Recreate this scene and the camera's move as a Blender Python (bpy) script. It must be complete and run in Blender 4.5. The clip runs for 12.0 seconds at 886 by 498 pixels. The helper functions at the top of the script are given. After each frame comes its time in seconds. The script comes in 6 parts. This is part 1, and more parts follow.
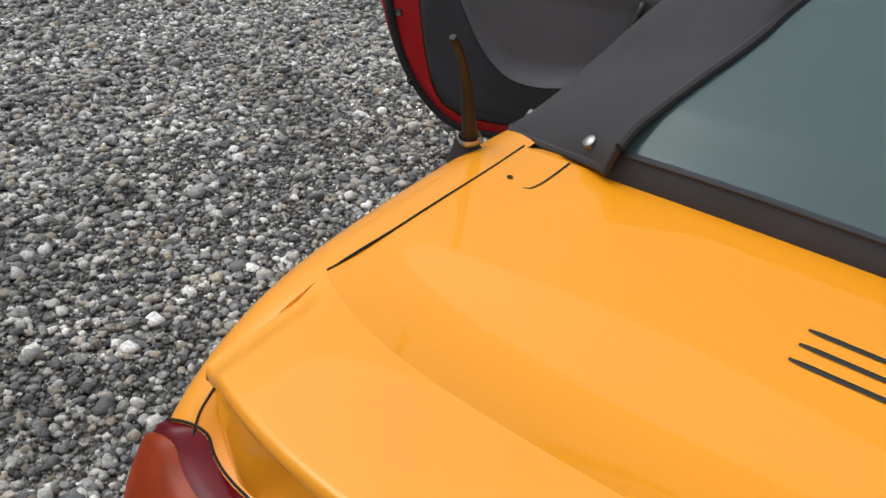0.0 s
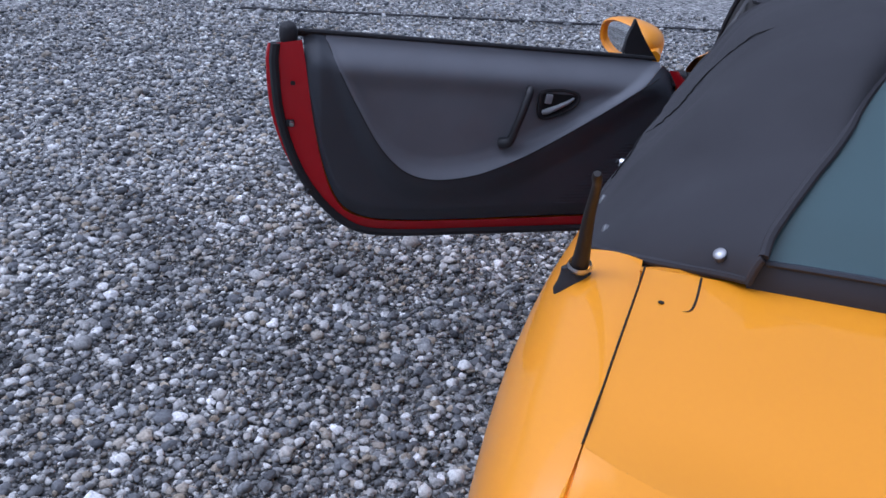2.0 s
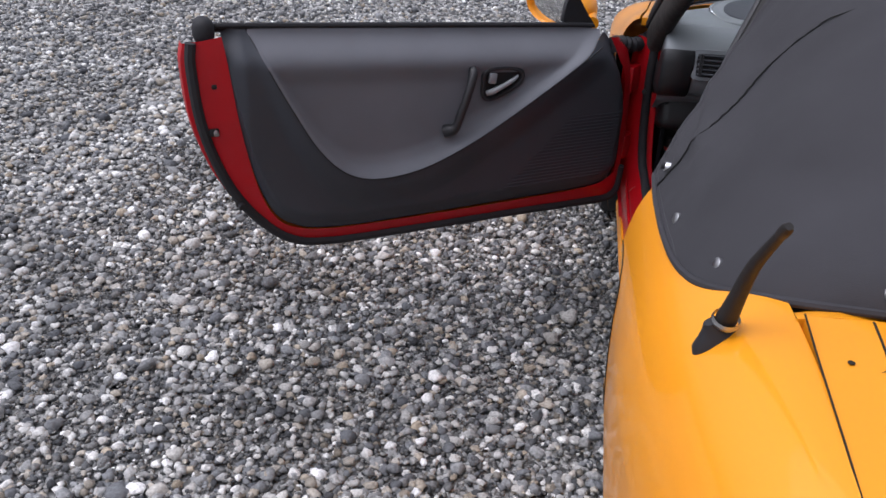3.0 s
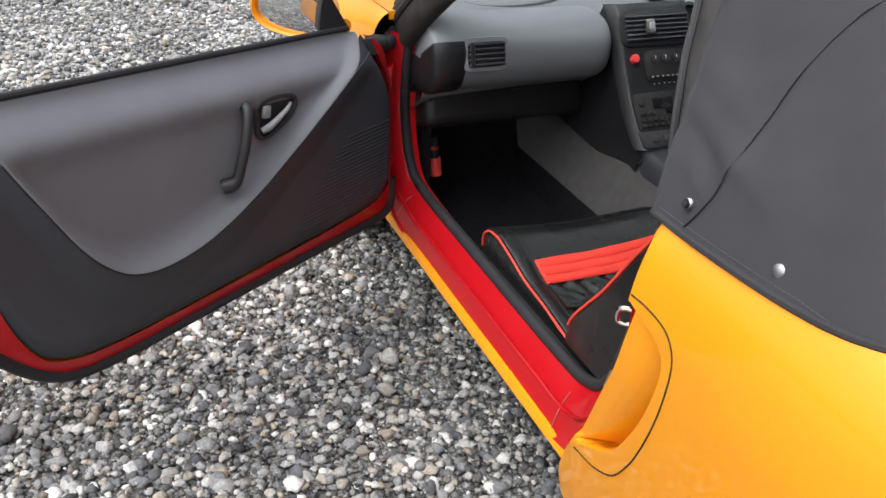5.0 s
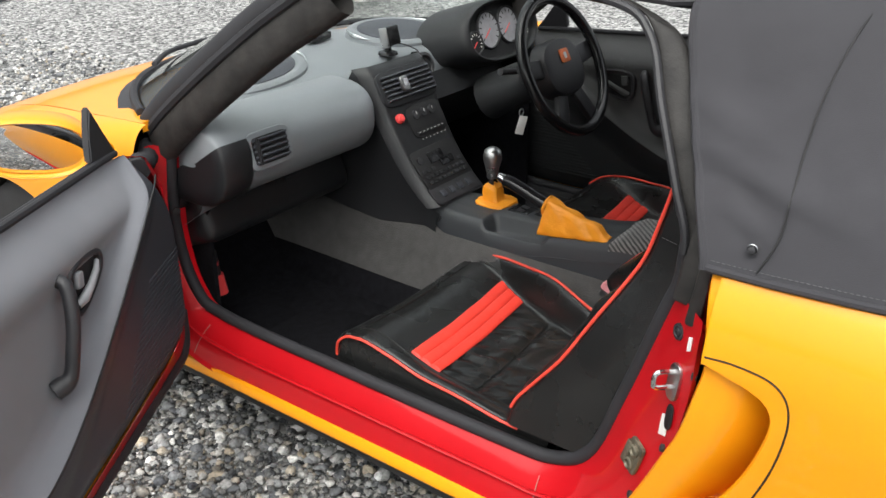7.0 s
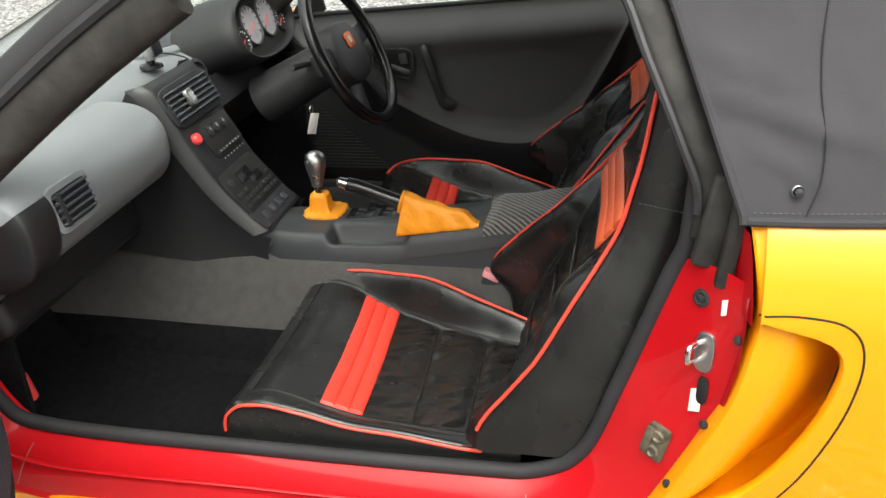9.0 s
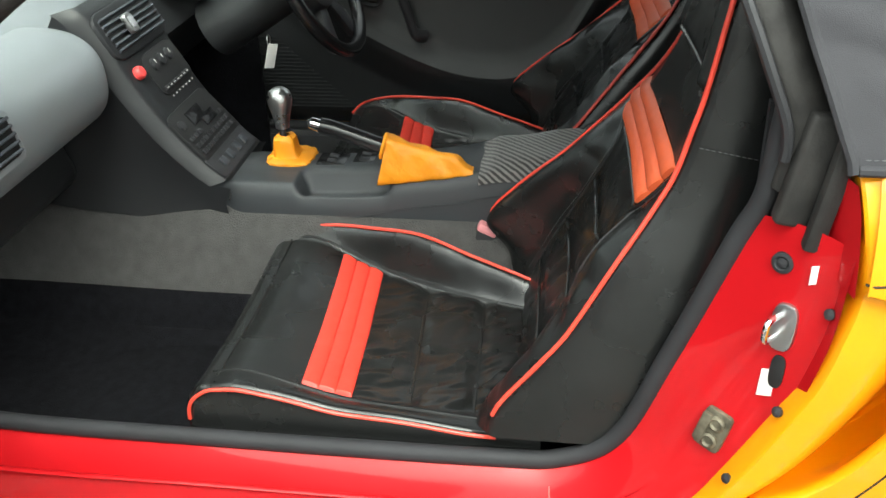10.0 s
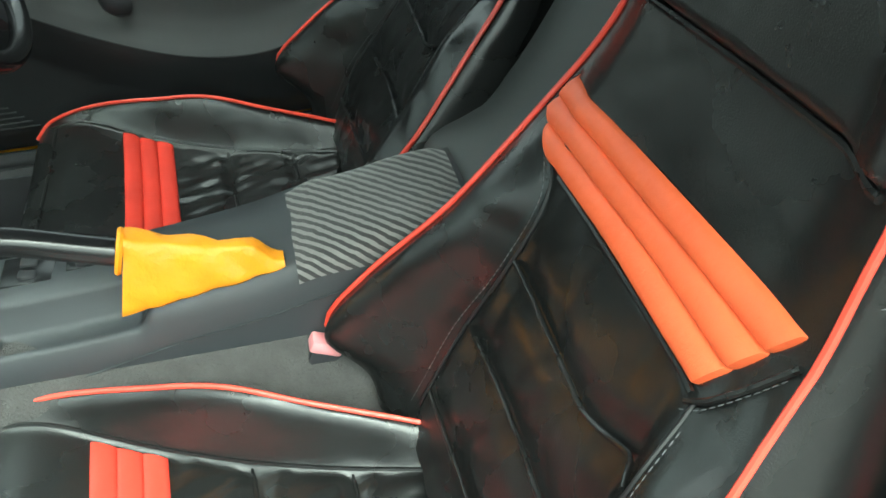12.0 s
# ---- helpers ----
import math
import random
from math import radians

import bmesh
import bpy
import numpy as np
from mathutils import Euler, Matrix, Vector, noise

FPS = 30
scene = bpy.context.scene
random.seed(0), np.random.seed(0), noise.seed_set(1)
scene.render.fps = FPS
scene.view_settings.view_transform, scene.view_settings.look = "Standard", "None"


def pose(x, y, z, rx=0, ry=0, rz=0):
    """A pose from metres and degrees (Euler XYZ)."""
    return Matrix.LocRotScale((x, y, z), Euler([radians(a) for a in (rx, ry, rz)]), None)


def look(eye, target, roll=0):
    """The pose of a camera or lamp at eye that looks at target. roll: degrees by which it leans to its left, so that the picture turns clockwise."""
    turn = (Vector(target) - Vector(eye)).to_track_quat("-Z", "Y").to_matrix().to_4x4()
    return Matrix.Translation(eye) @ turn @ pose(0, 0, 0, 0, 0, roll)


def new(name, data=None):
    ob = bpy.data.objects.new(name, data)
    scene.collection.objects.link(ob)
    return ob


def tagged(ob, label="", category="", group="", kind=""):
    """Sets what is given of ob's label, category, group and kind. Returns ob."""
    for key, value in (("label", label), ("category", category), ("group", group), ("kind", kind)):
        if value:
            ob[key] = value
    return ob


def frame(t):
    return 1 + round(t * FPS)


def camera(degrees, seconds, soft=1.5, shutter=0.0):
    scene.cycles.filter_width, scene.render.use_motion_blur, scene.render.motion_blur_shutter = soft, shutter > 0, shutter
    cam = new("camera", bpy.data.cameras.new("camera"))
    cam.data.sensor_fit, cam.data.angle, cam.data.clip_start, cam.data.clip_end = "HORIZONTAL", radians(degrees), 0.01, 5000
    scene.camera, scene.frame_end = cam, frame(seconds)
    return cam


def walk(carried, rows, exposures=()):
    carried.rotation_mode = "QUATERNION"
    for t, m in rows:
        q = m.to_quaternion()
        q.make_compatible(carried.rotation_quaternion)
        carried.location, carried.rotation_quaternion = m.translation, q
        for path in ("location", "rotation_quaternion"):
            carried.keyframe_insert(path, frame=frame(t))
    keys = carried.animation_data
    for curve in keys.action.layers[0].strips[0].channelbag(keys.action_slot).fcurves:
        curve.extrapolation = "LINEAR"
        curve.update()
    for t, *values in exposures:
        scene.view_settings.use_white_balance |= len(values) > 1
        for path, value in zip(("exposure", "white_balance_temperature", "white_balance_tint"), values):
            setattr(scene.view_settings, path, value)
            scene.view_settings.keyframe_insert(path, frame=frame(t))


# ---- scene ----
cam = camera(52.6, 12.0)
PATH = [
    (0, (-0.077, -0.013, 1.294), (-1.057, 1.389, 0.257), 5.8),
    (0.5, (-0.102, -0.095, 1.31), (-1.101, 1.359, 0.367), 5.9),
    (1, (-0.233, -0.184, 1.319), (-1.032, 1.417, 0.426), 4.1),
    (1.5, (-0.361, -0.223, 1.318), (-1.038, 1.439, 0.436), 4.0),
    (2, (-0.483, -0.141, 1.317), (-1.056, 1.568, 0.449), 4.2),
    (2.5, (-0.63, -0.027, 1.324), (-1.13, 1.642, 0.343), 2.9),
    (3, (-0.819, 0.017, 1.326), (-1.041, 1.765, 0.38), 2.9),
    (3.2, (-0.893, 0.027, 1.342), (-0.985, 1.794, 0.41), 0.9),
    (4.8, (-1.251, 0.396, 1.302), (-0.67, 2.058, 0.352), 3.4),
    (5, (-1.317, 0.454, 1.299), (-0.632, 2.066, 0.334), 2.8),
    (5.5, (-1.476, 0.563, 1.306), (-0.549, 2.071, 0.376), 0.8),
    (6, (-1.536, 0.715, 1.302), (-0.418, 2.144, 0.461), -0.4),
    (6.5, (-1.587, 0.846, 1.297), (-0.324, 2.143, 0.447), 1.0),
    (6.7, (-1.626, 0.896, 1.294), (-0.276, 2.099, 0.44), 0.6),
    (8.3, (-1.669, 1.256, 1.248), (-0.049, 1.994, 0.338), -3.2),
    (8.5, (-1.655, 1.3, 1.242), (-0.015, 1.941, 0.294), -2.8),
    (9, (-1.629, 1.433, 1.234), (0.12, 1.833, 0.35), -3.3),
    (9.5, (-1.59, 1.536, 1.201), (0.162, 1.82, 0.28), -2.8),
    (10, (-1.446, 1.57, 1.157), (0.264, 1.82, 0.151), -1.8),
    (10.5, (-1.243, 1.586, 1.134), (0.432, 1.86, 0.076), -2.4),
    (11, (-1.119, 1.598, 1.105), (0.531, 1.691, -0.02), -0.5),
    (11.5, (-0.936, 1.649, 1.069), (0.634, 1.524, -0.165), 1.8),
    (12, (-0.801, 1.702, 1.06), (0.752, 1.384, -0.16), -2.4),
]
walk(cam, [(t, look(eye, target, roll)) for t, eye, target, roll in PATH],
     [(0, -0.12, 6450, 8), (0.5, -0.32, 5950, 15), (1.0, -0.32, 5400, 18), (1.5, -0.28, 5250, 18), (2.0, -0.22, 5100, 18), (2.5, -0.06, 5950, 18), (3.0, 0.08, 6000, 17), (4.0, 0.45, 6250, 12), (5.5, 0.75, 6450, 10),
      (6.5, 0.85, 6500, 8), (8.4, 1.15, 6800, 6), (9.0, 1.3, 6900, 5), (9.6, 1.4, 6750, 0), (10.5, 1.88, 6300, -7), (11.0, 2.2, 6150, -12), (12.0, 2.35, 6200, -16)])

# ---------------------------------------------------------------- light
world = bpy.data.worlds.new("overcast_sky")
scene.world = world
world.use_nodes = True
wn, wl = world.node_tree.nodes, world.node_tree.links
sky = wn.new("ShaderNodeTexSky")
sky.sky_type, sky.sun_disc = "NISHITA", False
sky.sun_elevation, sky.sun_rotation = radians(55), radians(250)
sky.air_density, sky.dust_density, sky.ozone_density = 1.0, 4.0, 1.0
pale = wn.new("ShaderNodeHueSaturation")
pale.inputs["Saturation"].default_value = 0.18
wl.new(sky.outputs[0], pale.inputs["Color"])
way = wn.new("ShaderNodeTexCoord")
split = wn.new("ShaderNodeSeparateXYZ")
wl.new(way.outputs["Generated"], split.inputs[0])
overcast = wn.new("ShaderNodeMapRange")  # an overcast sky is about three times as bright overhead as at the horizon
overcast.inputs["From Min"].default_value, overcast.inputs["From Max"].default_value = 0.0, 1.0
overcast.inputs["To Min"].default_value, overcast.inputs["To Max"].default_value = 0.5, 1.5
wl.new(split.outputs["Z"], overcast.inputs["Value"])
dim = wn.new("ShaderNodeVectorMath")
dim.operation = "SCALE"
wl.new(pale.outputs[0], dim.inputs[0])
wl.new(overcast.outputs[0], dim.inputs["Scale"])
wl.new(dim.outputs[0], wn["Background"].inputs["Color"])
wn["Background"].inputs["Strength"].default_value = 0.15

sun = new("sun", bpy.data.lights.new("sun", "SUN"))
sun.data.energy, sun.data.angle, sun.data.color = 0.9, radians(80), (1.0, 0.98, 0.95)
sun.matrix_basis = look((-1.6, 0.5, 5.4), (0, 0.3, 0))


# ---------------------------------------------------------------- materials
def mat(name, colour, rough=0.5, metal=0.0, coat=0.0, spread=0.0, scale=8.0, bump=0.0, bump_scale=200.0,
        stretch=(1, 1, 1), bump_detail=4, coat_rough=0.04, fine=0.0, fine_scale=900.0, sheen=0.0, rough_spread=0.0):
    """A principled material: mottled colour at two scales, and relief at two scales."""
    m = bpy.data.materials.new(name)
    m.use_nodes = True
    n, l = m.node_tree.nodes, m.node_tree.links
    p = n["Principled BSDF"]
    p.inputs["Base Color"].default_value = (*colour, 1)
    p.inputs["Roughness"].default_value = rough
    p.inputs["Metallic"].default_value = metal
    p.inputs["Coat Weight"].default_value = coat
    p.inputs["Coat Roughness"].default_value = coat_rough
    if sheen:
        p.inputs["Sheen Weight"].default_value = sheen
    tc = n.new("ShaderNodeTexCoord")
    mp = n.new("ShaderNodeMapping")
    mp.inputs["Scale"].default_value = stretch
    l.new(tc.outputs["Object"], mp.inputs["Vector"])
    if spread or rough_spread:
        a = n.new("ShaderNodeTexNoise")
        a.inputs["Scale"].default_value, a.inputs["Detail"].default_value = scale, 6
        l.new(mp.outputs[0], a.inputs["Vector"])
        if spread:
            ramp = n.new("ShaderNodeMapRange")
            ramp.inputs["From Min"].default_value, ramp.inputs["From Max"].default_value = 0.3, 0.7
            ramp.inputs["To Min"].default_value, ramp.inputs["To Max"].default_value = 1 - spread, 1 + spread
            l.new(a.outputs["Fac"], ramp.inputs["Value"])
            mul = n.new("ShaderNodeVectorMath")
            mul.operation = "SCALE"
            mul.inputs[0].default_value = colour
            l.new(ramp.outputs[0], mul.inputs["Scale"])
            l.new(mul.outputs[0], p.inputs["Base Color"])
        if rough_spread:
            r2 = n.new("ShaderNodeMapRange")
            r2.inputs["From Min"].default_value, r2.inputs["From Max"].default_value = 0.3, 0.7
            r2.inputs["To Min"].default_value, r2.inputs["To Max"].default_value = rough - rough_spread, rough + rough_spread
            l.new(a.outputs["Fac"], r2.inputs["Value"])
            l.new(r2.outputs[0], p.inputs["Roughness"])
    last = None
    for depth, size, detail in ((bump, bump_scale, bump_detail), (fine, fine_scale, 4)):
        if depth:
            b = n.new("ShaderNodeTexNoise")
            b.inputs["Scale"].default_value, b.inputs["Detail"].default_value = size, detail
            l.new(mp.outputs[0], b.inputs["Vector"])
            bp = n.new("ShaderNodeBump")
            bp.inputs["Strength"].default_value, bp.inputs["Distance"].default_value = 1.0, depth
            l.new(b.outputs["Fac"], bp.inputs["Height"])
            if last:
                l.new(last.outputs[0], bp.inputs["Normal"])
            last = bp
    if last:
        l.new(last.outputs[0], p.inputs["Normal"])
    return m


ORANGE = mat("orange_car_paint", (0.84, 0.315, 0.004), 0.45, coat=0.6, coat_rough=0.04, spread=0.03, scale=3, fine=0.00002, fine_scale=700)
ORANGE.node_tree.nodes["Principled BSDF"].inputs["Specular IOR Level"].default_value = 0.3
RED = mat("red_car_paint", (0.45, 0.005, 0.010), 0.45, coat=0.5, spread=0.05, scale=6, rough_spread=0.08)
RED.node_tree.nodes["Principled BSDF"].inputs["Specular IOR Level"].default_value = 0.15
CANVAS = mat("dark_grey_canvas", (0.0305, 0.0298, 0.0345), 0.85, spread=0.16, scale=5, bump=0.012, bump_scale=7, bump_detail=2, fine=0.0004, fine_scale=900)
BLACK_TRIM = mat("black_plastic_trim", (0.022, 0.022, 0.025), 0.5, spread=0.2, scale=20, fine=0.0002, fine_scale=600)
RUBBER = mat("black_rubber", (0.016, 0.016, 0.019), 0.72, spread=0.25, scale=15, fine=0.0002, fine_scale=300)
DASH = mat("charcoal_dash_plastic", (0.175, 0.19, 0.205), 0.55, spread=0.06, scale=6, fine=0.0002, fine_scale=1100)
PANEL = mat("dark_door_vinyl", (0.048, 0.052, 0.062), 0.52, spread=0.08, scale=6, fine=0.00025, fine_scale=900)
INSERT = mat("grey_door_cloth", (0.142, 0.147, 0.165), 0.75, spread=0.08, scale=7, fine=0.0003, fine_scale=1200, sheen=0.2)
CONSOLE = mat("console_plastic", (0.032, 0.035, 0.039), 0.5, spread=0.08, scale=7, fine=0.0002, fine_scale=1000)
LEATHER = mat("black_leather", (0.0100, 0.0103, 0.0103), 0.26, spread=0.15, scale=9, bump=0.0024, bump_scale=14, bump_detail=2, fine=0.00025, fine_scale=650, rough_spread=0.09)
CORAL_BACK = mat("orange_coral_leather", (0.80, 0.130, 0.045), 0.44, spread=0.07, scale=14, bump=0.0015, bump_scale=40, fine=0.0002, fine_scale=800)
FILLER = mat("dull_seam_filler", (0.32, 0.13, 0.11), 0.7, spread=0.2, scale=40)
CORAL = mat("coral_red_leather", (0.72, 0.046, 0.030), 0.44, spread=0.07, scale=14, bump=0.0015, bump_scale=40, fine=0.0002, fine_scale=800)
PIPING = mat("red_piping", (0.74, 0.066, 0.042), 0.4, spread=0.1, scale=30)
BOOT = mat("orange_leather_boot", (0.82, 0.30, 0.012), 0.5, spread=0.1, scale=18, bump=0.006, bump_scale=26, fine=0.0003, fine_scale=600)
STACK_BLACK = mat("satin_black_plastic", (0.0115, 0.012, 0.0135), 0.42, spread=0.1, scale=9, fine=0.0002, fine_scale=900)
LEATHER.node_tree.nodes["Principled BSDF"].inputs["Specular IOR Level"].default_value = 0.6
PANEL.node_tree.nodes["Principled BSDF"].inputs["Specular IOR Level"].default_value = 0.35
# Right door trim: the left door's materials darkened, with cabin shade in the colour.
SHADED_CLOTH = mat("shaded_grey_door_cloth", (0.060, 0.062, 0.063), 0.75, spread=0.08, scale=7, fine=0.0003, fine_scale=1200, sheen=0.1)
SHADED_TRIM = mat("shaded_black_trim", (0.013, 0.014, 0.0155), 0.55, spread=0.1, scale=6, fine=0.00025, fine_scale=900)
GREY_VINYL = mat("grey_vinyl", (0.075, 0.080, 0.080), 0.6, spread=0.1, scale=8, fine=0.0003, fine_scale=800)
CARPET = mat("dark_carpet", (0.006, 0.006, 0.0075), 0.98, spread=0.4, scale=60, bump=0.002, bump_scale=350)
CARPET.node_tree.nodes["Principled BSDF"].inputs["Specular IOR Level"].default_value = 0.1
TUNNEL_CARPET = mat("grey_carpet", (0.056, 0.054, 0.053), 0.98, spread=0.15, scale=40, bump=0.002, bump_scale=350, sheen=0.1)
STEEL = mat("satin_steel", (0.50, 0.50, 0.50), 0.32, metal=1.0, rough_spread=0.08, scale=30)
CHROME = mat("chrome", (0.8, 0.8, 0.8), 0.1, metal=1.0)
DARK = mat("black_void_plastic", (0.008, 0.008, 0.009), 0.6, spread=0.2, scale=20)
GLOSS_BLACK = mat("gloss_black_plastic", (0.010, 0.010, 0.011), 0.22, spread=0.1, scale=20)
WHITE = mat("white_sticker", (0.75, 0.74, 0.72), 0.6, spread=0.06, scale=30)
PINK = mat("red_button_plastic", (0.72, 0.06, 0.06), 0.35, spread=0.05, scale=30)
PALE_PINK = mat("faded_pink_plastic", (0.75, 0.30, 0.32), 0.4, spread=0.1, scale=60)
BADGE = mat("orange_badge", (0.8, 0.16, 0.02), 0.35, spread=0.1, scale=50)
GAUGE = mat("pale_gauge_face", (0.26, 0.26, 0.28), 0.5, spread=0.15, scale=50)
LAMP_RED = mat("red_lamp_lens", (0.12, 0.001, 0.006), 0.5, coat=0.25, coat_rough=0.03, spread=0.2, scale=30)
LAMP_RED.node_tree.nodes["Principled BSDF"].inputs["Specular IOR Level"].default_value = 0.05
LAMP_RIDGE = mat("bright_red_lens_ridge", (0.50, 0.004, 0.018), 0.2, coat=0.2, spread=0.2, scale=40)
LAMP_AMBER = mat("amber_lamp_lens", (0.26, 0.028, 0.002), 0.5, coat=0.25, coat_rough=0.03, spread=0.25, scale=25)
LAMP_AMBER.node_tree.nodes["Principled BSDF"].inputs["Specular IOR Level"].default_value = 0.05
TYRE = mat("tyre_rubber", (0.018, 0.018, 0.019), 0.8, spread=0.2, scale=20, fine=0.0005, fine_scale=300)
ALLOY = mat("alloy_wheel", (0.45, 0.45, 0.46), 0.35, metal=1.0, rough_spread=0.08, scale=20)
WORN = mat("worn_brown_black_rubber", (0.019, 0.0175, 0.0165), 0.7, spread=0.55, scale=26, bump=0.002, bump_scale=60, fine=0.0003, fine_scale=400)
UNDER = mat("dark_underbody", (0.02, 0.02, 0.02), 0.9, spread=0.3, scale=10)
NICKEL = mat("dull_nickel", (0.34, 0.34, 0.35), 0.42, metal=1.0, rough_spread=0.1, scale=90)
STRIP = mat("charcoal_vinyl_strip", (0.030, 0.036, 0.048), 0.6, spread=0.12, scale=12, fine=0.0002, fine_scale=900)
HANDLE = mat("pale_grey_plastic", (0.27, 0.275, 0.29), 0.35, spread=0.06, scale=20)
LEGEND = mat("pale_key_legend", (0.42, 0.42, 0.40), 0.6, spread=0.2, scale=200)
GRIME = mat("grimy_zinc", (0.14, 0.125, 0.09), 0.55, metal=0.5, spread=0.5, scale=70, bump=0.001, bump_scale=120)
STITCH = mat("grey_stitching", (0.085, 0.085, 0.09), 0.8, spread=0.2, scale=300)
# Near-black colour for thin tubes that draw the shade inside panel gaps.
GROOVE = mat("panel_gap_shadow", (0.012, 0.008, 0.005), 0.8, spread=0.2, scale=30)
MIRROR = mat("mirror_glass", (0.85, 0.87, 0.88), 0.015, metal=1.0)


def glass(name, tint, rough=0.0):
    m = bpy.data.materials.new(name)
    m.use_nodes = True
    p = m.node_tree.nodes["Principled BSDF"]
    p.inputs["Base Color"].default_value = (*tint, 1)
    p.inputs["Transmission Weight"].default_value = 1.0
    p.inputs["Roughness"].default_value = rough
    p.inputs["IOR"].default_value = 1.45
    return m


GLASS = glass("windscreen_glass", (0.90, 0.95, 0.93))
REAR_GLASS = glass("rear_window_glass", (0.095, 0.155, 0.165), 0.02)
REAR_GLASS.node_tree.nodes["Principled BSDF"].inputs["Transmission Weight"].default_value = 0.35
REAR_GLASS.node_tree.nodes["Principled BSDF"].inputs["IOR"].default_value = 1.3


def zebra():
    m = mat("zebra_fabric", (0.03, 0.03, 0.03), 0.9, fine=0.0006, fine_scale=500, sheen=0.3)
    n, l = m.node_tree.nodes, m.node_tree.links
    tc = n.new("ShaderNodeTexCoord")
    w = n.new("ShaderNodeTexWave")
    w.bands_direction = "X"
    w.inputs["Scale"].default_value, w.inputs["Distortion"].default_value = 38, 1.5
    w.inputs["Detail"].default_value, w.inputs["Detail Scale"].default_value = 2, 1.6
    turn = n.new("ShaderNodeMapping")
    turn.inputs["Rotation"].default_value = (0, radians(45), radians(36))
    l.new(tc.outputs["Object"], turn.inputs["Vector"])
    l.new(turn.outputs[0], w.inputs["Vector"])
    r = n.new("ShaderNodeValToRGB")
    r.color_ramp.elements[0].position, r.color_ramp.elements[0].color = 0.34, (0.026, 0.025, 0.026, 1)
    r.color_ramp.elements[1].position, r.color_ramp.elements[1].color = 0.68, (0.17, 0.165, 0.16, 1)
    l.new(w.outputs["Color"], r.inputs["Fac"])
    l.new(r.outputs[0], n["Principled BSDF"].inputs["Base Color"])
    return m


ZEBRA = zebra()


def stone_material(name, island, tone=1.0):
    """Grey river gravel: mixed greys with tan, pale and dark stones."""
    m = bpy.data.materials.new(name)
    m.use_nodes = True
    n, l = m.node_tree.nodes, m.node_tree.links
    p = n["Principled BSDF"]
    p.inputs["Roughness"].default_value = 0.8
    g = n.new("ShaderNodeNewGeometry") if island else n.new("ShaderNodeObjectInfo")
    r = n.new("ShaderNodeValToRGB")
    e = r.color_ramp.elements
    e[0].position, e[0].color = 0.0, (0.060, 0.064, 0.072, 1)
    e[1].position, e[1].color = 1.0, (0.80, 0.79, 0.75, 1)
    for pos, c in ((0.22, (0.175, 0.181, 0.187)), (0.42, (0.27, 0.272, 0.268)), (0.60, (0.37, 0.365, 0.35)), (0.74, (0.33, 0.28, 0.21)),
                   (0.80, (0.46, 0.455, 0.44)), (0.94, (0.60, 0.595, 0.57))):
        k = e.new(pos)
        k.color = (*c, 1)
    for k in e:
        k.color = (*(min(0.85, v * tone) for v in k.color[:3]), 1)
    l.new(g.outputs["Random Per Island" if island else "Random"], r.inputs["Fac"])
    tc = n.new("ShaderNodeTexCoord")
    a = n.new("ShaderNodeTexNoise")
    a.inputs["Scale"].default_value, a.inputs["Detail"].default_value = 140, 6
    l.new(tc.outputs["Object"], a.inputs["Vector"])
    mx = n.new("ShaderNodeMix")
    mx.data_type, mx.blend_type = "RGBA", "MULTIPLY"
    mx.inputs["Factor"].default_value = 1.0
    r2 = n.new("ShaderNodeMapRange")
    r2.inputs["From Min"].default_value, r2.inputs["From Max"].default_value = 0.3, 0.7
    r2.inputs["To Min"].default_value, r2.inputs["To Max"].default_value = 0.65, 1.25
    l.new(a.outputs["Fac"], r2.inputs["Value"])
    patch = n.new("ShaderNodeTexNoise")
    patch.inputs["Scale"].default_value, patch.inputs["Detail"].default_value = 2.6, 4
    l.new(tc.outputs["Object"], patch.inputs["Vector"])
    r3 = n.new("ShaderNodeMapRange")
    r3.inputs["From Min"].default_value, r3.inputs["From Max"].default_value = 0.35, 0.60
    r3.inputs["To Min"].default_value, r3.inputs["To Max"].default_value = 0.62 if island else 1.0, 1.1
    l.new(patch.outputs["Fac"], r3.inputs["Value"])
    both = n.new("ShaderNodeMath")
    both.operation = "MULTIPLY"
    l.new(r2.outputs[0], both.inputs[0])
    l.new(r3.outputs[0], both.inputs[1])
    l.new(r.outputs[0], mx.inputs["A"])
    l.new(both.outputs[0], mx.inputs["B"])
    l.new(mx.outputs["Result"], p.inputs["Base Color"])
    b = n.new("ShaderNodeBump")
    b.inputs["Distance"].default_value = 0.0015
    l.new(a.outputs["Fac"], b.inputs["Height"])
    l.new(b.outputs[0], p.inputs["Normal"])
    return m


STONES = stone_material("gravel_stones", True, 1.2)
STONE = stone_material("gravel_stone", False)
# Dark fines, toned down further to paint deep shade into the gaps.
FINE_STONES = stone_material("dark_fines_gap_shade", True, 0.52)
# Far stones lightened 1.3 times: hazy, blown-out light is put into their colour.
BRIGHTENED_STONES = stone_material("brightened_far_gravel", True, 1.3)


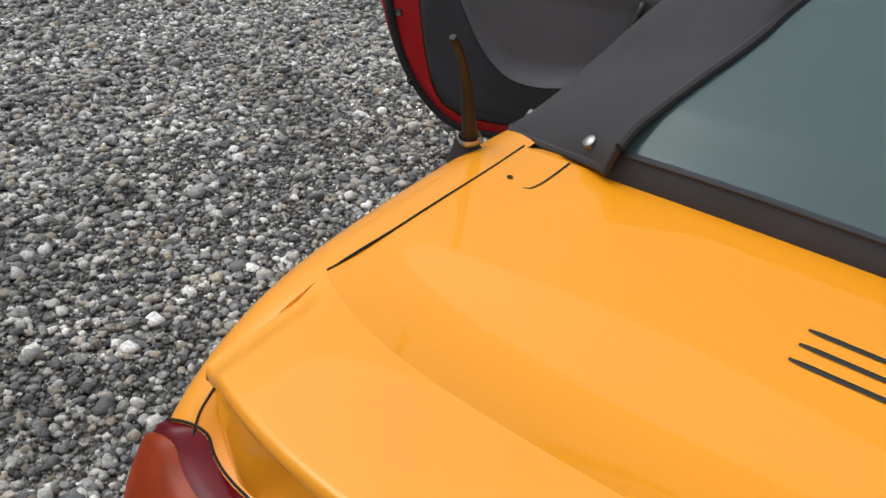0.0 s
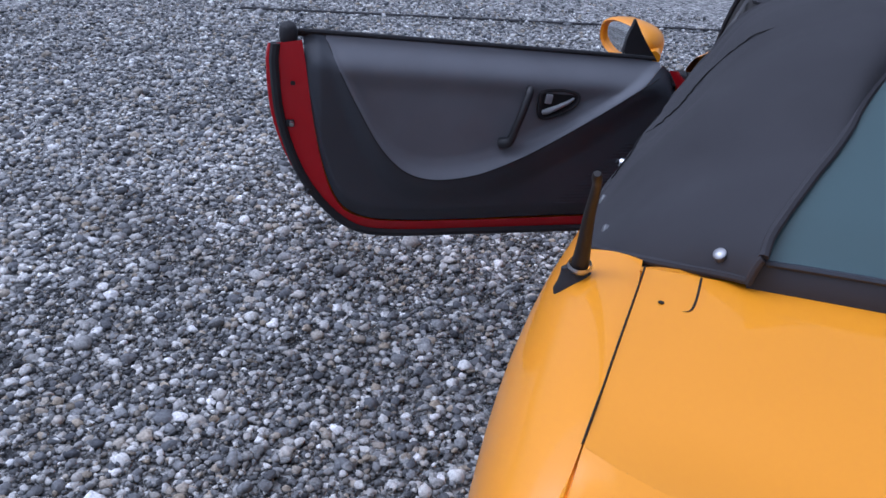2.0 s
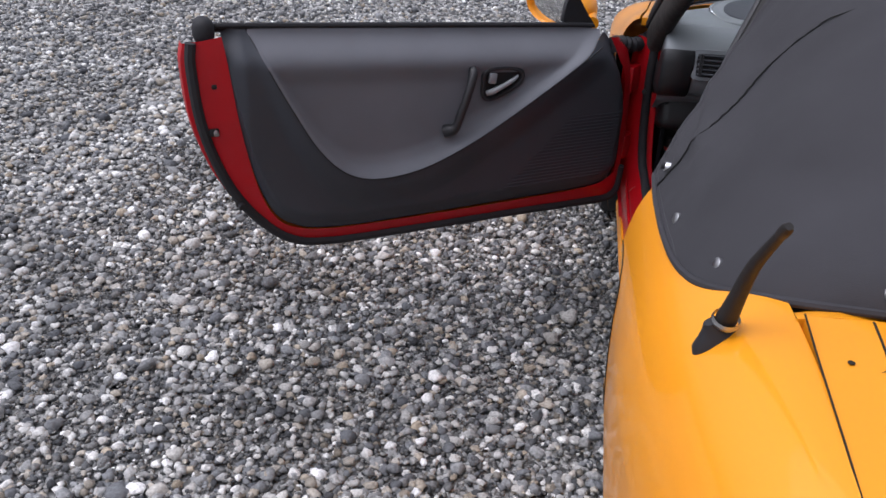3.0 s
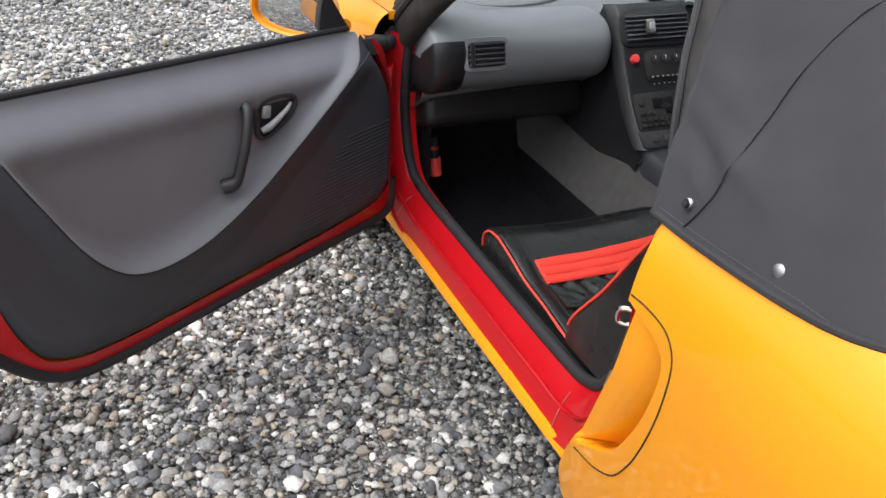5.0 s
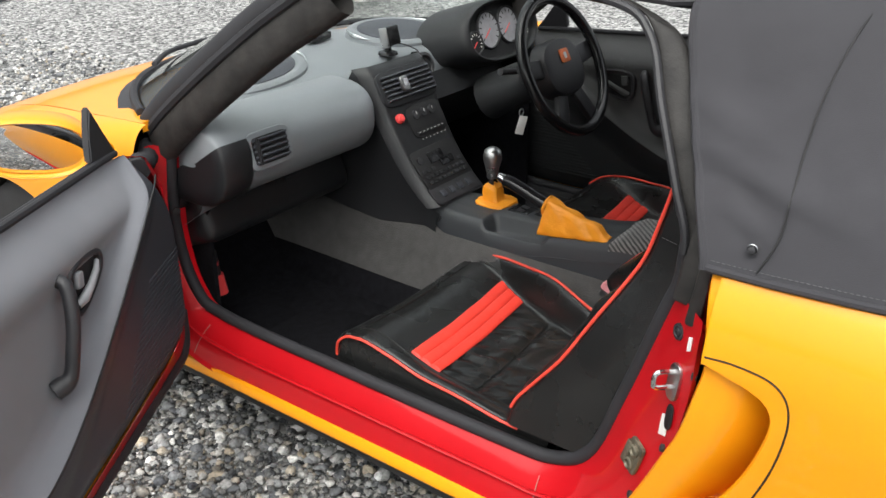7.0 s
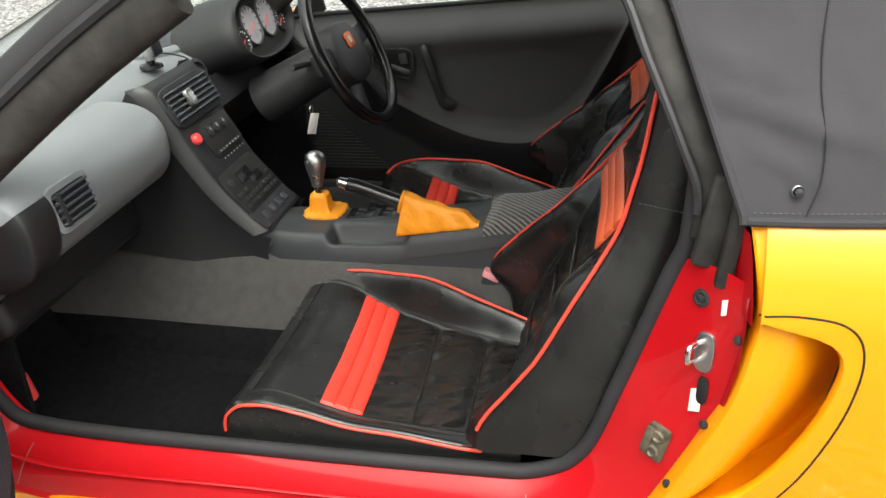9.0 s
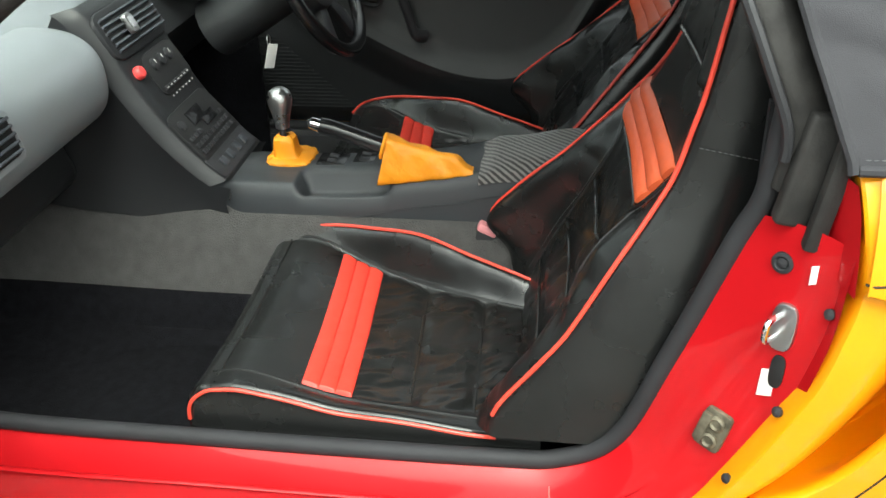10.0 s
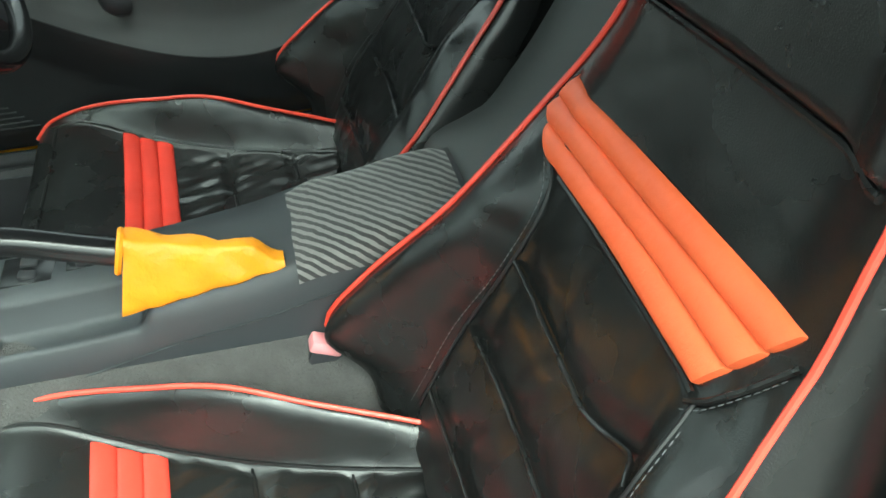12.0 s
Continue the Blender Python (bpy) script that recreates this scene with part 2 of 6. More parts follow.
def ground_material():
    m = bpy.data.materials.new("packed_gravel")
    m.use_nodes = True
    n, l = m.node_tree.nodes, m.node_tree.links
    p = n["Principled BSDF"]
    p.inputs["Roughness"].default_value = 0.9
    tc = n.new("ShaderNodeTexCoord")
    v = n.new("ShaderNodeTexVoronoi")
    v.inputs["Scale"].default_value = 48
    l.new(tc.outputs["Object"], v.inputs["Vector"])
    r = n.new("ShaderNodeValToRGB")
    e = r.color_ramp.elements
    e[0].color, e[1].color = (0.030, 0.032, 0.035, 1), (0.50, 0.495, 0.48, 1)
    k = e.new(0.5)
    k.color = (0.20, 0.20, 0.195, 1)
    sep = n.new("ShaderNodeSeparateColor")
    l.new(v.outputs["Color"], sep.inputs[0])
    l.new(sep.outputs[0], r.inputs["Fac"])
    a = n.new("ShaderNodeTexNoise")
    a.inputs["Scale"].default_value, a.inputs["Detail"].default_value = 1.3, 8
    l.new(tc.outputs["Object"], a.inputs["Vector"])
    r2 = n.new("ShaderNodeMapRange")
    r2.inputs["To Min"].default_value, r2.inputs["To Max"].default_value = 0.7, 1.3
    l.new(a.outputs["Fac"], r2.inputs["Value"])
    mx = n.new("ShaderNodeMix")
    mx.data_type, mx.blend_type = "RGBA", "MULTIPLY"
    mx.inputs["Factor"].default_value = 1.0
    l.new(r.outputs[0], mx.inputs["A"])
    l.new(r2.outputs[0], mx.inputs["B"])
    l.new(mx.outputs["Result"], p.inputs["Base Color"])
    b = n.new("ShaderNodeBump")
    b.inputs["Distance"].default_value = 0.012
    b.invert = True
    l.new(v.outputs["Distance"], b.inputs["Height"])
    l.new(b.outputs[0], p.inputs["Normal"])
    return m


GRAVEL = ground_material()


# ---------------------------------------------------------------- tools for meshes
def finish(bm, name, material, angle=40, weld=False):
    if weld:
        bmesh.ops.remove_doubles(bm, verts=bm.verts, dist=0.0004)
    bmesh.ops.recalc_face_normals(bm, faces=bm.faces)
    me = bpy.data.meshes.new(name)
    bm.to_mesh(me)
    bm.free()
    me.polygons.foreach_set("use_smooth", [True] * len(me.polygons))
    me.set_sharp_from_angle(angle=radians(angle))
    if material:
        me.materials.append(material)
    return me


def part(name, bm, material, parent=None, label="", angle=40, weld=False):
    ob = new(name, finish(bm, name, material, angle, weld))
    if parent:
        ob.parent = parent
        ob.matrix_parent_inverse = parent.matrix_basis.inverted()
    if label:
        ob["label"] = label
    return ob


def spline(points, n, closed=False):
    """n + 1 points along a Catmull-Rom curve through the given ones."""
    pts = [np.array(p, float) for p in points]
    k = len(pts)
    segs = k if closed else k - 1
    out = []
    for i in range(n + (0 if closed else 1)):
        u = i / n * segs
        j = min(int(u), segs - 1)
        t = u - j
        if closed:
            a, b, c, d = (pts[(j + q) % k] for q in (-1, 0, 1, 2))
        else:
            b, c = pts[j], pts[j + 1]
            a = pts[j - 1] if j else 2 * b - c
            d = pts[j + 2] if j + 2 < k else 2 * c - b
        out.append(0.5 * (2 * b + (c - a) * t + (2 * a - 5 * b + 4 * c - d) * t * t + (3 * b - a - 3 * c + d) * t ** 3))
    return out


def curve1(keys, x):
    """A smooth value at x from (x, value) keys."""
    if x <= keys[0][0]:
        return keys[0][1]
    for i in range(len(keys) - 1):
        (x0, v0), (x1, v1) = keys[i], keys[i + 1]
        if x <= x1:
            m0 = (v1 - keys[i - 1][1]) / (x1 - keys[i - 1][0]) if i else (v1 - v0) / (x1 - x0)
            m1 = (keys[i + 2][1] - v0) / (keys[i + 2][0] - x0) if i + 2 < len(keys) else (v1 - v0) / (x1 - x0)
            h = x1 - x0
            t = (x - x0) / h
            return (2 * t ** 3 - 3 * t * t + 1) * v0 + (t ** 3 - 2 * t * t + t) * h * m0 + (3 * t * t - 2 * t ** 3) * v1 + (t ** 3 - t * t) * h * m1
    return keys[-1][1]


def ease(t):
    t = min(1.0, max(0.0, t))
    return t * t * (3 - 2 * t)


def grid(rows, bm=None, close_u=False, close_v=False):
    """A sheet of quads through rows of points."""
    bm = bm or bmesh.new()
    vs = [[bm.verts.new(p) for p in row] for row in rows]
    nr, nc = len(vs), len(vs[0])
    for i in range(nr if close_u else nr - 1):
        for j in range(nc if close_v else nc - 1):
            f = (vs[i][j], vs[(i + 1) % nr][j], vs[(i + 1) % nr][(j + 1) % nc], vs[i][(j + 1) % nc])
            if len(set(f)) == 4:
                bm.faces.new(f)
    return bm


def thick(bm, d):
    """Gives a sheet a thickness."""
    bmesh.ops.recalc_face_normals(bm, faces=bm.faces)
    bmesh.ops.solidify(bm, geom=bm.faces[:], thickness=d)
    return bm


def tube(points, radius, sides=8, closed=False, flat=1.0, bm=None, caps=True):
    """A round bar along points; radius may be a list; flat squashes it upright."""
    bm = bm or bmesh.new()
    pts = [Vector(p) for p in points]
    n = len(pts)
    rings, side = [], None
    for i, p in enumerate(pts):
        a = pts[(i - 1) % n] if closed or i else p
        b = pts[(i + 1) % n] if closed or i < n - 1 else p
        t = (b - a).normalized()
        if side is None:
            side = t.cross(Vector((0, 0, 1)))
            if side.length < 0.1:
                side = t.cross(Vector((0, 1, 0)))
        side = (side - t * side.dot(t)).normalized()
        up = side.cross(t)
        r = radius[i] if isinstance(radius, (list, tuple)) else radius
        rings.append([bm.verts.new(p + (side * math.cos(q) + up * math.sin(q) * flat) * r) for q in (2 * math.pi * k / sides for k in range(sides))])
    for i in range(n if closed else n - 1):
        u, v = rings[i], rings[(i + 1) % n]
        for k in range(sides):
            bm.faces.new((u[k], u[(k + 1) % sides], v[(k + 1) % sides], v[k]))
    if caps and not closed:
        bm.faces.new(rings[0][::-1])
        bm.faces.new(rings[-1])
    return bm


def stitches(points, radius=0.0007, length=0.0045, gap=0.0022):
    """A run of single sewn stitches along points, as one mesh."""
    pts = [Vector(p) for p in points]
    bm, carry = bmesh.new(), 0.0
    at = [0.0]
    for a, b in zip(pts, pts[1:]):
        at.append(at[-1] + (b - a).length)

    def where(d):
        for i in range(len(pts) - 1):
            if d <= at[i + 1]:
                return pts[i].lerp(pts[i + 1], (d - at[i]) / max(1e-9, at[i + 1] - at[i]))
        return pts[-1]
    d = 0.0
    while d + length < at[-1]:
        a, b = where(d), where(d + length)
        if (b - a).length > 1e-4:
            tube([a, a.lerp(b, 0.5), b], [radius * 0.6, radius, radius * 0.6], 4, bm=bm)
        d += length + gap
    return bm


def rbox(size, at=(0, 0, 0), bevel=0.01, turn=(0, 0, 0), bm=None, segs=2):
    """A box with rounded edges."""
    bm = bm or bmesh.new()
    tmp = bmesh.new()
    bmesh.ops.create_cube(tmp, size=1)
    bmesh.ops.scale(tmp, vec=size, verts=tmp.verts)
    if bevel:
        bmesh.ops.bevel(tmp, geom=tmp.edges[:], offset=min(bevel, min(size) * 0.49), segments=segs, profile=0.5, affect="EDGES")
    bmesh.ops.transform(tmp, matrix=pose(*at, *turn), verts=tmp.verts)
    me = bpy.data.meshes.new("tmp")
    tmp.to_mesh(me)
    tmp.free()
    bm.from_mesh(me)
    bpy.data.meshes.remove(me)
    return bm


def lathe(profile, m=None, sides=24, bm=None):
    """Turns (radius, height) pairs round z, then lays it by m."""
    bm = bm or bmesh.new()
    m = m or Matrix()
    rows = [[m @ Vector((r * math.cos(a), r * math.sin(a), h)) for a in (2 * math.pi * k / sides for k in range(sides))] for r, h in profile]
    return grid(rows, bm, close_v=True)


def plate(outline, m, depth, bevel=0.002, bm=None):
    """A flat outline in x and y, given a depth along z, with bevelled rims, laid by m."""
    tmp = bmesh.new()
    f = tmp.faces.new([tmp.verts.new((x, y, 0)) for x, y in outline])
    top = bmesh.ops.extrude_face_region(tmp, geom=[f])
    bmesh.ops.translate(tmp, vec=(0, 0, depth), verts=[v for v in top["geom"] if isinstance(v, bmesh.types.BMVert)])
    bmesh.ops.recalc_face_normals(tmp, faces=tmp.faces)
    if bevel:
        rim = [e for e in tmp.edges if abs(e.verts[0].co.z - e.verts[1].co.z) < 1e-6 and e.verts[0].co.z * depth > 0]
        bmesh.ops.bevel(tmp, geom=rim, offset=bevel, segments=2, profile=0.5, affect="EDGES")
    bmesh.ops.transform(tmp, matrix=m, verts=tmp.verts)
    if bm is None:
        return tmp
    me = bpy.data.meshes.new("tmp")
    tmp.to_mesh(me)
    tmp.free()
    bm.from_mesh(me)
    bpy.data.meshes.remove(me)
    return bm


def oval(rx, ry, n=28, power=2.0, at=(0, 0)):
    out = []
    for k in range(n):
        a = 2 * math.pi * k / n
        c, s = math.cos(a), math.sin(a)
        out.append((at[0] + rx * math.copysign(abs(c) ** (2 / power), c), at[1] + ry * math.copysign(abs(s) ** (2 / power), s)))
    return out


def facing(origin, normal, up=(0, 0, 1)):
    """A pose at origin whose z looks along normal and whose y leans towards up."""
    z = Vector(normal).normalized()
    x = Vector(up).cross(z).normalized()
    y = z.cross(x)
    m = Matrix((x, y, z)).transposed().to_4x4()
    m.translation = origin
    return m

# ---------------------------------------------------------------- ground
GROUND_ROWS = [-60, -30, -15, -8, -4, 0, 4, 8, 15, 30, 60]
ground = part("ground", grid([[(x, y, -0.012) for x in GROUND_ROWS] for y in GROUND_ROWS]), GRAVEL)
tagged(ground, "packed bed of loose grey river gravel", "ground", kind="structure")

# ---------------------------------------------------------------- the car
car = new("sports_car")
car.matrix_basis = pose(0, 1.85, 0)
tagged(car, "small orange convertible with closed black soft top and open door", "car")

# plan of the body: belt half-width and y, edge of the top half-width, y and height, from tail to nose
BELT = [
    (0.00, 0.215, 0.00, 0.335, 0.725), (0.25, 0.222, 0.25, 0.336, 0.725), (0.46, 0.238, 0.44, 0.342, 0.725), (0.565, 0.266, 0.53, 0.350, 0.735),
    (0.622, 0.320, 0.558, 0.380, 0.772), (0.648, 0.41, 0.560, 0.43, 0.814), (0.673, 0.55, 0.557, 0.52, 0.842), (0.700, 0.75, 0.557, 0.75, 0.855),
    (0.711, 0.95, 0.575, 0.95, 0.852), (0.707, 1.12, 0.61, 1.12, 0.83), (0.699, 1.29, 0.635, 1.29, 0.80), (0.69, 1.6, 0.65, 1.6, 0.795),
    (0.69, 2.0, 0.65, 2.0, 0.785), (0.69, 2.44, 0.635, 2.44, 0.765), (0.69, 2.7, 0.60, 2.7, 0.735), (0.685, 2.95, 0.57, 2.95, 0.705),
    (0.66, 3.2, 0.52, 3.2, 0.65), (0.58, 3.38, 0.44, 3.34, 0.60), (0.40, 3.47, 0.30, 3.42, 0.57), (0.0, 3.5, 0.0, 3.44, 0.56),
]
AXLES = (0.66, 2.94)
SHUT = [(0.16, 1.435), (0.23, 1.445), (0.30, 1.420), (0.37, 1.382), (0.45, 1.345), (0.51, 1.320), (0.56, 1.300), (0.62, 1.286), (0.68, 1.277), (0.80, 1.293)]  # z and y of the door's rear shut line
RIM = [(0.355, 1.385), (0.380, 1.345), (0.41, 1.296), (0.445, 1.260), (0.50, 1.226), (0.55, 1.203), (0.60, 1.188), (0.635, 1.183), (0.655, 1.190), (0.668, 1.208), (0.677, 1.240), (0.684, 1.275)]  # z and y of the intake's rear rim


def belt(u):
    u = min(max(u, 0.0), len(BELT) - 1.0)
    j = min(int(u), len(BELT) - 2)
    t = u - j
    b, c = np.array(BELT[j]), np.array(BELT[j + 1])
    a = np.array(BELT[j - 1]) if j else np.array([-BELT[1][0], BELT[1][1], -BELT[1][2], BELT[1][3], BELT[1][4]])
    d = np.array(BELT[j + 2]) if j + 2 < len(BELT) else 2 * c - b
    return 0.5 * (2 * b + (c - a) * t + (2 * a - 5 * b + 4 * c - d) * t * t + (3 * b - a - 3 * c + d) * t ** 3)


def skin(u, v, arches=True):
    """A point of the body's side: v from the top edge (0) over the shoulder (0.45) down to the bottom (1). Left side."""
    wc, yc, wt, yt, zt = belt(u)
    zc = min(max(zt - 0.2, 0.585), zt - 0.07)
    if v < 0.45:
        t = v / 0.45
        kx, ky, kz = wt + (wc - wt) * 0.93, yt + (yc - yt) * 0.93, zt - 0.012
        x = (1 - t) ** 2 * wt + 2 * t * (1 - t) * kx + t * t * wc
        y = (1 - t) ** 2 * yt + 2 * t * (1 - t) * ky + t * t * yc
        z = (1 - t) ** 2 * zt + 2 * t * (1 - t) * kz + t * t * zc
    else:
        zb = 0.16
        if arches:
            for ya in AXLES:
                if abs(yc - ya) < 0.285:
                    zb = max(zb, 0.27 + math.sqrt(0.285 ** 2 - (yc - ya) ** 2))
        zb = min(zb, zc - 0.01)
        z = zc + (zb - zc) * (v - 0.45) / 0.55
        k = 1 - 0.075 * max(0, (zc - z) / (zc - 0.16)) ** 1.7
        x, y = wc * k, yc
        if yc < 0.5:
            y = yc + 0.03 * ((zc - z) / (zc - 0.16)) ** 2 * (0.5 - yc) / 0.3
    return x, y, z


def quarter_point(u, v):
    x, y, z = skin(u, v)
    if u > 8.5:
        f = (u - 8.5) / 1.5
        ya = belt(8.5)[1]
        yr, yf = curve1(RIM, z), curve1(SHUT, min(z, 0.80))
        yr = min(yr, yf - 0.002)
        inside = ease((0.686 - z) / 0.012) * ease((z - 0.362) / 0.022)
        under = 0.055 * inside * ease((yf - yr) / 0.05)  # the lip overhangs the duct
        span = max(0.03, yf - yr + under)
        if f < 0.50:
            y, deep = ya + (yr - ya) * f / 0.50, 0.0
        elif f < 0.55:
            t = (f - 0.50) / 0.05
            y, deep = yr + 0.004 * math.sin(math.pi / 2 * t), 0.012 * (1 - math.cos(math.pi / 2 * t))
        elif f < 0.61:
            t = (f - 0.55) / 0.06
            y, deep = yr + 0.004 - (under + 0.004) * t, 0.012 + 0.060 * t
        else:
            t = (f - 0.61) / 0.39
            y = yr - under + (yf - yr + under) * t
            deep = 0.009 + 0.105 * (1 - ease(t / 0.85)) ** 1.15
        y = y if z < 0.80 else y + (skin(u, v)[1] - y) * ease((z - 0.80) / 0.03)
        x -= inside * min(deep, 0.009 + 0.9 * (yf - yr + under))
    return x, y, z


def side_points(us, vs, fn, s):
    return [[(s * fn(u, v)[0], fn(u, v)[1], fn(u, v)[2]) for v in vs] for u in us]


for s, word in ((-1, "left"), (1, "right")):
    us = list(np.linspace(2.5, 8.5, 66)) + list(np.linspace(8.53, 10, 84))
    vs = list(np.linspace(0, 0.45, 44)) + list(np.linspace(0.46, 1, 72))
    rows = side_points(us, vs, quarter_point, s)
    edge = rows[-1]
    rows.append([(x - s * 0.004, y + 0.003, z) for x, y, z in edge])
    rows.append([(x - s * 0.065, y + 0.001, z) for x, y, z in edge])
    quarter = part("rear_fender", grid(rows), ORANGE, car, "glossy orange rear fender with a side air intake")
    # seam round the intake panel
    loop = spline([(1.281, 0.695), (1.24, 0.698), (1.195, 0.693), (1.172, 0.676), (1.164, 0.645), (1.168, 0.60), (1.180, 0.55), (1.202, 0.49), (1.226, 0.442), (1.262, 0.392), (1.315, 0.362), (1.375, 0.350)], 60)
    pts = []
    for y, z in loop:
        rim, shut, aft = curve1(RIM, z), curve1(SHUT, z), belt(8.5)[1]
        f = 0.50 * (y - aft) / (rim - aft) if y < rim else 0.61 + 0.39 * min(1, (y - rim) / max(0.01, shut - rim))
        lo, hi = 0.05, 1.0
        for _ in range(24):
            mid = (lo + hi) / 2
            lo, hi = (mid, hi) if skin(8.5 + 1.5 * f, mid)[2] > z else (lo, mid)
        pts.append((s * (skin(8.5 + 1.5 * f, lo)[0] + 0.0003), y, z))
    part("intake_seam", tube(pts, 0.0014, 5), GROOVE, quarter)

rear_us = np.linspace(0, 2.5, 20)
rows = side_points(rear_us[::-1], np.linspace(0, 1, 40), skin, -1) + side_points(rear_us[1:], np.linspace(0, 1, 40), skin, 1)
part("rear_bumper", grid(rows), ORANGE, car)

# tail lamps: red shell with an amber field
for s in (-1, 1):
    lamp_v = np.linspace(0.03, 0.42, 12)
    us = np.linspace(2.3, 4.45, 26)

    def lens(u, v, off):
        x, y, z = skin(u, v)
        off *= 1 - 0.7 * ease((u - 3.8) / 0.6)
        return (s * (x + off * 0.7), y - off * 0.7, z + off * 0.3)
    rows = [[lens(u, 0.03 + (0.42 - 0.30 * ease((u - 3.3) / 1.15)) * k / 13 + 0.22 * ease((u - 3.2) / 1.2), 0.010 if 0 < k < 13 else -0.004) for k in range(14)] for u in us]
    lamp = part("tail_lamp", grid(rows), LAMP_RED, car, "dark red tail lamp with an amber field")
    rows = [[lens(u, 0.075 + (0.30 - 0.22 * ease((u - 3.3) / 1.0)) * k / 9 + 0.195 * ease((u - 3.2) / 1.15), 0.0150 if 0 < k < 9 else 0.004) for k in range(10)] for u in np.linspace(2.55, 4.22, 16)]
    part("amber_lens", grid(rows), LAMP_AMBER, lamp)
    ridge = [rows[i][0] for i in range(16)] + [rows[15][k] for k in range(1, 10)] + [rows[i][9] for i in range(14, -1, -1)]
    rim = [lens(u, 0.03 + 0.22 * ease((u - 3.2) / 1.2), 0.003) for u in us] + [lens(u, 0.03 + 0.42 - 0.30 * ease((u - 3.3) / 1.15) + 0.22 * ease((u - 3.2) / 1.2), 0.003) for u in us[::-1]]
    part("lamp_gasket", tube(rim, 0.0014, 6), GROOVE, lamp)
    part("lens_ridge", tube(ridge, 0.0022, 6), LAMP_RIDGE, lamp, "bright red moulded ridge")


# boot lid with its tail spoiler
LID_FRONT = 0.813


def crease(x):
    return 0.412 + 0.078 * (abs(x) / 0.555) ** 5


def lid_z(x, y):
    """The lid sweeps up to the spoiler's crest."""
    base = curve1([(0.28, 0.785), (0.35, 0.803), (0.42, 0.819), (0.52, 0.836), (0.60, 0.8475), (0.75, 0.859), (0.85, 0.869)], y)
    a = min(1.0, abs(x) / 0.553)
    yc = crease(x)
    crest = (0.032 - 0.022 * a ** 4) * max(0.0, 1 - max(0.0, y - yc) / 0.12) ** 2
    tail = 0.19 * max(0.0, yc - y) * (1 - 0.5 * a ** 3)
    return base + 0.014 * (1 - a * a) + crest + tail


def spoiler_rear(a):
    return 0.298 + 0.058 * max(0, (abs(a) - 0.50) / 0.50) ** 2.4


def lid_column(a):
    x = 0.5552 * a
    yc = crease(x)
    ys = np.linspace(yc, LID_FRONT, 44)
    top = [(x, y, lid_z(x, y)) for y in ys]
    x, y, z = top[-1]
    return top + [(x, y + 0.002, z - 0.003), (x, y + 0.003, z - 0.02)]


rows = [lid_column(a) for a in np.linspace(-1, 1, 90)]
rows = [[(x, y, z - 0.02) for x, y, z in rows[0]]] + rows + [[(x, y, z - 0.02) for x, y, z in rows[-1]]]
lid = part("boot_lid", grid(rows), ORANGE, car, angle=50)


def spoiler_column(a):
    x = 0.5552 * a
    yc, yr = crease(x), spoiler_rear(a)
    col = [(x, yc + (yr - yc) * t, lid_z(x, yc + (yr - yc) * t)) for t in np.linspace(0, 1, 22)]
    soft = 0.013 * ease((abs(a) - 0.930) / 0.060)
    col = [(x, y, z - soft * ease(k / 7)) for k, (x, y, z) in enumerate(col)]
    z = col[-1][2]
    for q in np.linspace(0.2, 1, 7):
        col.append((x, yr - 0.007 * math.sin(math.pi * 0.75 * q), z - 0.009 * (1 - math.cos(math.pi * 0.75 * q))))
    back = max(0.336, yr + 0.004) + 0.004 * max(0, (abs(a) - 0.75) / 0.25) ** 2
    col += [(x, yr + 0.008, z - 0.020), (x, yr + 0.014 + 0.3 * (back - yr - 0.014), z - 0.027), (x, back - 0.006, 0.765), (x, back - 0.004, 0.738), (x, back - 0.003, 0.712)]
    return col


rows = [spoiler_column(a) for a in [-1, -0.992, -0.984, -0.976, -0.968, -0.96, -0.952, -0.944, -0.936] + list(np.linspace(-0.928, 0.928, 87)) + [0.936, 0.944, 0.952, 0.96, 0.968, 0.976, 0.984, 0.992, 1]]
wall = lambda col, s: [[(x + s * 0.0008, y, z - 0.004) for x, y, z in col], [(x + s * 0.006 * ease((y - 0.362) / 0.03), y, min(z - 0.004, lid_z(0.553, max(y, 0.36)) - 0.030)) for x, y, z in col]]
lo, hi = wall(rows[0], -1), wall(rows[-1], 1)
part("spoiler", grid(lo[::-1] + rows + hi), ORANGE, lid, "raised orange tail spoiler lip", angle=38)
for s in (-1, 1):
    tail_col = spoiler_column(s)[-4:]
    part("tail_corner", grid([[(x + s * d, y + 0.004 + e, z - 0.4 * d) for x, y, z in tail_col] for d, e in ((-0.006, 0.0), (0.004, 0.001), (0.014, 0.003), (0.040, 0.010))]), ORANGE, lid)
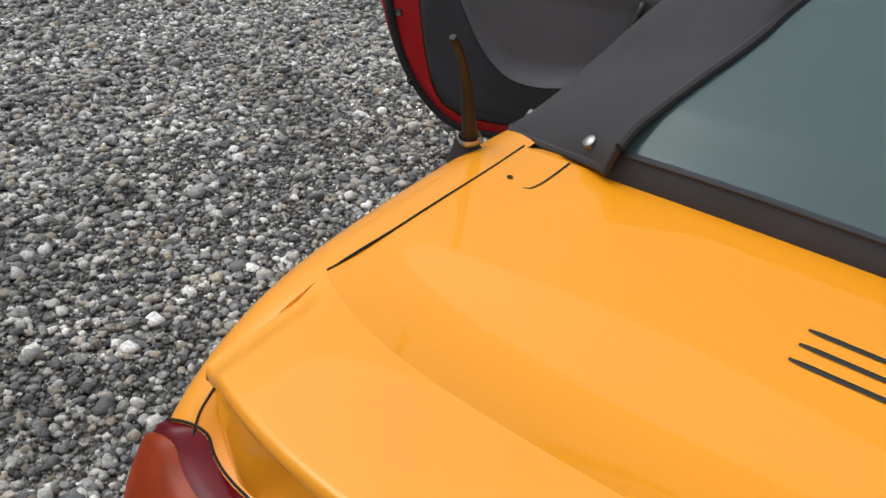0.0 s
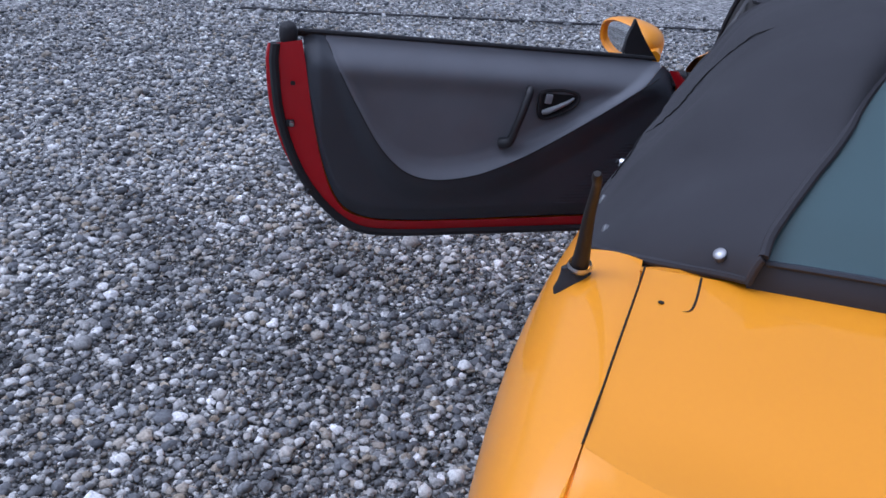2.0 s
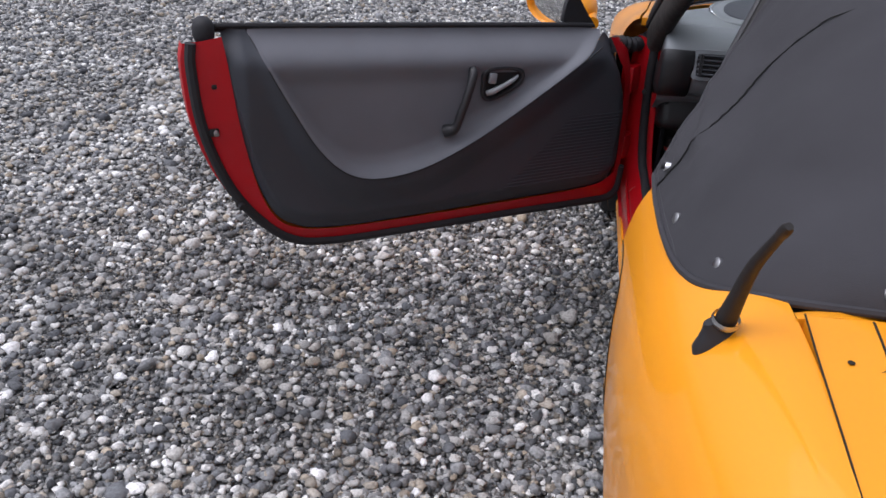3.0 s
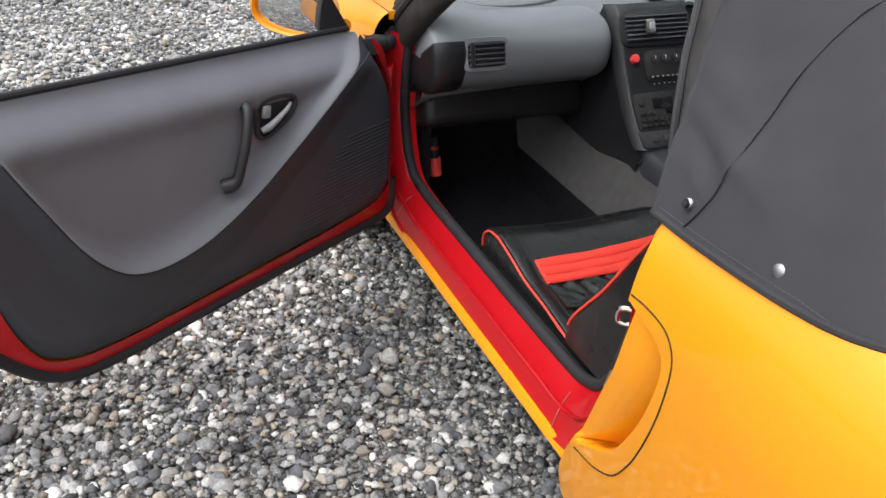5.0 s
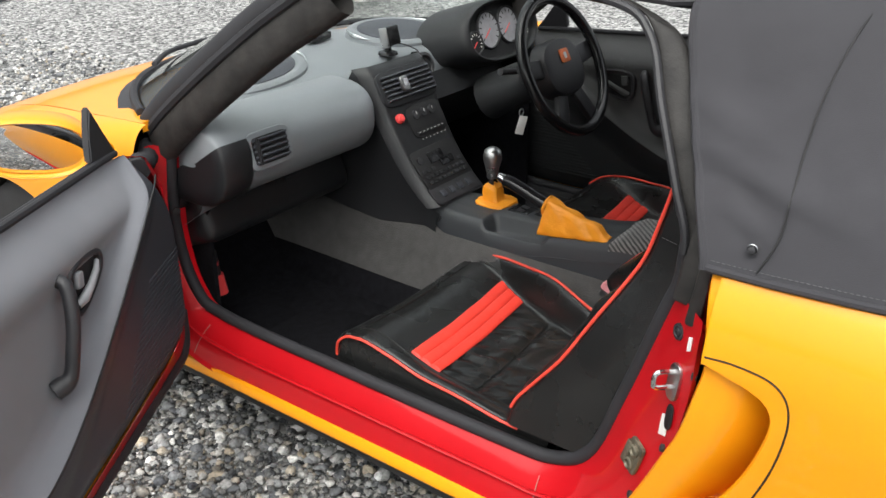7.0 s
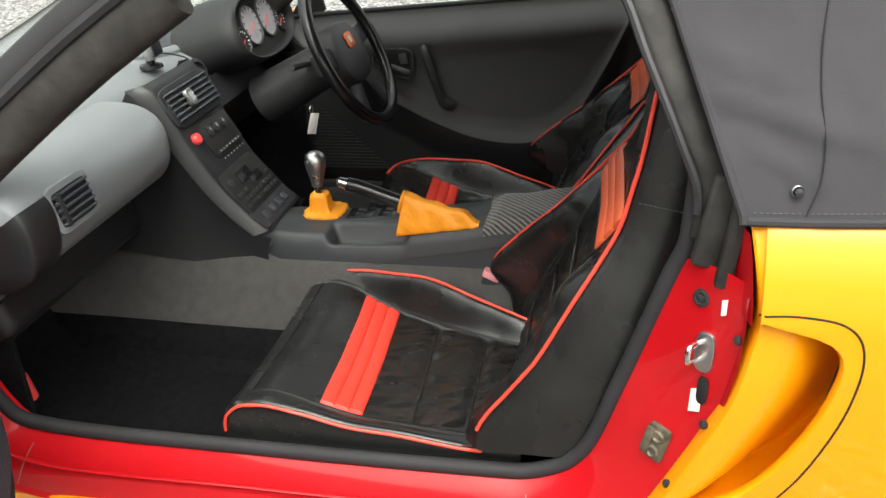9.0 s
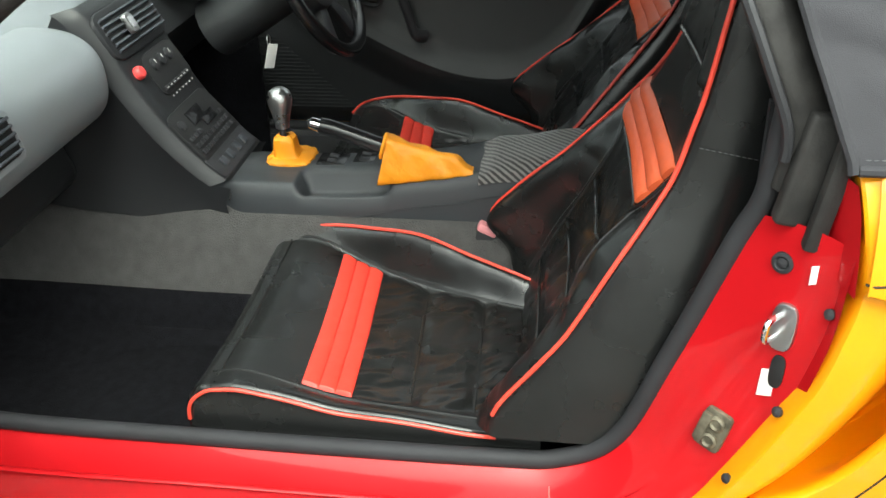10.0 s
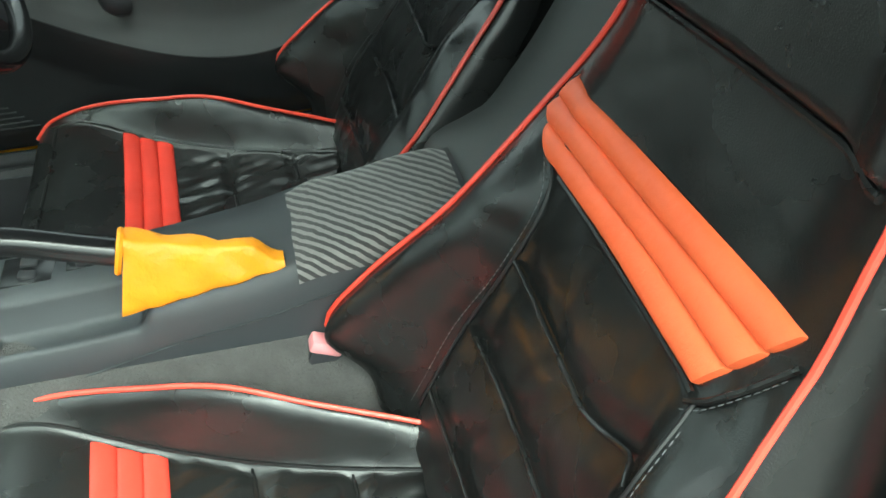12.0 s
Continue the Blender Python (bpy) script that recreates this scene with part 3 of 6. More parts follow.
# gaps along both sides of the lid, hinge covers
for s in (-1, 1):
    part("lid_gap", tube(spline([(s * 0.566, 0.385, 0.784), (s * 0.5695, 0.371, 0.772), (s * 0.5705, 0.3634, 0.7645), (s * 0.5688, 0.3489, 0.752), (s * 0.5605, 0.3348, 0.740)], 20), 0.0011, 6), GROOVE, lid)
    # painted channel under the lid's edge, and the deck corner beside the hood
    seat_z = lambda y: curve1([(0.38, 0.775), (0.43, 0.821), (0.47, 0.8335), (0.52, 0.8395), (0.60, 0.844), (0.75, 0.853), (0.95, 0.850)], y)
    part("lid_channel", grid([[(s * 0.572, y, seat_z(y) - 0.022), (s * 0.5625, y, seat_z(y) - 0.007), (s * 0.5590, y, seat_z(y) - 0.003), (s * 0.5570, y, seat_z(y) - 0.006), (s * 0.546, y, seat_z(y) - 0.009), (s * 0.53, y, seat_z(y) - 0.012)] for y in np.linspace(0.40, 0.82, 36)]), ORANGE, lid)
    part("deck_corner", grid([[(s * x, y, z - 0.25 * max(0, x - 0.535)) for x in np.linspace(0.42, 0.562, 8)] for y, z in ((0.8165, 0.845), (0.817, 0.865), (0.83, 0.864), (0.85, 0.852), (0.90, 0.830))]), ORANGE, lid)
    part("lid_gap", tube([(s * 0.5567, y, max(lid_z(0.553, y), seat_z(y) + 0.003) + 0.0007) for y in np.linspace(0.492, 0.815, 40)], 0.0011, 6), GROOVE, lid)
    ox, oy = s * 0.524, 0.765
    on = lambda x, y: (ox + s * x, oy + y, lid_z(ox + s * x, oy + y) + 0.0008)
    edge = spline([on(-0.020, -0.0305), on(-0.028, -0.024), on(-0.031, 0.0), on(-0.031, 0.046)], 24)
    part("hinge_cover", tube(edge, [0.0003 + 0.0010 * min(1, k / 9) for k in range(25)], 6, flat=0.4), GROOVE, lid)
    part("cover_screw", lathe([(0.0035, 0), (0.0035, 0.0008), (0, 0.001)], Matrix.Translation(on(0.004, -0.020)), 10), GROOVE, lid)

# cooling slots in the middle of the lid
for k in range(3):
    y = 0.639 + 0.024 * k
    pts = [(x, y, lid_z(x, y) + 0.0005) for x in np.linspace(-0.180, 0.180, 30)]
    part("cooling_slot", tube(pts, [0.0022] + [0.0038] * 28 + [0.0022], 8, flat=0.25), DARK, lid)

# front fenders, bonnet, right sill
def front_skin(u, v):
    x, y, z = skin(u, v)
    return x, y + 0.10 * ease((0.30 - z) / 0.08) * ease((13.6 - u) / 0.55), z


for s in (-1, 1):
    part("front_fender", grid(side_points(np.linspace(13.03, 17, 60), np.linspace(0, 1, 40), front_skin, s)), ORANGE, car)
rows = side_points(np.linspace(17, 19, 16), np.linspace(0, 1, 30), skin, -1) + side_points(np.linspace(19, 17, 16)[1:], np.linspace(0, 1, 30), skin, 1)
part("front_bumper", grid(rows), ORANGE, car)


def bonnet_point(a, t):
    y = 2.60 + 0.82 * t
    for _ in range(3):
        x = a * (curve1([(2.44, 0.635), (2.7, 0.60), (2.95, 0.57), (3.2, 0.52), (3.34, 0.44), (3.42, 0.30)], y) - 0.003)
        start = 2.585 + 0.30 * max(0, 1 - (x / 0.585) ** 4) - 0.11 * ease((abs(x) - 0.555) / 0.035)
        y = start + (3.42 - start) * t
    z = curve1([(2.44, 0.765), (2.7, 0.735), (2.95, 0.705), (3.2, 0.65), (3.34, 0.60), (3.42, 0.57)], y)
    return x, y, z + 0.028 * (1 - a * a)


rows = [[bonnet_point(a, t) for t in np.linspace(0, 1, 40)] for a in np.linspace(-1, 1, 40)]
rows = [[(r[0][0], r[0][1], r[0][2] - 0.02)] + r for r in rows]
part("bonnet", grid(rows), ORANGE, car)


def wheel(x, y, s):
    m = facing((x, y, 0.27), (s, 0, 0))
    tyre = part("wheel", lathe([(0.175, -0.14), (0.25, -0.145), (0.27, -0.125), (0.272, -0.03), (0.262, -0.008), (0.24, 0), (0.178, -0.004), (0.172, -0.02)], m, 48), TYRE, car, "road wheel with an alloy rim")
    rim = lathe([(0.178, -0.004), (0.172, 0.0), (0.160, -0.012), (0.158, -0.06)], m, 48)
    part("rim", rim, ALLOY, tyre)
    sp = bmesh.new()
    for k in range(7):
        a = 2 * math.pi * k / 7
        rbox((0.125, 0.035, 0.02), (0.098 * math.cos(a), 0.098 * math.sin(a), -0.018), 0.006, (0, 0, math.degrees(a)), sp)
    lathe([(0.0, -0.004), (0.04, -0.006), (0.05, -0.03)], None, 24, sp)
    bmesh.ops.transform(sp, matrix=m, verts=sp.verts)
    part("spokes", sp, ALLOY, tyre)
    part("brake_disc", lathe([(0.0, -0.06), (0.155, -0.062)], m, 32), UNDER, tyre)


for s in (-1, 1):
    for ya in AXLES:
        wheel(s * 0.655, ya, s)
        arch = [[(s * xx, ya + 0.288 * math.cos(q), max(0.16, 0.27 + 0.288 * math.sin(q))) for xx in (0.45, 0.66)] for q in np.linspace(-0.3, math.pi + 0.3, 24)]
        part("wheel_arch_liner", grid(arch), UNDER, car)

# door frame: red painted pillars and sill, from the hinge pillar down, along the sill and up the rear pillar
RAIL_A = [(0.588, 2.45, 0.70), (0.588, 2.475, 0.52), (0.578, 2.45, 0.37), (0.565, 2.37, 0.315), (0.562, 2.0, 0.305), (0.562, 1.66, 0.305), (0.56, 1.55, 0.312), (0.565, 1.48, 0.365), (0.572, 1.43, 0.50), (0.582, 1.378, 0.66), (0.588, 1.36, 0.71)]
RAIL_C = [(0.63, 2.475, 0.712), (0.63, 2.50, 0.52), (0.625, 2.49, 0.33), (0.610, 2.40, 0.225), (0.608, 2.0, 0.218), (0.608, 1.66, 0.218), (0.612, 1.53, 0.222), (0.630, 1.43, 0.29), (0.648, 1.335, 0.46), (0.660, 1.298, 0.60), (0.662, 1.290, 0.715)]
NF = 90
for s in (-1, 1):
    ra, rc = spline(RAIL_A, NF), spline(RAIL_C, NF)
    rows = []
    for a, c in zip(ra, rc):
        b = (a + c) / 2 + np.array((0.012, 0.0, 0.016))
        inner = a + np.array((-0.035, 0.0, -0.004))
        row = [inner] + [(1 - t) ** 2 * a + 2 * t * (1 - t) * b + t * t * c for t in np.linspace(0, 1, 10)]
        row.append(c + np.array((0.008 + 0.012 * ease((1.45 - c[1]) / 0.1), 0.0, -0.006)))
        rows.append([(s * p[0], p[1], p[2]) for p in row])
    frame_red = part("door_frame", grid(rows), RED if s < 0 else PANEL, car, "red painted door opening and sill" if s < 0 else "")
    part("door_seal", tube([(s * (p[0] - 0.006), p[1], p[2] + 0.010) for p in spline([(0.545, 2.27, 0.900), (0.572, 2.395, 0.800)] + RAIL_A + [(0.59, 1.355, 0.75), (0.592, 1.35, 0.835)], 120)], 0.0125, 10), RUBBER, frame_red, "black rubber door seal")
    if s < 0:
        # paint seams across the sill
        for y in (1.57, 2.39):
            k = min(range(len(ra)), key=lambda i: abs(ra[i][1] - y) + (0 if ra[i][2] < 0.34 else 9))
            pts = [(s * (p[0] + 0.001), p[1] + 0.01 * t, p[2] + 0.001) for t, p in ((t, (1 - t) ** 2 * ra[k] + 2 * t * (1 - t) * ((ra[k] + rc[k]) / 2 + np.array((0.012, 0, 0.016))) + t * t * rc[k]) for t in np.linspace(0.25, 1, 8))]
            part("body_filler_seam", tube(pts, 0.0010, 5), FILLER, frame_red)
    bead = [(s * (p[0] + 0.0035), p[1], p[2] + 0.006) for p in ((ra[k] * 0.42 + rc[k] * 0.58) + np.array((0.006, 0, 0.008)) for k in range(22, 64))]
    part("sill_bead", tube(bead, [0.0045 * ease(min(k, 41 - k) / 5) + 0.0004 for k in range(42)], 8, flat=0.5), RED if s < 0 else PANEL, frame_red)
    # orange sill skirt below
    sec = [(0.602, 0.220), (0.614, 0.218), (0.6205, 0.210), (0.621, 0.200), (0.610, 0.186), (0.57, 0.165)]
    rows = [[(s * x, y, z) for x, z in sec] for y in np.linspace(1.37, 2.50, 30)]
    part("sill_skirt", grid(rows), ORANGE, car)

rows = []
for z in (0.676, 0.69, 0.72, 0.755, 0.780):
    lo, hi = 0.0, 1.0
    for _ in range(24):
        mid = (lo + hi) / 2
        lo, hi = (mid, hi) if skin(9.95, mid)[2] > z else (lo, mid)
    rows.append([(-x, 1.312 - 0.28 * (x - 0.60), z) for x in np.linspace(0.585, skin(9.95, lo)[0] - 0.004, 10)])
part("pillar_top", grid(rows), RED, car, "red painted top of the rear door pillar")
# fittings on the rear pillar of the open side
pil = (-0.80, 0.58, 0.1)
part("rubber_plug", lathe([(0.0, 0.004), (0.005, 0.003), (0.006, 0.001), (0.008, 0.003), (0.0115, 0.002), (0.012, -0.002)], facing((-0.6225, 1.339, 0.673), pil), 20), RUBBER, car)
stm = facing((-0.638, 1.330, 0.605), pil)
striker = part("door_striker", plate(oval(0.014, 0.028, 20, 3), stm, 0.005), STEEL, car, "zinc-plated door striker loop")
part("striker_loop", tube([stm @ Vector(p) for p in spline([(-0.004, 0.013, 0.0), (-0.006, 0.014, 0.020), (-0.007, 0.009, 0.029), (-0.007, -0.007, 0.029), (-0.006, -0.011, 0.021), (-0.004, -0.010, 0.0)], 24)], 0.0036, 8), CHROME, striker)
part("white_sticker", plate([(-0.008, -0.02), (0.008, -0.014), (0.008, 0.02), (-0.008, 0.014)], facing((-0.641, 1.3375, 0.533), pil), 0.0015, 0.0004), WHITE, car)
part("small_white_sticker", plate([(-0.003, -0.012), (0.004, -0.008), (0.003, 0.012), (-0.004, 0.009)], facing((-0.6467, 1.3135, 0.674), pil), 0.0015, 0.0004), WHITE, car)
part("pillar_slot", plate(oval(0.008, 0.020, 20, 3), facing((-0.6445, 1.3300, 0.551), pil), 0.002, 0.0005), DARK, car)
cm = facing((-0.626, 1.381, 0.450), (-0.82, 0.54, 0.16)) @ pose(0, 0, 0, 0, 0, -12)
catch = part("lower_catch_plate", plate(oval(0.017, 0.027, 24, 7), cm, 0.006), GRIME, car, "grimy grey metal catch plate")
for yy in (-0.013, 0.012):
    part("catch_boss", lathe([(0.010, 0.005), (0.010, 0.009), (0.007, 0.011), (0.005, 0.008), (0, 0.008)], cm @ Matrix.Translation((0.002, yy, 0)), 14), GRIME, catch)
part("catch_tongue", rbox((0.012, 0.040, 0.006), (0, 0, 0), 0.002), GRIME, catch).data.transform(cm @ Matrix.Translation((-0.011, 0.0, 0.008)))
for y, z in ((1.295, 0.640), (1.326, 0.512), (1.366, 0.411)):
    part("trim_clip", lathe([(0.006, 0), (0.006, 0.004), (0.0, 0.006)], facing((-0.664, y, z), (-0.6, 0.8, 0.3)), 10), BLACK_TRIM, car)

# ---------------------------------------------------------------- doors
HINGE = (0.66, 2.45)
SWING = radians(57)
PANEL_LOW = [(0.015, 0.36), (0.05, 0.315), (0.20, 0.306), (0.42, 0.305), (0.75, 0.302), (0.88, 0.310), (0.94, 0.328), (0.99, 0.370), (1.03, 0.47), (1.06, 0.62), (1.078, 0.76)]
PANEL_TOP = [(0.015, 0.60), (0.05, 0.690), (0.09, 0.738), (0.13, 0.748), (0.30, 0.760), (0.70, 0.785), (1.08, 0.808)]
POCKET = [(0.10, 0.735), (0.17, 0.692), (0.26, 0.633), (0.38, 0.560), (0.49, 0.500), (0.60, 0.455), (0.69, 0.438), (0.77, 0.442), (0.83, 0.470), (0.89, 0.535), (0.95, 0.640), (0.99, 0.720), (1.025, 0.803)]


def door_at(side, s, n, z):
    """side -1: the open left door; 1: the shut right one. s along the door from its hinge, n towards the cabin."""
    if side < 0:
        c, w = math.cos(SWING), math.sin(SWING)
        return (-HINGE[0] - s * w + n * c, HINGE[1] - s * c - n * w, z)
    return (HINGE[0] - n, HINGE[1] - s, z)


def door_inner(s, z, zl, zp, zt):
    """How far the trim stands towards the cabin."""
    edge = min(1.0, (z - zl) / 0.05, (1.085 - s) / 0.05, (s - 0.0) / 0.04)
    n = 0.042 + 0.020 * ease(edge)
    d = z - zp
    if d < 0:
        n += 0.022 * ease(1 + d / 0.10) * ease((s - 0.06) / 0.1) * ease((1.03 - s) / 0.1)
    else:
        n += 0.022 * ease(1 - d / 0.022) * ease((s - 0.06) / 0.1) * ease((1.03 - s) / 0.1)
        n -= 0.016 * ease((d - 0.004) / 0.05) * (1 - 0.8 * ease((z - (zt - 0.125)) / 0.05))
    n -= 0.050 * ease((z - (zt - 0.085)) / 0.085) ** 1.4
    return n


def build_door(side):
    at = lambda s, n, z: door_at(side, s, n, z)
    # outer skin
    rows = []
    for u in np.linspace(10.0, 12.98, 50):
        col = []
        for v in np.linspace(0.24, 1.0, 40):
            x, y, z = skin(u, v, False)
            y += (curve1(SHUT, z) - 1.29 + 0.004) * ease(1 - (u - 10) / 1.7) if z < 0.82 else 0
            zz = max(z, 0.262) if v > 0.6 else z
            most = curve1([(0.25, 0.90), (0.28, 0.945), (0.365, 1.04), (0.47, 1.108), (0.60, 1.153), (0.73, 1.166), (0.80, 1.166)], zz)
            col.append(at(min(HINGE[1] - y, most), 0.66 - x, zz))
        rows.append(col)
    door = part("door", thick(grid(rows), 0.004), ORANGE, car, "open orange door with a grey and black trim panel" if side < 0 else "shut orange door with a shaded trim panel")
    # red inner frame: from the outer skin's rim to the trim panel
    ring = [(1.165, 0.785, 1.085, 0.80), (1.172, 0.73, 1.076, 0.74), (1.160, 0.60, 1.058, 0.60), (1.115, 0.47, 1.030, 0.46), (1.045, 0.365, 0.995, 0.37), (0.95, 0.280, 0.945, 0.325), (0.84, 0.255, 0.84, 0.304), (0.6, 0.252, 0.6, 0.30),
            (0.3, 0.250, 0.3, 0.302), (0.10, 0.245, 0.10, 0.308), (0.0, 0.25, 0.03, 0.33), (-0.02, 0.33, 0.012, 0.38), (-0.02, 0.55, 0.02, 0.60), (0.005, 0.675, 0.05, 0.672), (0.045, 0.722, 0.085, 0.730)]
    rs = spline(ring, 110)
    rows = [[at(p[0], -0.012, p[1]), at(p[0] + 0.001, 0.016, p[1]), at(p[0] + 0.004 * (p[2] - p[0]), 0.022, p[1]), at(p[0] * 0.55 + p[2] * 0.45, 0.038, p[1] * 0.55 + p[3] * 0.45), at(p[2], 0.045, p[3])] for p in rs]
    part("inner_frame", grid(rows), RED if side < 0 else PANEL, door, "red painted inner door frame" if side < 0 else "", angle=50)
    part("door_weatherstrip", tube([at(p[0] * 0.80 + p[2] * 0.20, 0.032, p[1] * 0.80 + p[3] * 0.20) for p in rs[:88]], 0.0125, 8), RUBBER, door)
    # trim panel and its cloth insert
    ss = sorted(set([round(float(q), 4) for q in np.linspace(0.015, 0.95, 64)] + [round(float(q), 4) for q in np.linspace(0.955, 1.078, 30)]))
    low, high = [], []
    for s in ss:
        zl, zt = curve1(PANEL_LOW, s), curve1(PANEL_TOP, s)
        zl = min(zl, zt - 0.01)
        zp = curve1(POCKET, s) if 0.10 <= s <= 1.025 else zt
        zp = min(max(zp, zl + 0.005), zt)
        low.append([at(s, 0.036, zl - 0.002)] + [at(s, door_inner(s, z, zl, zp, zt), z) for z in np.linspace(zl, zp - 0.0005, 36)])
        if 0.10 <= s <= 1.025:
            high.append([at(s, door_inner(s, z, zl, zp, zt), z) for z in np.linspace(zp, zt, 34)])
    # the shut door takes the shaded copies of the trim colours
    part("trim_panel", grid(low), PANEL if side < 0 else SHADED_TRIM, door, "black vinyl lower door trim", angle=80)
    part("trim_insert", grid(high), INSERT if side < 0 else SHADED_CLOTH, door, "grey door trim insert with a scooped pocket" if side < 0 else "shaded grey door trim insert with a scooped pocket", angle=80)
    pts = [at(s, door_inner(s, curve1(POCKET, s), 0.3, curve1(POCKET, s), 0.8) + 0.0005, curve1(POCKET, s)) for s in np.linspace(0.13, 1.02, 60)]
    part("trim_seam", tube(pts, 0.0018, 6), DARK, door)
    # belt strip and sail
    part("belt_strip", tube([at(s, 0.006 - 0.002 * s, curve1(PANEL_TOP, s) + 0.006) for s in np.linspace(0.12, 1.09, 20)], 0.0065, 8), RUBBER, door)
    part("outer_belt_strip", tube([at(s, -0.008 - 0.002 * s, curve1(PANEL_TOP, s) - 0.002) for s in np.linspace(0.12, 1.12, 20)], 0.0095, 8), RUBBER, door)
    cap = rbox((0.045, 0.055, 0.06), (0, 0, 0), 0.02, segs=3)
    bmesh.ops.transform(cap, matrix=Matrix.Translation(at(1.115, 0.004, 0.805)) @ pose(0, 0, 0, 0, 0, 33 if side < 0 else 90), verts=cap.verts)
    part("corner_cap", cap, RUBBER, door)
    sail = bmesh.new()
    tri = [(0.105, 0.745), (0.215, 0.768), (0.206, 0.81), (0.190, 0.862), (0.150, 0.80)]
    a = [sail.verts.new(at(q[0], 0.006, q[1])) for q in tri]
    b = [sail.verts.new(at(q[0], -0.008, q[1])) for q in tri]
    sail.faces.new(a)
    sail.faces.new(b[::-1])
    for i in range(5):
        sail.faces.new((a[i], b[i], b[(i + 1) % 5], a[(i + 1) % 5]))
    bmesh.ops.bevel(sail, geom=sail.edges[:], offset=0.003, segments=2, affect="EDGES")
    part("mirror_sail", sail, BLACK_TRIM, door)
    # latch recess and bolt on the rear edge
    for s, n, z, r in ((1.115, 0.040, 0.585, 0.013), (1.068, 0.041, 0.405, 0.013), (1.108, 0.041, 0.69, 0.007)):
        q = rbox((r * 1.7, 0.006, r * 1.5), (0, 0, 0), 0.003)
        bmesh.ops.transform(q, matrix=Matrix.Translation(at(s, n, z)) @ pose(0, 0, 0, 0, 0, 33 if side < 0 else 90), verts=q.verts)
        part("latch_opening", q, DARK, door)
    part("latch_pin", tube([at(1.112, 0.038, 0.588), at(1.112, 0.049, 0.583)], 0.006, 8), STEEL, door)
    part("bump_stop", tube([at(1.068, 0.040, 0.40), at(1.066, 0.052, 0.398)], 0.008, 10), RUBBER, door)
    # release handle in its cup
    nx = door_inner(0.40, 0.64, 0.30, 0.55, 0.77)
    ax = Matrix((Vector(at(0, 0, 0)) - Vector(at(1, 0, 0)), (0, 0, 1), Vector(at(0, 1, 0)) - Vector(at(0, 0, 0)))).transposed().to_4x4()

    def local(s, n, z):
        m = ax.copy()
        m.translation = at(s, n, z)
        return m
    cup = spline([(-0.054, 0.000), (-0.050, 0.028), (-0.020, 0.036), (0.024, 0.033), (0.054, 0.020), (0.050, -0.004), (0.012, -0.028), (-0.034, -0.042), (-0.052, -0.030)], 40, True)
    rim_bm = tube([local(0.400, nx + 0.0075, 0.642) @ Vector((p[0], p[1], 0)) for p in cup], 0.0060, 8, True)
    part("handle_bezel", rim_bm, BLACK_TRIM, door, "raised black rim round the handle cup")
    part("handle_cup", plate([(p[0], p[1]) for p in cup], local(0.400, nx - 0.004, 0.642), 0.010, 0), DARK, door)
    lever = tube([local(0.400, nx + q, 0.642) @ Vector((x, y, 0)) for x, y, q in ((-0.044, -0.026, 0.009), (-0.030, -0.021, 0.014), (-0.005, -0.010, 0.016), (0.025, 0.003, 0.014), (0.042, 0.012, 0.009))], [0.0065, 0.0085, 0.0065, 0.0055, 0.004], 10)
    part("release_handle", lever, HANDLE if side < 0 else SHADED_CLOTH, door, "grey interior door release handle")
    part("lock_lever", rbox((0.020, 0.026, 0.010), (0, 0, 0), 0.003), HANDLE if side < 0 else SHADED_CLOTH, door).data.transform(local(0.400, nx + 0.011, 0.642) @ pose(-0.030, 0.012, 0, 0, 0, -8))
    # pull strap
    n0, n1 = door_inner(0.50, 0.665, 0.3, 0.5, 0.77), door_inner(0.545, 0.53, 0.3, 0.475, 0.77)
    pull = spline([at(0.486, n0 + 0.002, 0.682), at(0.490, n0 + 0.018, 0.672), at(0.505, n0 + 0.026, 0.628), at(0.520, n1 + 0.028, 0.578), at(0.532, n1 + 0.022, 0.540), at(0.552, n1 + 0.004, 0.528)], 24)
    part("pull_handle", tube(pull, [0.011 + 0.005 * ease((k - 17) / 5) for k in range(25)], 10), BLACK_TRIM, door, "black door pull")
    # speaker ribs low at the front
    for k in range(20):
        z = 0.352 + 0.0092 * k
        t = k / 19
        s0, s1 = 0.045 - 0.012 * t + 0.02 * (1 - min(1, 6 * t)), 0.375 - 0.185 * t
        q = [at(s, door_inner(s, z, curve1(PANEL_LOW, s), curve1(POCKET, max(0.1, s)), 0.77) + 0.0004, z) for s in np.linspace(s0, s1, 12)]
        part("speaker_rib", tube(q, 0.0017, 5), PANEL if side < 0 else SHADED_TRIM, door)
    # mirror on the outside
    if side < 0:
        turn = facing((-0.852, 2.490, 0.768), (-0.58, -0.80, -0.13)) @ pose(0, 0, 0, 0, 0, -6)
    else:
        turn = facing(at(0.045, -0.140, 0.680), (-0.1, -1, 0.02))
    rows = []
    for t, d in ((1.0, 0.010), (1.02, 0.0), (1.0, -0.02), (0.9, -0.05), (0.72, -0.075), (0.40, -0.092), (0.05, -0.097)):
        rows.append([turn @ Vector((x * t, y * t, d)) for x, y in oval(0.104, 0.058, 40, 2.5)])
    inner_rim = [[turn @ Vector((x * t, y * t, d)) for x, y in oval(0.104, 0.058, 40, 2.5)] for t, d in ((0.87, 0.002), (0.88, 0.010), (0.94, 0.015), (1.0, 0.010))]
    mirror = part("door_mirror", grid(inner_rim + rows[1:], close_v=True), ORANGE, door, "orange oval door mirror")
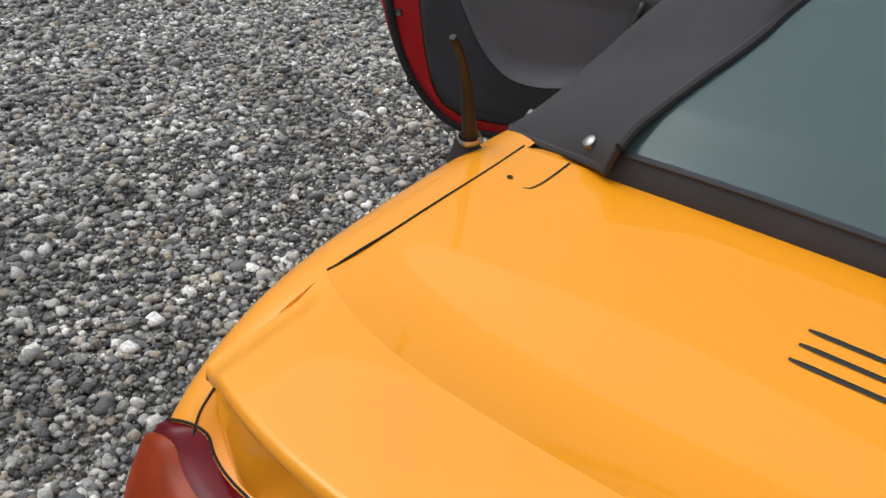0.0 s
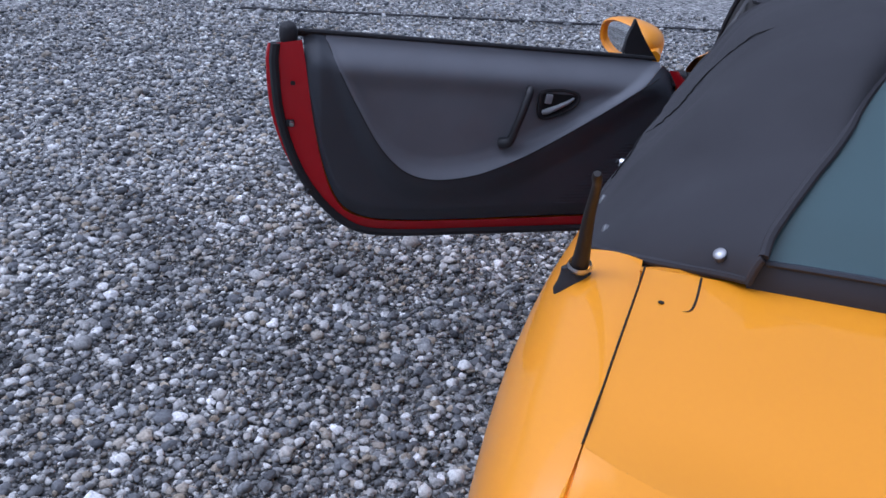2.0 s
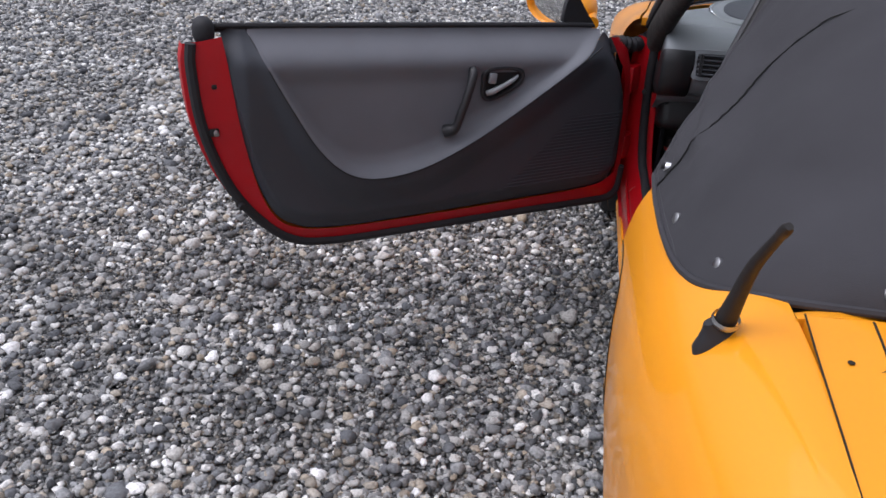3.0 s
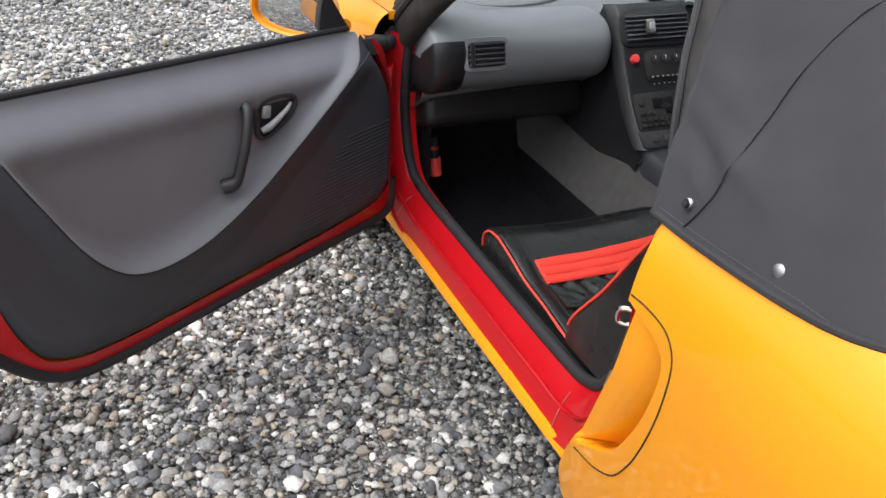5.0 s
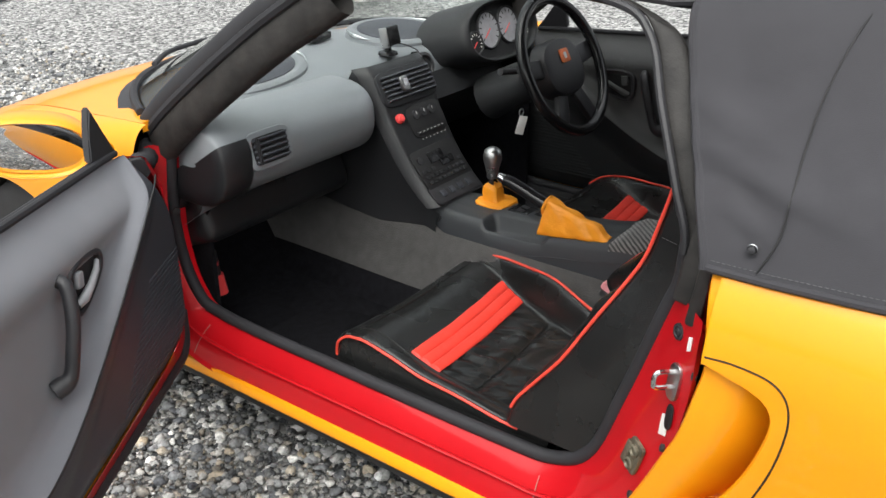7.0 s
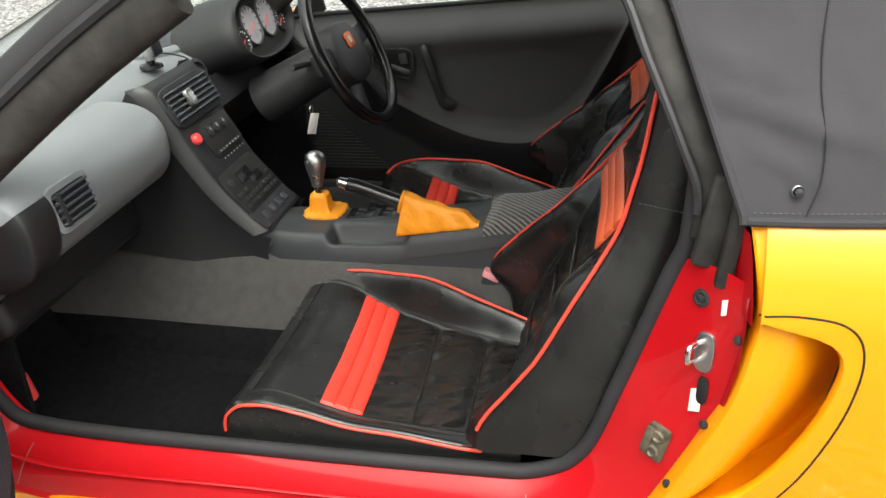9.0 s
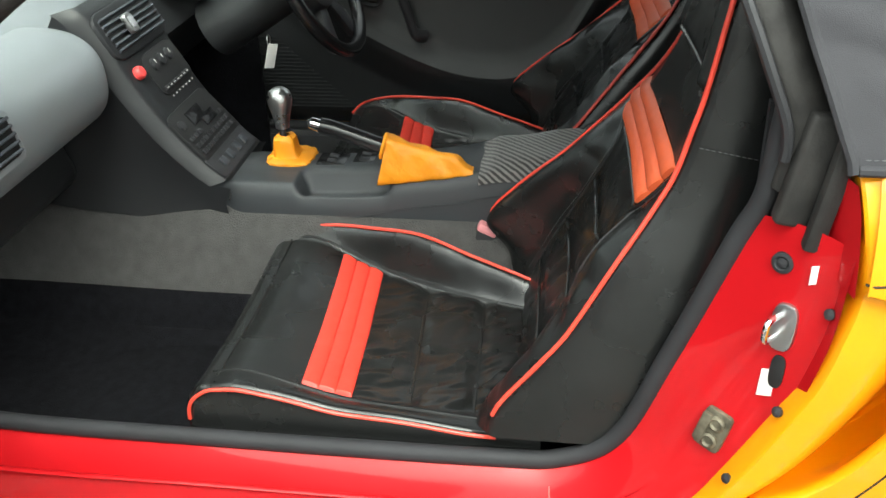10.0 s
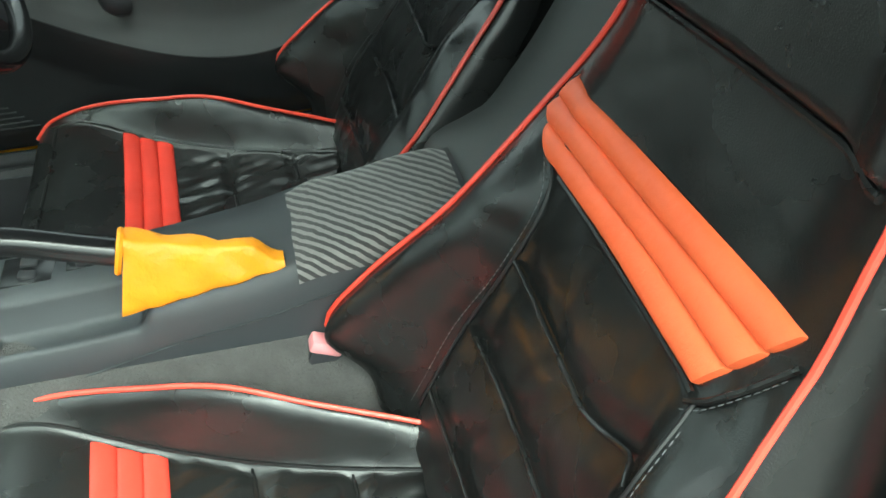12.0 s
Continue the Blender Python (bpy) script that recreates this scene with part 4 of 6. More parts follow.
    part("mirror_glass", plate(oval(0.091, 0.049, 40, 2.5), turn @ Matrix.Translation((0, 0, 0.001)), 0.003, 0.001), MIRROR, mirror)
    drop = 0.0 if side < 0 else 0.065
    part("mirror_arm", tube([at(0.085, -0.075, 0.755 - drop), at(0.095, -0.045, 0.752 - drop), at(0.11, -0.012, 0.752 - drop)], [0.024, 0.020, 0.018], 12), ORANGE, mirror)
    return door


build_door(-1)
build_door(1)
# hinge and check strap between the open door and its pillar
part("door_hinge", rbox((0.035, 0.06, 0.075), (-0.635, 2.462, 0.60), 0.006, (0, 0, -25)), RED, car)
part("lower_hinge", rbox((0.035, 0.06, 0.07), (-0.630, 2.475, 0.40), 0.006, (0, 0, -25)), RED, car)
part("hinge_bolt", lathe([(0.008, 0), (0.008, 0.004), (0, 0.005)], facing((-0.592, 2.452, 0.566), (-0.4, -0.9, 0)), 10), DARK, car)
part("wiring_boot", tube(spline([(-0.60, 2.50, 0.70), (-0.64, 2.46, 0.69), (-0.68, 2.43, 0.70), (-0.70, 2.40, 0.70)], 16), [0.022 - 0.004 * (k % 2) for k in range(17)], 10), RUBBER, car)

# ---------------------------------------------------------------- soft top
TOP_Z = [(0.795, 0.905), (0.83, 0.928), (0.92, 0.986), (1.02, 1.050), (1.12, 1.102), (1.25, 1.135), (1.45, 1.160), (1.7, 1.160), (1.9, 1.140), (2.05, 1.115)]
TOP_XB = [(0.80, 0.44), (0.815, 0.47), (0.85, 0.548), (0.90, 0.624), (0.96, 0.652), (1.05, 0.664), (1.2, 0.668), (1.32, 0.663)]
TOP_ZB = [(0.80, 0.878), (0.815, 0.872), (0.85, 0.854), (0.90, 0.832), (0.96, 0.815), (1.05, 0.804), (1.2, 0.797), (1.32, 0.793)]
WIN_X = [(0.80, 0.435), (0.83, 0.430), (0.95, 0.378), (1.04, 0.340), (1.09, 0.300), (1.115, 0.24), (1.13, 0.20), (1.4, 0.20)]


def top_point(y, a):
    """a from 0 at the lower hem to 1 at the middle of the roof."""
    zc = curve1(TOP_Z, y)
    xb, zb = curve1(TOP_XB, y), curve1(TOP_ZB, y)
    q = a * math.pi / 2
    e = 0.42 + 0.5 * ease((0.95 - y) / 0.14)
    x = xb * max(0, math.cos(q)) ** e
    h = max(0, math.sin(q)) ** (0.62 + 0.38 * ease((0.95 - y) / 0.14))
    z = zb + (zc - zb) * h
    return x * (1 - 0.14 * h * ease((y - 0.86) / 0.2)), y, z


soft_top = part("soft_top_frame_bow", tube([(x, 1.62, 1.135 - 0.06 * (abs(x) / 0.5) ** 3) for x in np.linspace(-0.5, 0.5, 20)], 0.012, 8), BLACK_TRIM, car)
soft_top.name = "soft_top"
tagged(soft_top, "closed dark grey canvas soft top with press studs")


FRONT_LEAN = 0.40  # the front edge of the quarter leans forward as it rises
for s in (-1, 1):
    rows = []
    for y in list(np.linspace(0.802, 0.95, 26)) + list(np.linspace(0.965, 1.30, 36)):
        xw, zw = curve1(WIN_X, y), curve1(TOP_Z, y)
        xb, zb = curve1(TOP_XB, y), curve1(TOP_ZB, y)
        e = 1.65
        fr = ease((y - 0.93) / 0.27)
        prof = spline([(xb, zb), (0.637, 0.85), (0.607, 0.90), (0.567, 0.97), (0.532, 1.03), (0.50, 1.07), (0.45, 1.10), (0.36, 1.125), (xw, zw)], 43)
        lean = ease((y - 1.0) / 0.30)
        row = []
        for k in range(44):
            q = k / 43 * math.pi / 2
            p = (xw + (xb - xw) * max(0, math.cos(q)) ** e, y, zb + (zw - zb) * math.sin(q) ** e)
            p = (p[0] + (prof[k][0] - p[0]) * fr, y, p[2] + (prof[k][1] - p[2]) * fr)
            wr = (0.004 * math.sin(9 * p[2] + 23 * y) + 0.006 * noise.noise(Vector((y * 7, p[2] * 11, 0)) ) + (0.006 + 0.008 * ease((y - 1.10) / 0.1)) * abs(noise.noise(Vector((y * 13 + p[2] * 9, p[2] * 8 - y * 4, 3))))) * ease((p[2] - 0.83) / 0.06) * ease((y - 0.9) / 0.1) * ease((1.12 - p[2]) / 0.1)
            # long folds running down and back from the front edge
            for y1, z1, y2, z2, h, w in ((1.30, 0.925, 1.14, 0.872, 0.010, 0.012), (1.31, 0.985, 1.20, 0.925, 0.005, 0.012), (1.27, 0.870, 1.20, 0.830, 0.006, 0.009)):
                t = ((p[1] - y1) * (y2 - y1) + (p[2] - z1) * (z2 - z1)) / ((y2 - y1) ** 2 + (z2 - z1) ** 2)
                off = math.hypot(p[1] - y1 - (y2 - y1) * min(1, max(0, t)), p[2] - z1 - (z2 - z1) * min(1, max(0, t)))
                wr += h * math.exp(-(off / w) ** 2) * math.sin(math.pi * min(1, max(0, 0.12 + 0.88 * t)))
            row.append((s * (p[0] + wr), p[1] + FRONT_LEAN * max(0, p[2] - 0.80) * lean, p[2]))
        rows.append(row)
    side = part("canvas_quarter", thick(grid(rows), 0.004 * s), CANVAS, soft_top, "stitched dark grey canvas rear quarter")
    hem = [(s * (top_point(y, 0.0)[0] + 0.001), top_point(y, 0.0)[1], top_point(y, 0)[2] + 0.004) for y in list(np.linspace(0.802, 0.95, 20)) + list(np.linspace(0.97, 1.30, 20))]
    part("hem_welt", tube(hem, 0.0055, 8), CANVAS, side)
    part("front_welt", tube([(p[0] + s * 0.001, p[1] + 0.003, p[2]) for p in rows[-1][:36]], 0.006, 8), CANVAS, side)
    valance = [[rows[-1][k], (rows[-1][k][0] - s * 0.012, rows[-1][k][1] + 0.012, rows[-1][k][2]), (rows[-1][k][0] - s * 0.045, rows[-1][k][1] + 0.06, rows[-1][k][2] - 0.006)] for k in range(27, 42)]
    part("canvas_return", grid(valance), CANVAS, side, "inward turned front edge of the canvas")
    part("hem_stitching", stitches([(r[0][0] + (r[3][0] - r[0][0]) * min(1.0, 0.012 / max(0.012, r[3][2] - r[0][2])) + s * 0.0045, r[0][1], r[0][2] + min(0.014, max(0.004, r[3][2] - r[0][2]))) for r in rows[2:]]), STITCH, side)
    part("rear_welt", tube([(p[0], p[1] - 0.001, p[2] + 0.001) for p in rows[0]], 0.005, 8), CANVAS, side)
    part("window_stitching", stitches([(r[-4][0] + s * 0.001, r[-4][1], r[-4][2] + 0.002) for r in rows[:52]]), STITCH, side)
    part("window_welt", tube([(r[-1][0], r[-1][1], r[-1][2] + 0.002) for r in rows[:56]], 0.006, 8), CANVAS, side)
    part("front_stitching", stitches([(p[0] + s * 0.002, p[1], p[2]) for p in rows[-3][:36]]), STITCH, side)
    # sewn seam up the quarter
    line = [(0.806, 1.240), (0.84, 1.226), (0.867, 1.223), (0.90, 1.224), (0.928, 1.227), (0.984, 1.226), (1.038, 1.218), (1.09, 1.205)]
    seam = []
    for z in np.linspace(0.806, 1.09, 44):
        y0 = curve1(line, z)
        near = min((p for r in rows for p in r), key=lambda p: (p[1] - y0) ** 2 + (p[2] - z) ** 2)
        seam.append((near[0] + s * 0.0072, y0, z))
    seam = [tuple(sum(seam[min(43, max(0, i + j))][c] for j in (-1, 0, 1)) / 3 for c in range(3)) for i in range(44)]
    part("quarter_seam", tube(seam, 0.0013, 6), DARK, side)
    # press studs along the hem
    for x, y, z in ((0.478, 0.824, 0.894), (0.622, 0.935, 0.848), (0.652, 1.087, 0.828)):
        way = (s * (0.35 if y < 0.9 else 0.93), -0.55 if y < 0.9 else -0.2, 0.75 if y < 0.9 else 0.35)
        part("press_stud", lathe([(0.0, 0.0065), (0.0062, 0.0062), (0.0078, 0.005), (0.0080, -0.004)], facing((s * x, y, z), way), 18), NICKEL, side, "nickel press stud")
    tb = part("turn_button", lathe([(0.0, 0.009), (0.0045, 0.008), (0.005, 0.0)], facing((s * 0.657, 1.25, 0.833), (s, -0.1, 0.2)), 18), BLACK_TRIM, side, "dark turn button in a bright ring")
    part("button_ring", lathe([(0.0052, 0.003), (0.006, 0.0045), (0.0074, 0.003), (0.0078, -0.004)], facing((s * 0.656, 1.25, 0.833), (s, -0.1, 0.2)), 20), CHROME, tb)

# roof and header
rows = []
for y in np.linspace(1.115, 2.05, 44):
    f = ease((y - 1.2) / 0.25)
    half = 0.21 + (0.515 - 0.03 * ease((y - 1.5) / 0.5) - 0.21) * f
    zc = curve1(TOP_Z, y)
    rows.append([(half * t, y + 0.0, zc - 0.004 - (0.075 * abs(t) ** 3.2) * f) for t in np.linspace(-1, 1, 40)])
part("canvas_roof", thick(grid(rows), 0.006), CANVAS, soft_top)
rows = [[(x, y - 0.002, curve1(TOP_Z, y) + 0.004 - 0.012 * ease((0.87 - y) / 0.06) - 0.010 * (abs(x) / 0.43) ** 3) for x in np.linspace(-curve1(WIN_X, y) - 0.004, curve1(WIN_X, y) + 0.004, 36)] for y in np.linspace(0.816, 1.125, 30)]
rear_window = part("rear_window", grid(rows), REAR_GLASS, soft_top, "tinted soft-top rear window")
rows = [[(x, y, z - 0.012 * (abs(x) / 0.48) ** 3) for y, z in ((0.820, 0.858), (0.808, 0.870), (0.806, 0.876), (0.812, 0.900), (0.814, 0.907), (0.819, 0.913))] for x in np.linspace(-0.445, 0.445, 40)]
part("window_base_strip", grid(rows), STRIP, soft_top, "black strip below the rear window")
part("window_lower_welt", tube([(x, 0.814, 0.909 - 0.012 * (abs(x) / 0.48) ** 3) for x in np.linspace(-0.43, 0.43, 24)], 0.004, 6), STRIP, soft_top)
# rubber-lined side rail over the door, down to the rear pillar
for s in (-1, 1):
    rail = spline([(s * 0.597, 1.335, 0.735), (s * 0.600, 1.33, 0.80), (s * 0.592, 1.352, 0.86), (s * 0.562, 1.395, 0.955), (s * 0.527, 1.435, 1.035), (s * 0.510, 1.50, 1.070), (s * 0.500, 1.70, 1.085), (s * 0.492, 1.95, 1.07), (s * 0.488, 2.06, 1.05)], 50)
    part("side_rail", grid([[(x + s * 0.009 * math.cos(q), y + 0.027 * math.sin(q) - 0.004, z + 0.012 * math.sin(q)) for q in (2 * math.pi * k / 18 for k in range(18))] for x, y, z in rail], close_v=True), WORN, soft_top, "worn black rubber side rail", angle=60)
    part("rail_lip", tube([(x + s * 0.008, y + 0.022, z + 0.004) for x, y, z in rail[4:]], 0.006, 8), BLACK_TRIM, soft_top)
    blk = rbox((0.022, 0.040, 0.120), (s * 0.612, 1.326, 0.772), 0.006, (10, 0, 0), segs=3)
    part("pillar_seal_block", blk, WORN, soft_top, "black rubber block on the rear pillar")
    part("pillar_seal_lip", rbox((0.018, 0.020, 0.150), (s * 0.634, 1.308, 0.770), 0.005, (8, 0, 0), segs=2), WORN, soft_top)

# ---------------------------------------------------------------- windscreen
screen = part("windscreen_frame", tube([(x, 2.07, 1.085 - 0.03 * (abs(x) / 0.5) ** 3) for x in np.linspace(-0.5, 0.5, 20)], 0.026, 10), BLACK_TRIM, car, "black windscreen frame")
for s in (-1, 1):
    pil = spline([(s * 0.583, 2.50, 0.745), (s * 0.575, 2.44, 0.800), (s * 0.556, 2.32, 0.895), (s * 0.530, 2.20, 0.985), (s * 0.500, 2.07, 1.07)], 24)
    part("windscreen_pillar", tube(pil, 0.030, 14), RUBBER, screen)
    body = [[(x + s * 0.027 * math.cos(q), y - 0.603 * (0.040 + 0.046 * math.sin(q)), z - 0.798 * (0.040 + 0.046 * math.sin(q))) for q in (2 * math.pi * k / 20 for k in range(20))] for x, y, z in pil]
    part("pillar_cover", grid(body, close_v=True), WORN, screen, "worn black rubber-lined pillar cover", angle=60)
    part("pillar_gutter", tube([(x + s * 0.022, y - 0.014, z - 0.006) for x, y, z in pil], 0.0115, 8), RUBBER, screen)
    part("pillar_trim", tube([(x - s * 0.028, y + 0.012, z - 0.004) for x, y, z in pil], 0.020, 8), RUBBER, screen)


def screen_point(a, t):
    """a -1 to 1 across, t from the cowl (0) to the header (1)."""
    half = 0.585 + (0.495 - 0.585) * t
    bow = 0.30 * (1 - a ** 4) * (1 - 0.7 * t)
    return a * half, 2.53 + (2.08 - 2.53) * t + bow, 0.760 + (1.08 - 0.760) * t + 0.012 * (1 - a * a)


pane = part("windscreen_glass", thick(grid([[screen_point(a, t) for t in np.linspace(0, 1, 16)] for a in np.linspace(-1, 1, 30)]), 0.004), GLASS, screen, "clear curved windscreen")
pane.visible_shadow = False
rear_window.visible_shadow = False
part("screen_seal", tube([(p[0], p[1] + 0.004, p[2] + 0.002) for p in (screen_point(a, 0.0) for a in np.linspace(-1, 1, 40))], 0.010, 8), RUBBER, screen)
# cowl in front of the glass, and a wiper
rows = [[(a * 0.60, 2.53 + 0.30 * (1 - a ** 4) + d, 0.748 + 0.010 * (1 - a * a) - 0.10 * d) for d in (-0.01, 0.015, 0.035, 0.05)] for a in np.linspace(-1, 1, 30)]
part("cowl_panel", grid(rows), BLACK_TRIM, car, "black scuttle panel")
wip = [screen_point(a, t) for a, t in ((0.25, 0.02), (0.0, 0.05), (-0.3, 0.08), (-0.6, 0.11), (-0.8, 0.13))]
part("wiper", tube([(x, y + 0.012, z + 0.016) for x, y, z in spline(wip, 20)], 0.006, 8), RUBBER, car, "black windscreen wiper")

# aerial on the rear fender
aer = part("aerial_base", lathe([(0.030, -0.012), (0.028, 0.004), (0.020, 0.014), (0.014, 0.024), (0.012, 0.030), (0, 0.031)], facing((-0.632, 0.815, 0.822), (-0.35, -0.1, 1)) @ Matrix.Diagonal((0.55, 1.0, 0.95, 1)), 24), RUBBER, car, "stubby black rubber aerial")
part("aerial_collar", lathe([(0.0135, 0), (0.015, 0.004), (0.0135, 0.008)], facing((-0.631, 0.812, 0.848), (0.05, -0.3, 1)), 18), STEEL, aer)
part("aerial_mast", tube(spline([(-0.631, 0.811, 0.852), (-0.628, 0.800, 0.885), (-0.624, 0.782, 0.93), (-0.617, 0.756, 0.972), (-0.615, 0.735, 0.996)], 24), [0.0048 + 0.0062 * (1 - k / 24) ** 1.6 + (0.0010 if k > 20 else 0) - (0.002 if k == 24 else 0) for k in range(25)], 10), mat("brown_black_rubber", (0.014, 0.011, 0.010), 0.6, spread=0.2, scale=30, bump=0.0006, bump_scale=120), aer)

# ---------------------------------------------------------------- cabin shell
rows = [[(x, y, z) for y, z in ((1.22, 0.20), (1.5, 0.195), (2.35, 0.195), (2.55, 0.225), (2.72, 0.36), (2.80, 0.55), (2.80, 0.68))] for x in np.linspace(-0.56, 0.56, 8)]
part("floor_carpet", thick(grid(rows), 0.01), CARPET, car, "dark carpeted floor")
part("underbody", rbox((1.16, 2.9, 0.03), (0, 1.85, 0.15), 0.01), UNDER, car)
part("rear_bulkhead", thick(grid([[(x, 1.20 - 0.10 * (z - 0.2), z) for z in (0.18, 0.5, 0.84)] for x in (-0.60, 0, 0.60)]), 0.02), GREY_VINYL, car, "grey vinyl bulkhead behind the seats")
part("rear_shelf", thick(grid([[(x, y, 0.84 + 0.02 * (1.2 - y)) for y in (0.84, 1.0, 1.15)] for x in (-0.58, 0, 0.58)]), 0.01), DARK, car)
for s in (-1, 1):
    part("sill_trim", grid([[(s * x, y, z) for x, z in ((0.556, 0.312), (0.535, 0.312), (0.528, 0.30), (0.528, 0.19))] for y in np.linspace(1.24, 2.62, 20)]), BLACK_TRIM, car)
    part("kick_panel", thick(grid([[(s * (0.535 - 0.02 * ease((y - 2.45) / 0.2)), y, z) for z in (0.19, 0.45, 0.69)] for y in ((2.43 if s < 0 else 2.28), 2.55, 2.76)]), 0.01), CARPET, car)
    part("rear_side_trim", thick(grid([[(s * (0.57 - 0.03 * ease((z - 0.7) / 0.2)), y, z) for z in (0.19, 0.5, 0.82)] for y in (1.15, 1.27, 1.36)]), 0.01), BLACK_TRIM, car)

# tunnel under grey carpet
sec = [(-0.158, 0.262), (-0.150, 0.285), (-0.130, 0.34), (-0.105, 0.395), (-0.07, 0.43), (0.08, 0.43), (0.115, 0.395), (0.140, 0.34), (0.150, 0.285), (0.158, 0.262)]
rows = []
for y in np.linspace(1.24, 2.78, 40):
    f = ease((y - 2.15) / 0.45)
    rows.append([(x * (1 + 0.12 * f), y, z + 0.02 * f) for x, z in sec])
part("tunnel_carpet", grid(rows), TUNNEL_CARPET, car, "worn grey carpet over the tunnel", angle=70)

for s in (-1, 1):
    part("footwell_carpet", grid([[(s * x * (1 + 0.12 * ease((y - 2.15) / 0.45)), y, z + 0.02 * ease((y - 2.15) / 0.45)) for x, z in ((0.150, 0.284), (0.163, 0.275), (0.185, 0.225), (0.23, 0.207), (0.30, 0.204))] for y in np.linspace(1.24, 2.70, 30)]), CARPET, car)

# ---------------------------------------------------------------- centre console
console = part("centre_console", bmesh.new(), CONSOLE, car, "dark grey plastic centre console")
CON = [(1.42, 0.530), (1.55, 0.525), (1.68, 0.508), (1.75, 0.492), (1.90, 0.474), (2.05, 0.468), (2.16, 0.470), (2.23, 0.478)]


def con_z(y):
    return curve1(CON, y)


XL, XR = -0.082, 0.084
rows = []
for y in list(np.linspace(1.515, 1.845, 20)) + list(np.linspace(1.85, 1.88, 9)) + list(np.linspace(1.89, 2.005, 10)) + list(np.linspace(2.01, 2.04, 9)) + list(np.linspace(2.05, 2.195, 10)):
    z = con_z(y)
    low = 0.400 + 0.015 * ease((1.8 - y) / 0.3)
    d = ease((y - 1.852) / 0.022) * ease((2.036 - y) / 0.022)  # open tray beside the handbrake
    row = [(XL - 0.004, y, low), (XL - 0.003, y, z - 0.05), (XL + 0.001, y, z - 0.022 - 0.003 * d), (XL + 0.006, y, z - 0.010 - 0.010 * d), (XL + 0.011, y, z - 0.004 - 0.020 * d), (XL + 0.015, y, z - 0.001 - 0.036 * d),
                 (XL + 0.022, y, z - 0.040 * d), (-0.034, y, z + 0.001 - 0.040 * d), (-0.027, y, z + 0.001 - 0.034 * d), (-0.022, y, z + 0.001 - 0.006 * d), (-0.017, y, z + 0.002), (0.015, y, z + 0.003),
                 (XR - 0.022, y, z), (XR - 0.010, y, z - 0.008), (XR - 0.002, y, z - 0.022), (XR + 0.003, y, z - 0.05), (XR + 0.004, y, low)]
    nip = ease((y - 2.125) / 0.07)
    rows.append([(0.02 + (p[0] - 0.02) * (1 - 0.14 * nip), p[1], p[2] - 0.008 * nip * (p[2] > low + 0.01)) for p in row])
bm = grid(rows)
bm.to_mesh(console.data)
bm.free()
console.data.materials.clear()
console.data.materials.append(CONSOLE)
console.data.polygons.foreach_set("use_smooth", [True] * len(console.data.polygons))
part("console_crease", tube([(XL - 0.0045, y, con_z(y) - 0.045 - 0.02 * ease((y - 1.8) / 0.2)) for y in np.linspace(1.45, 2.14, 30)], 0.0012, 5), CONSOLE, console)
part("console_joint", tube([(XL - 0.004, 2.150, 0.44), (XL + 0.012, 2.15, 0.451), (0.0, 2.15, 0.457), (XR - 0.01, 2.15, 0.451)], 0.0025, 6), DARK, console)
for y in (2.17, 2.125):
    part("console_screw", lathe([(0.006, 0), (0.006, 0.003), (0.0, 0.004)], facing((XL - 0.006, y, 0.398), (-1, 0, 0)), 10), DARK, console)
for x, y, w, h in ((0.030, 1.985, 0.050, 0.035), (0.034, 1.925, 0.040, 0.020)):
    sw = part("window_switch_plate", rbox((w, h + 0.02, 0.006), (x, y, con_z(y) + 0.001), 0.002), GLOSS_BLACK, console)
    for d in (-0.011, 0.011):
        part("switch", rbox((0.014, 0.018, 0.006), (x + d, y, con_z(y) + 0.004), 0.002, (8, 0, 0)), BLACK_TRIM, sw)

# gear lever
gear = part("gear_lever", tube([(0.030, 2.076, 0.50), (0.032, 2.077, 0.545)], 0.006, 10), BLACK_TRIM, car, "gear lever with a polished steel knob")
part("gear_knob", lathe([(0.0, 0.607 - 0.53), (0.011, 0.0755), (0.019, 0.069), (0.0225, 0.058), (0.0215, 0.045), (0.017, 0.028), (0.0135, 0.012), (0.0125, 0.0), (0.0, 0.0)], pose(0.033, 2.076, 0.532, 2, -3, 0), 24), STEEL, gear)
rows = []
for t, (w, h, z) in enumerate(((0.044, 0.042, 0.466), (0.044, 0.042, 0.4735), (0.040, 0.038, 0.4765), (0.025, 0.024, 0.4785), (0.0225, 0.021, 0.488), (0.0225, 0.0205, 0.500), (0.020, 0.018, 0.512), (0.013, 0.012, 0.517), (0.007, 0.007, 0.517))):
    rows.append([(0.038 + x - 0.004 * t / 6, 2.064 + y + 0.010 * min(1, t / 4) + 0.0015 * math.sin(5 * t + 9 * x * 60), z + 0.0015 * math.sin(7 * (x + y) * 40 + t)) for x, y in oval(w, h, 48, 4.0)])
part("gear_boot", grid(rows, close_v=True), BOOT, gear, "bright orange leather gear boot")

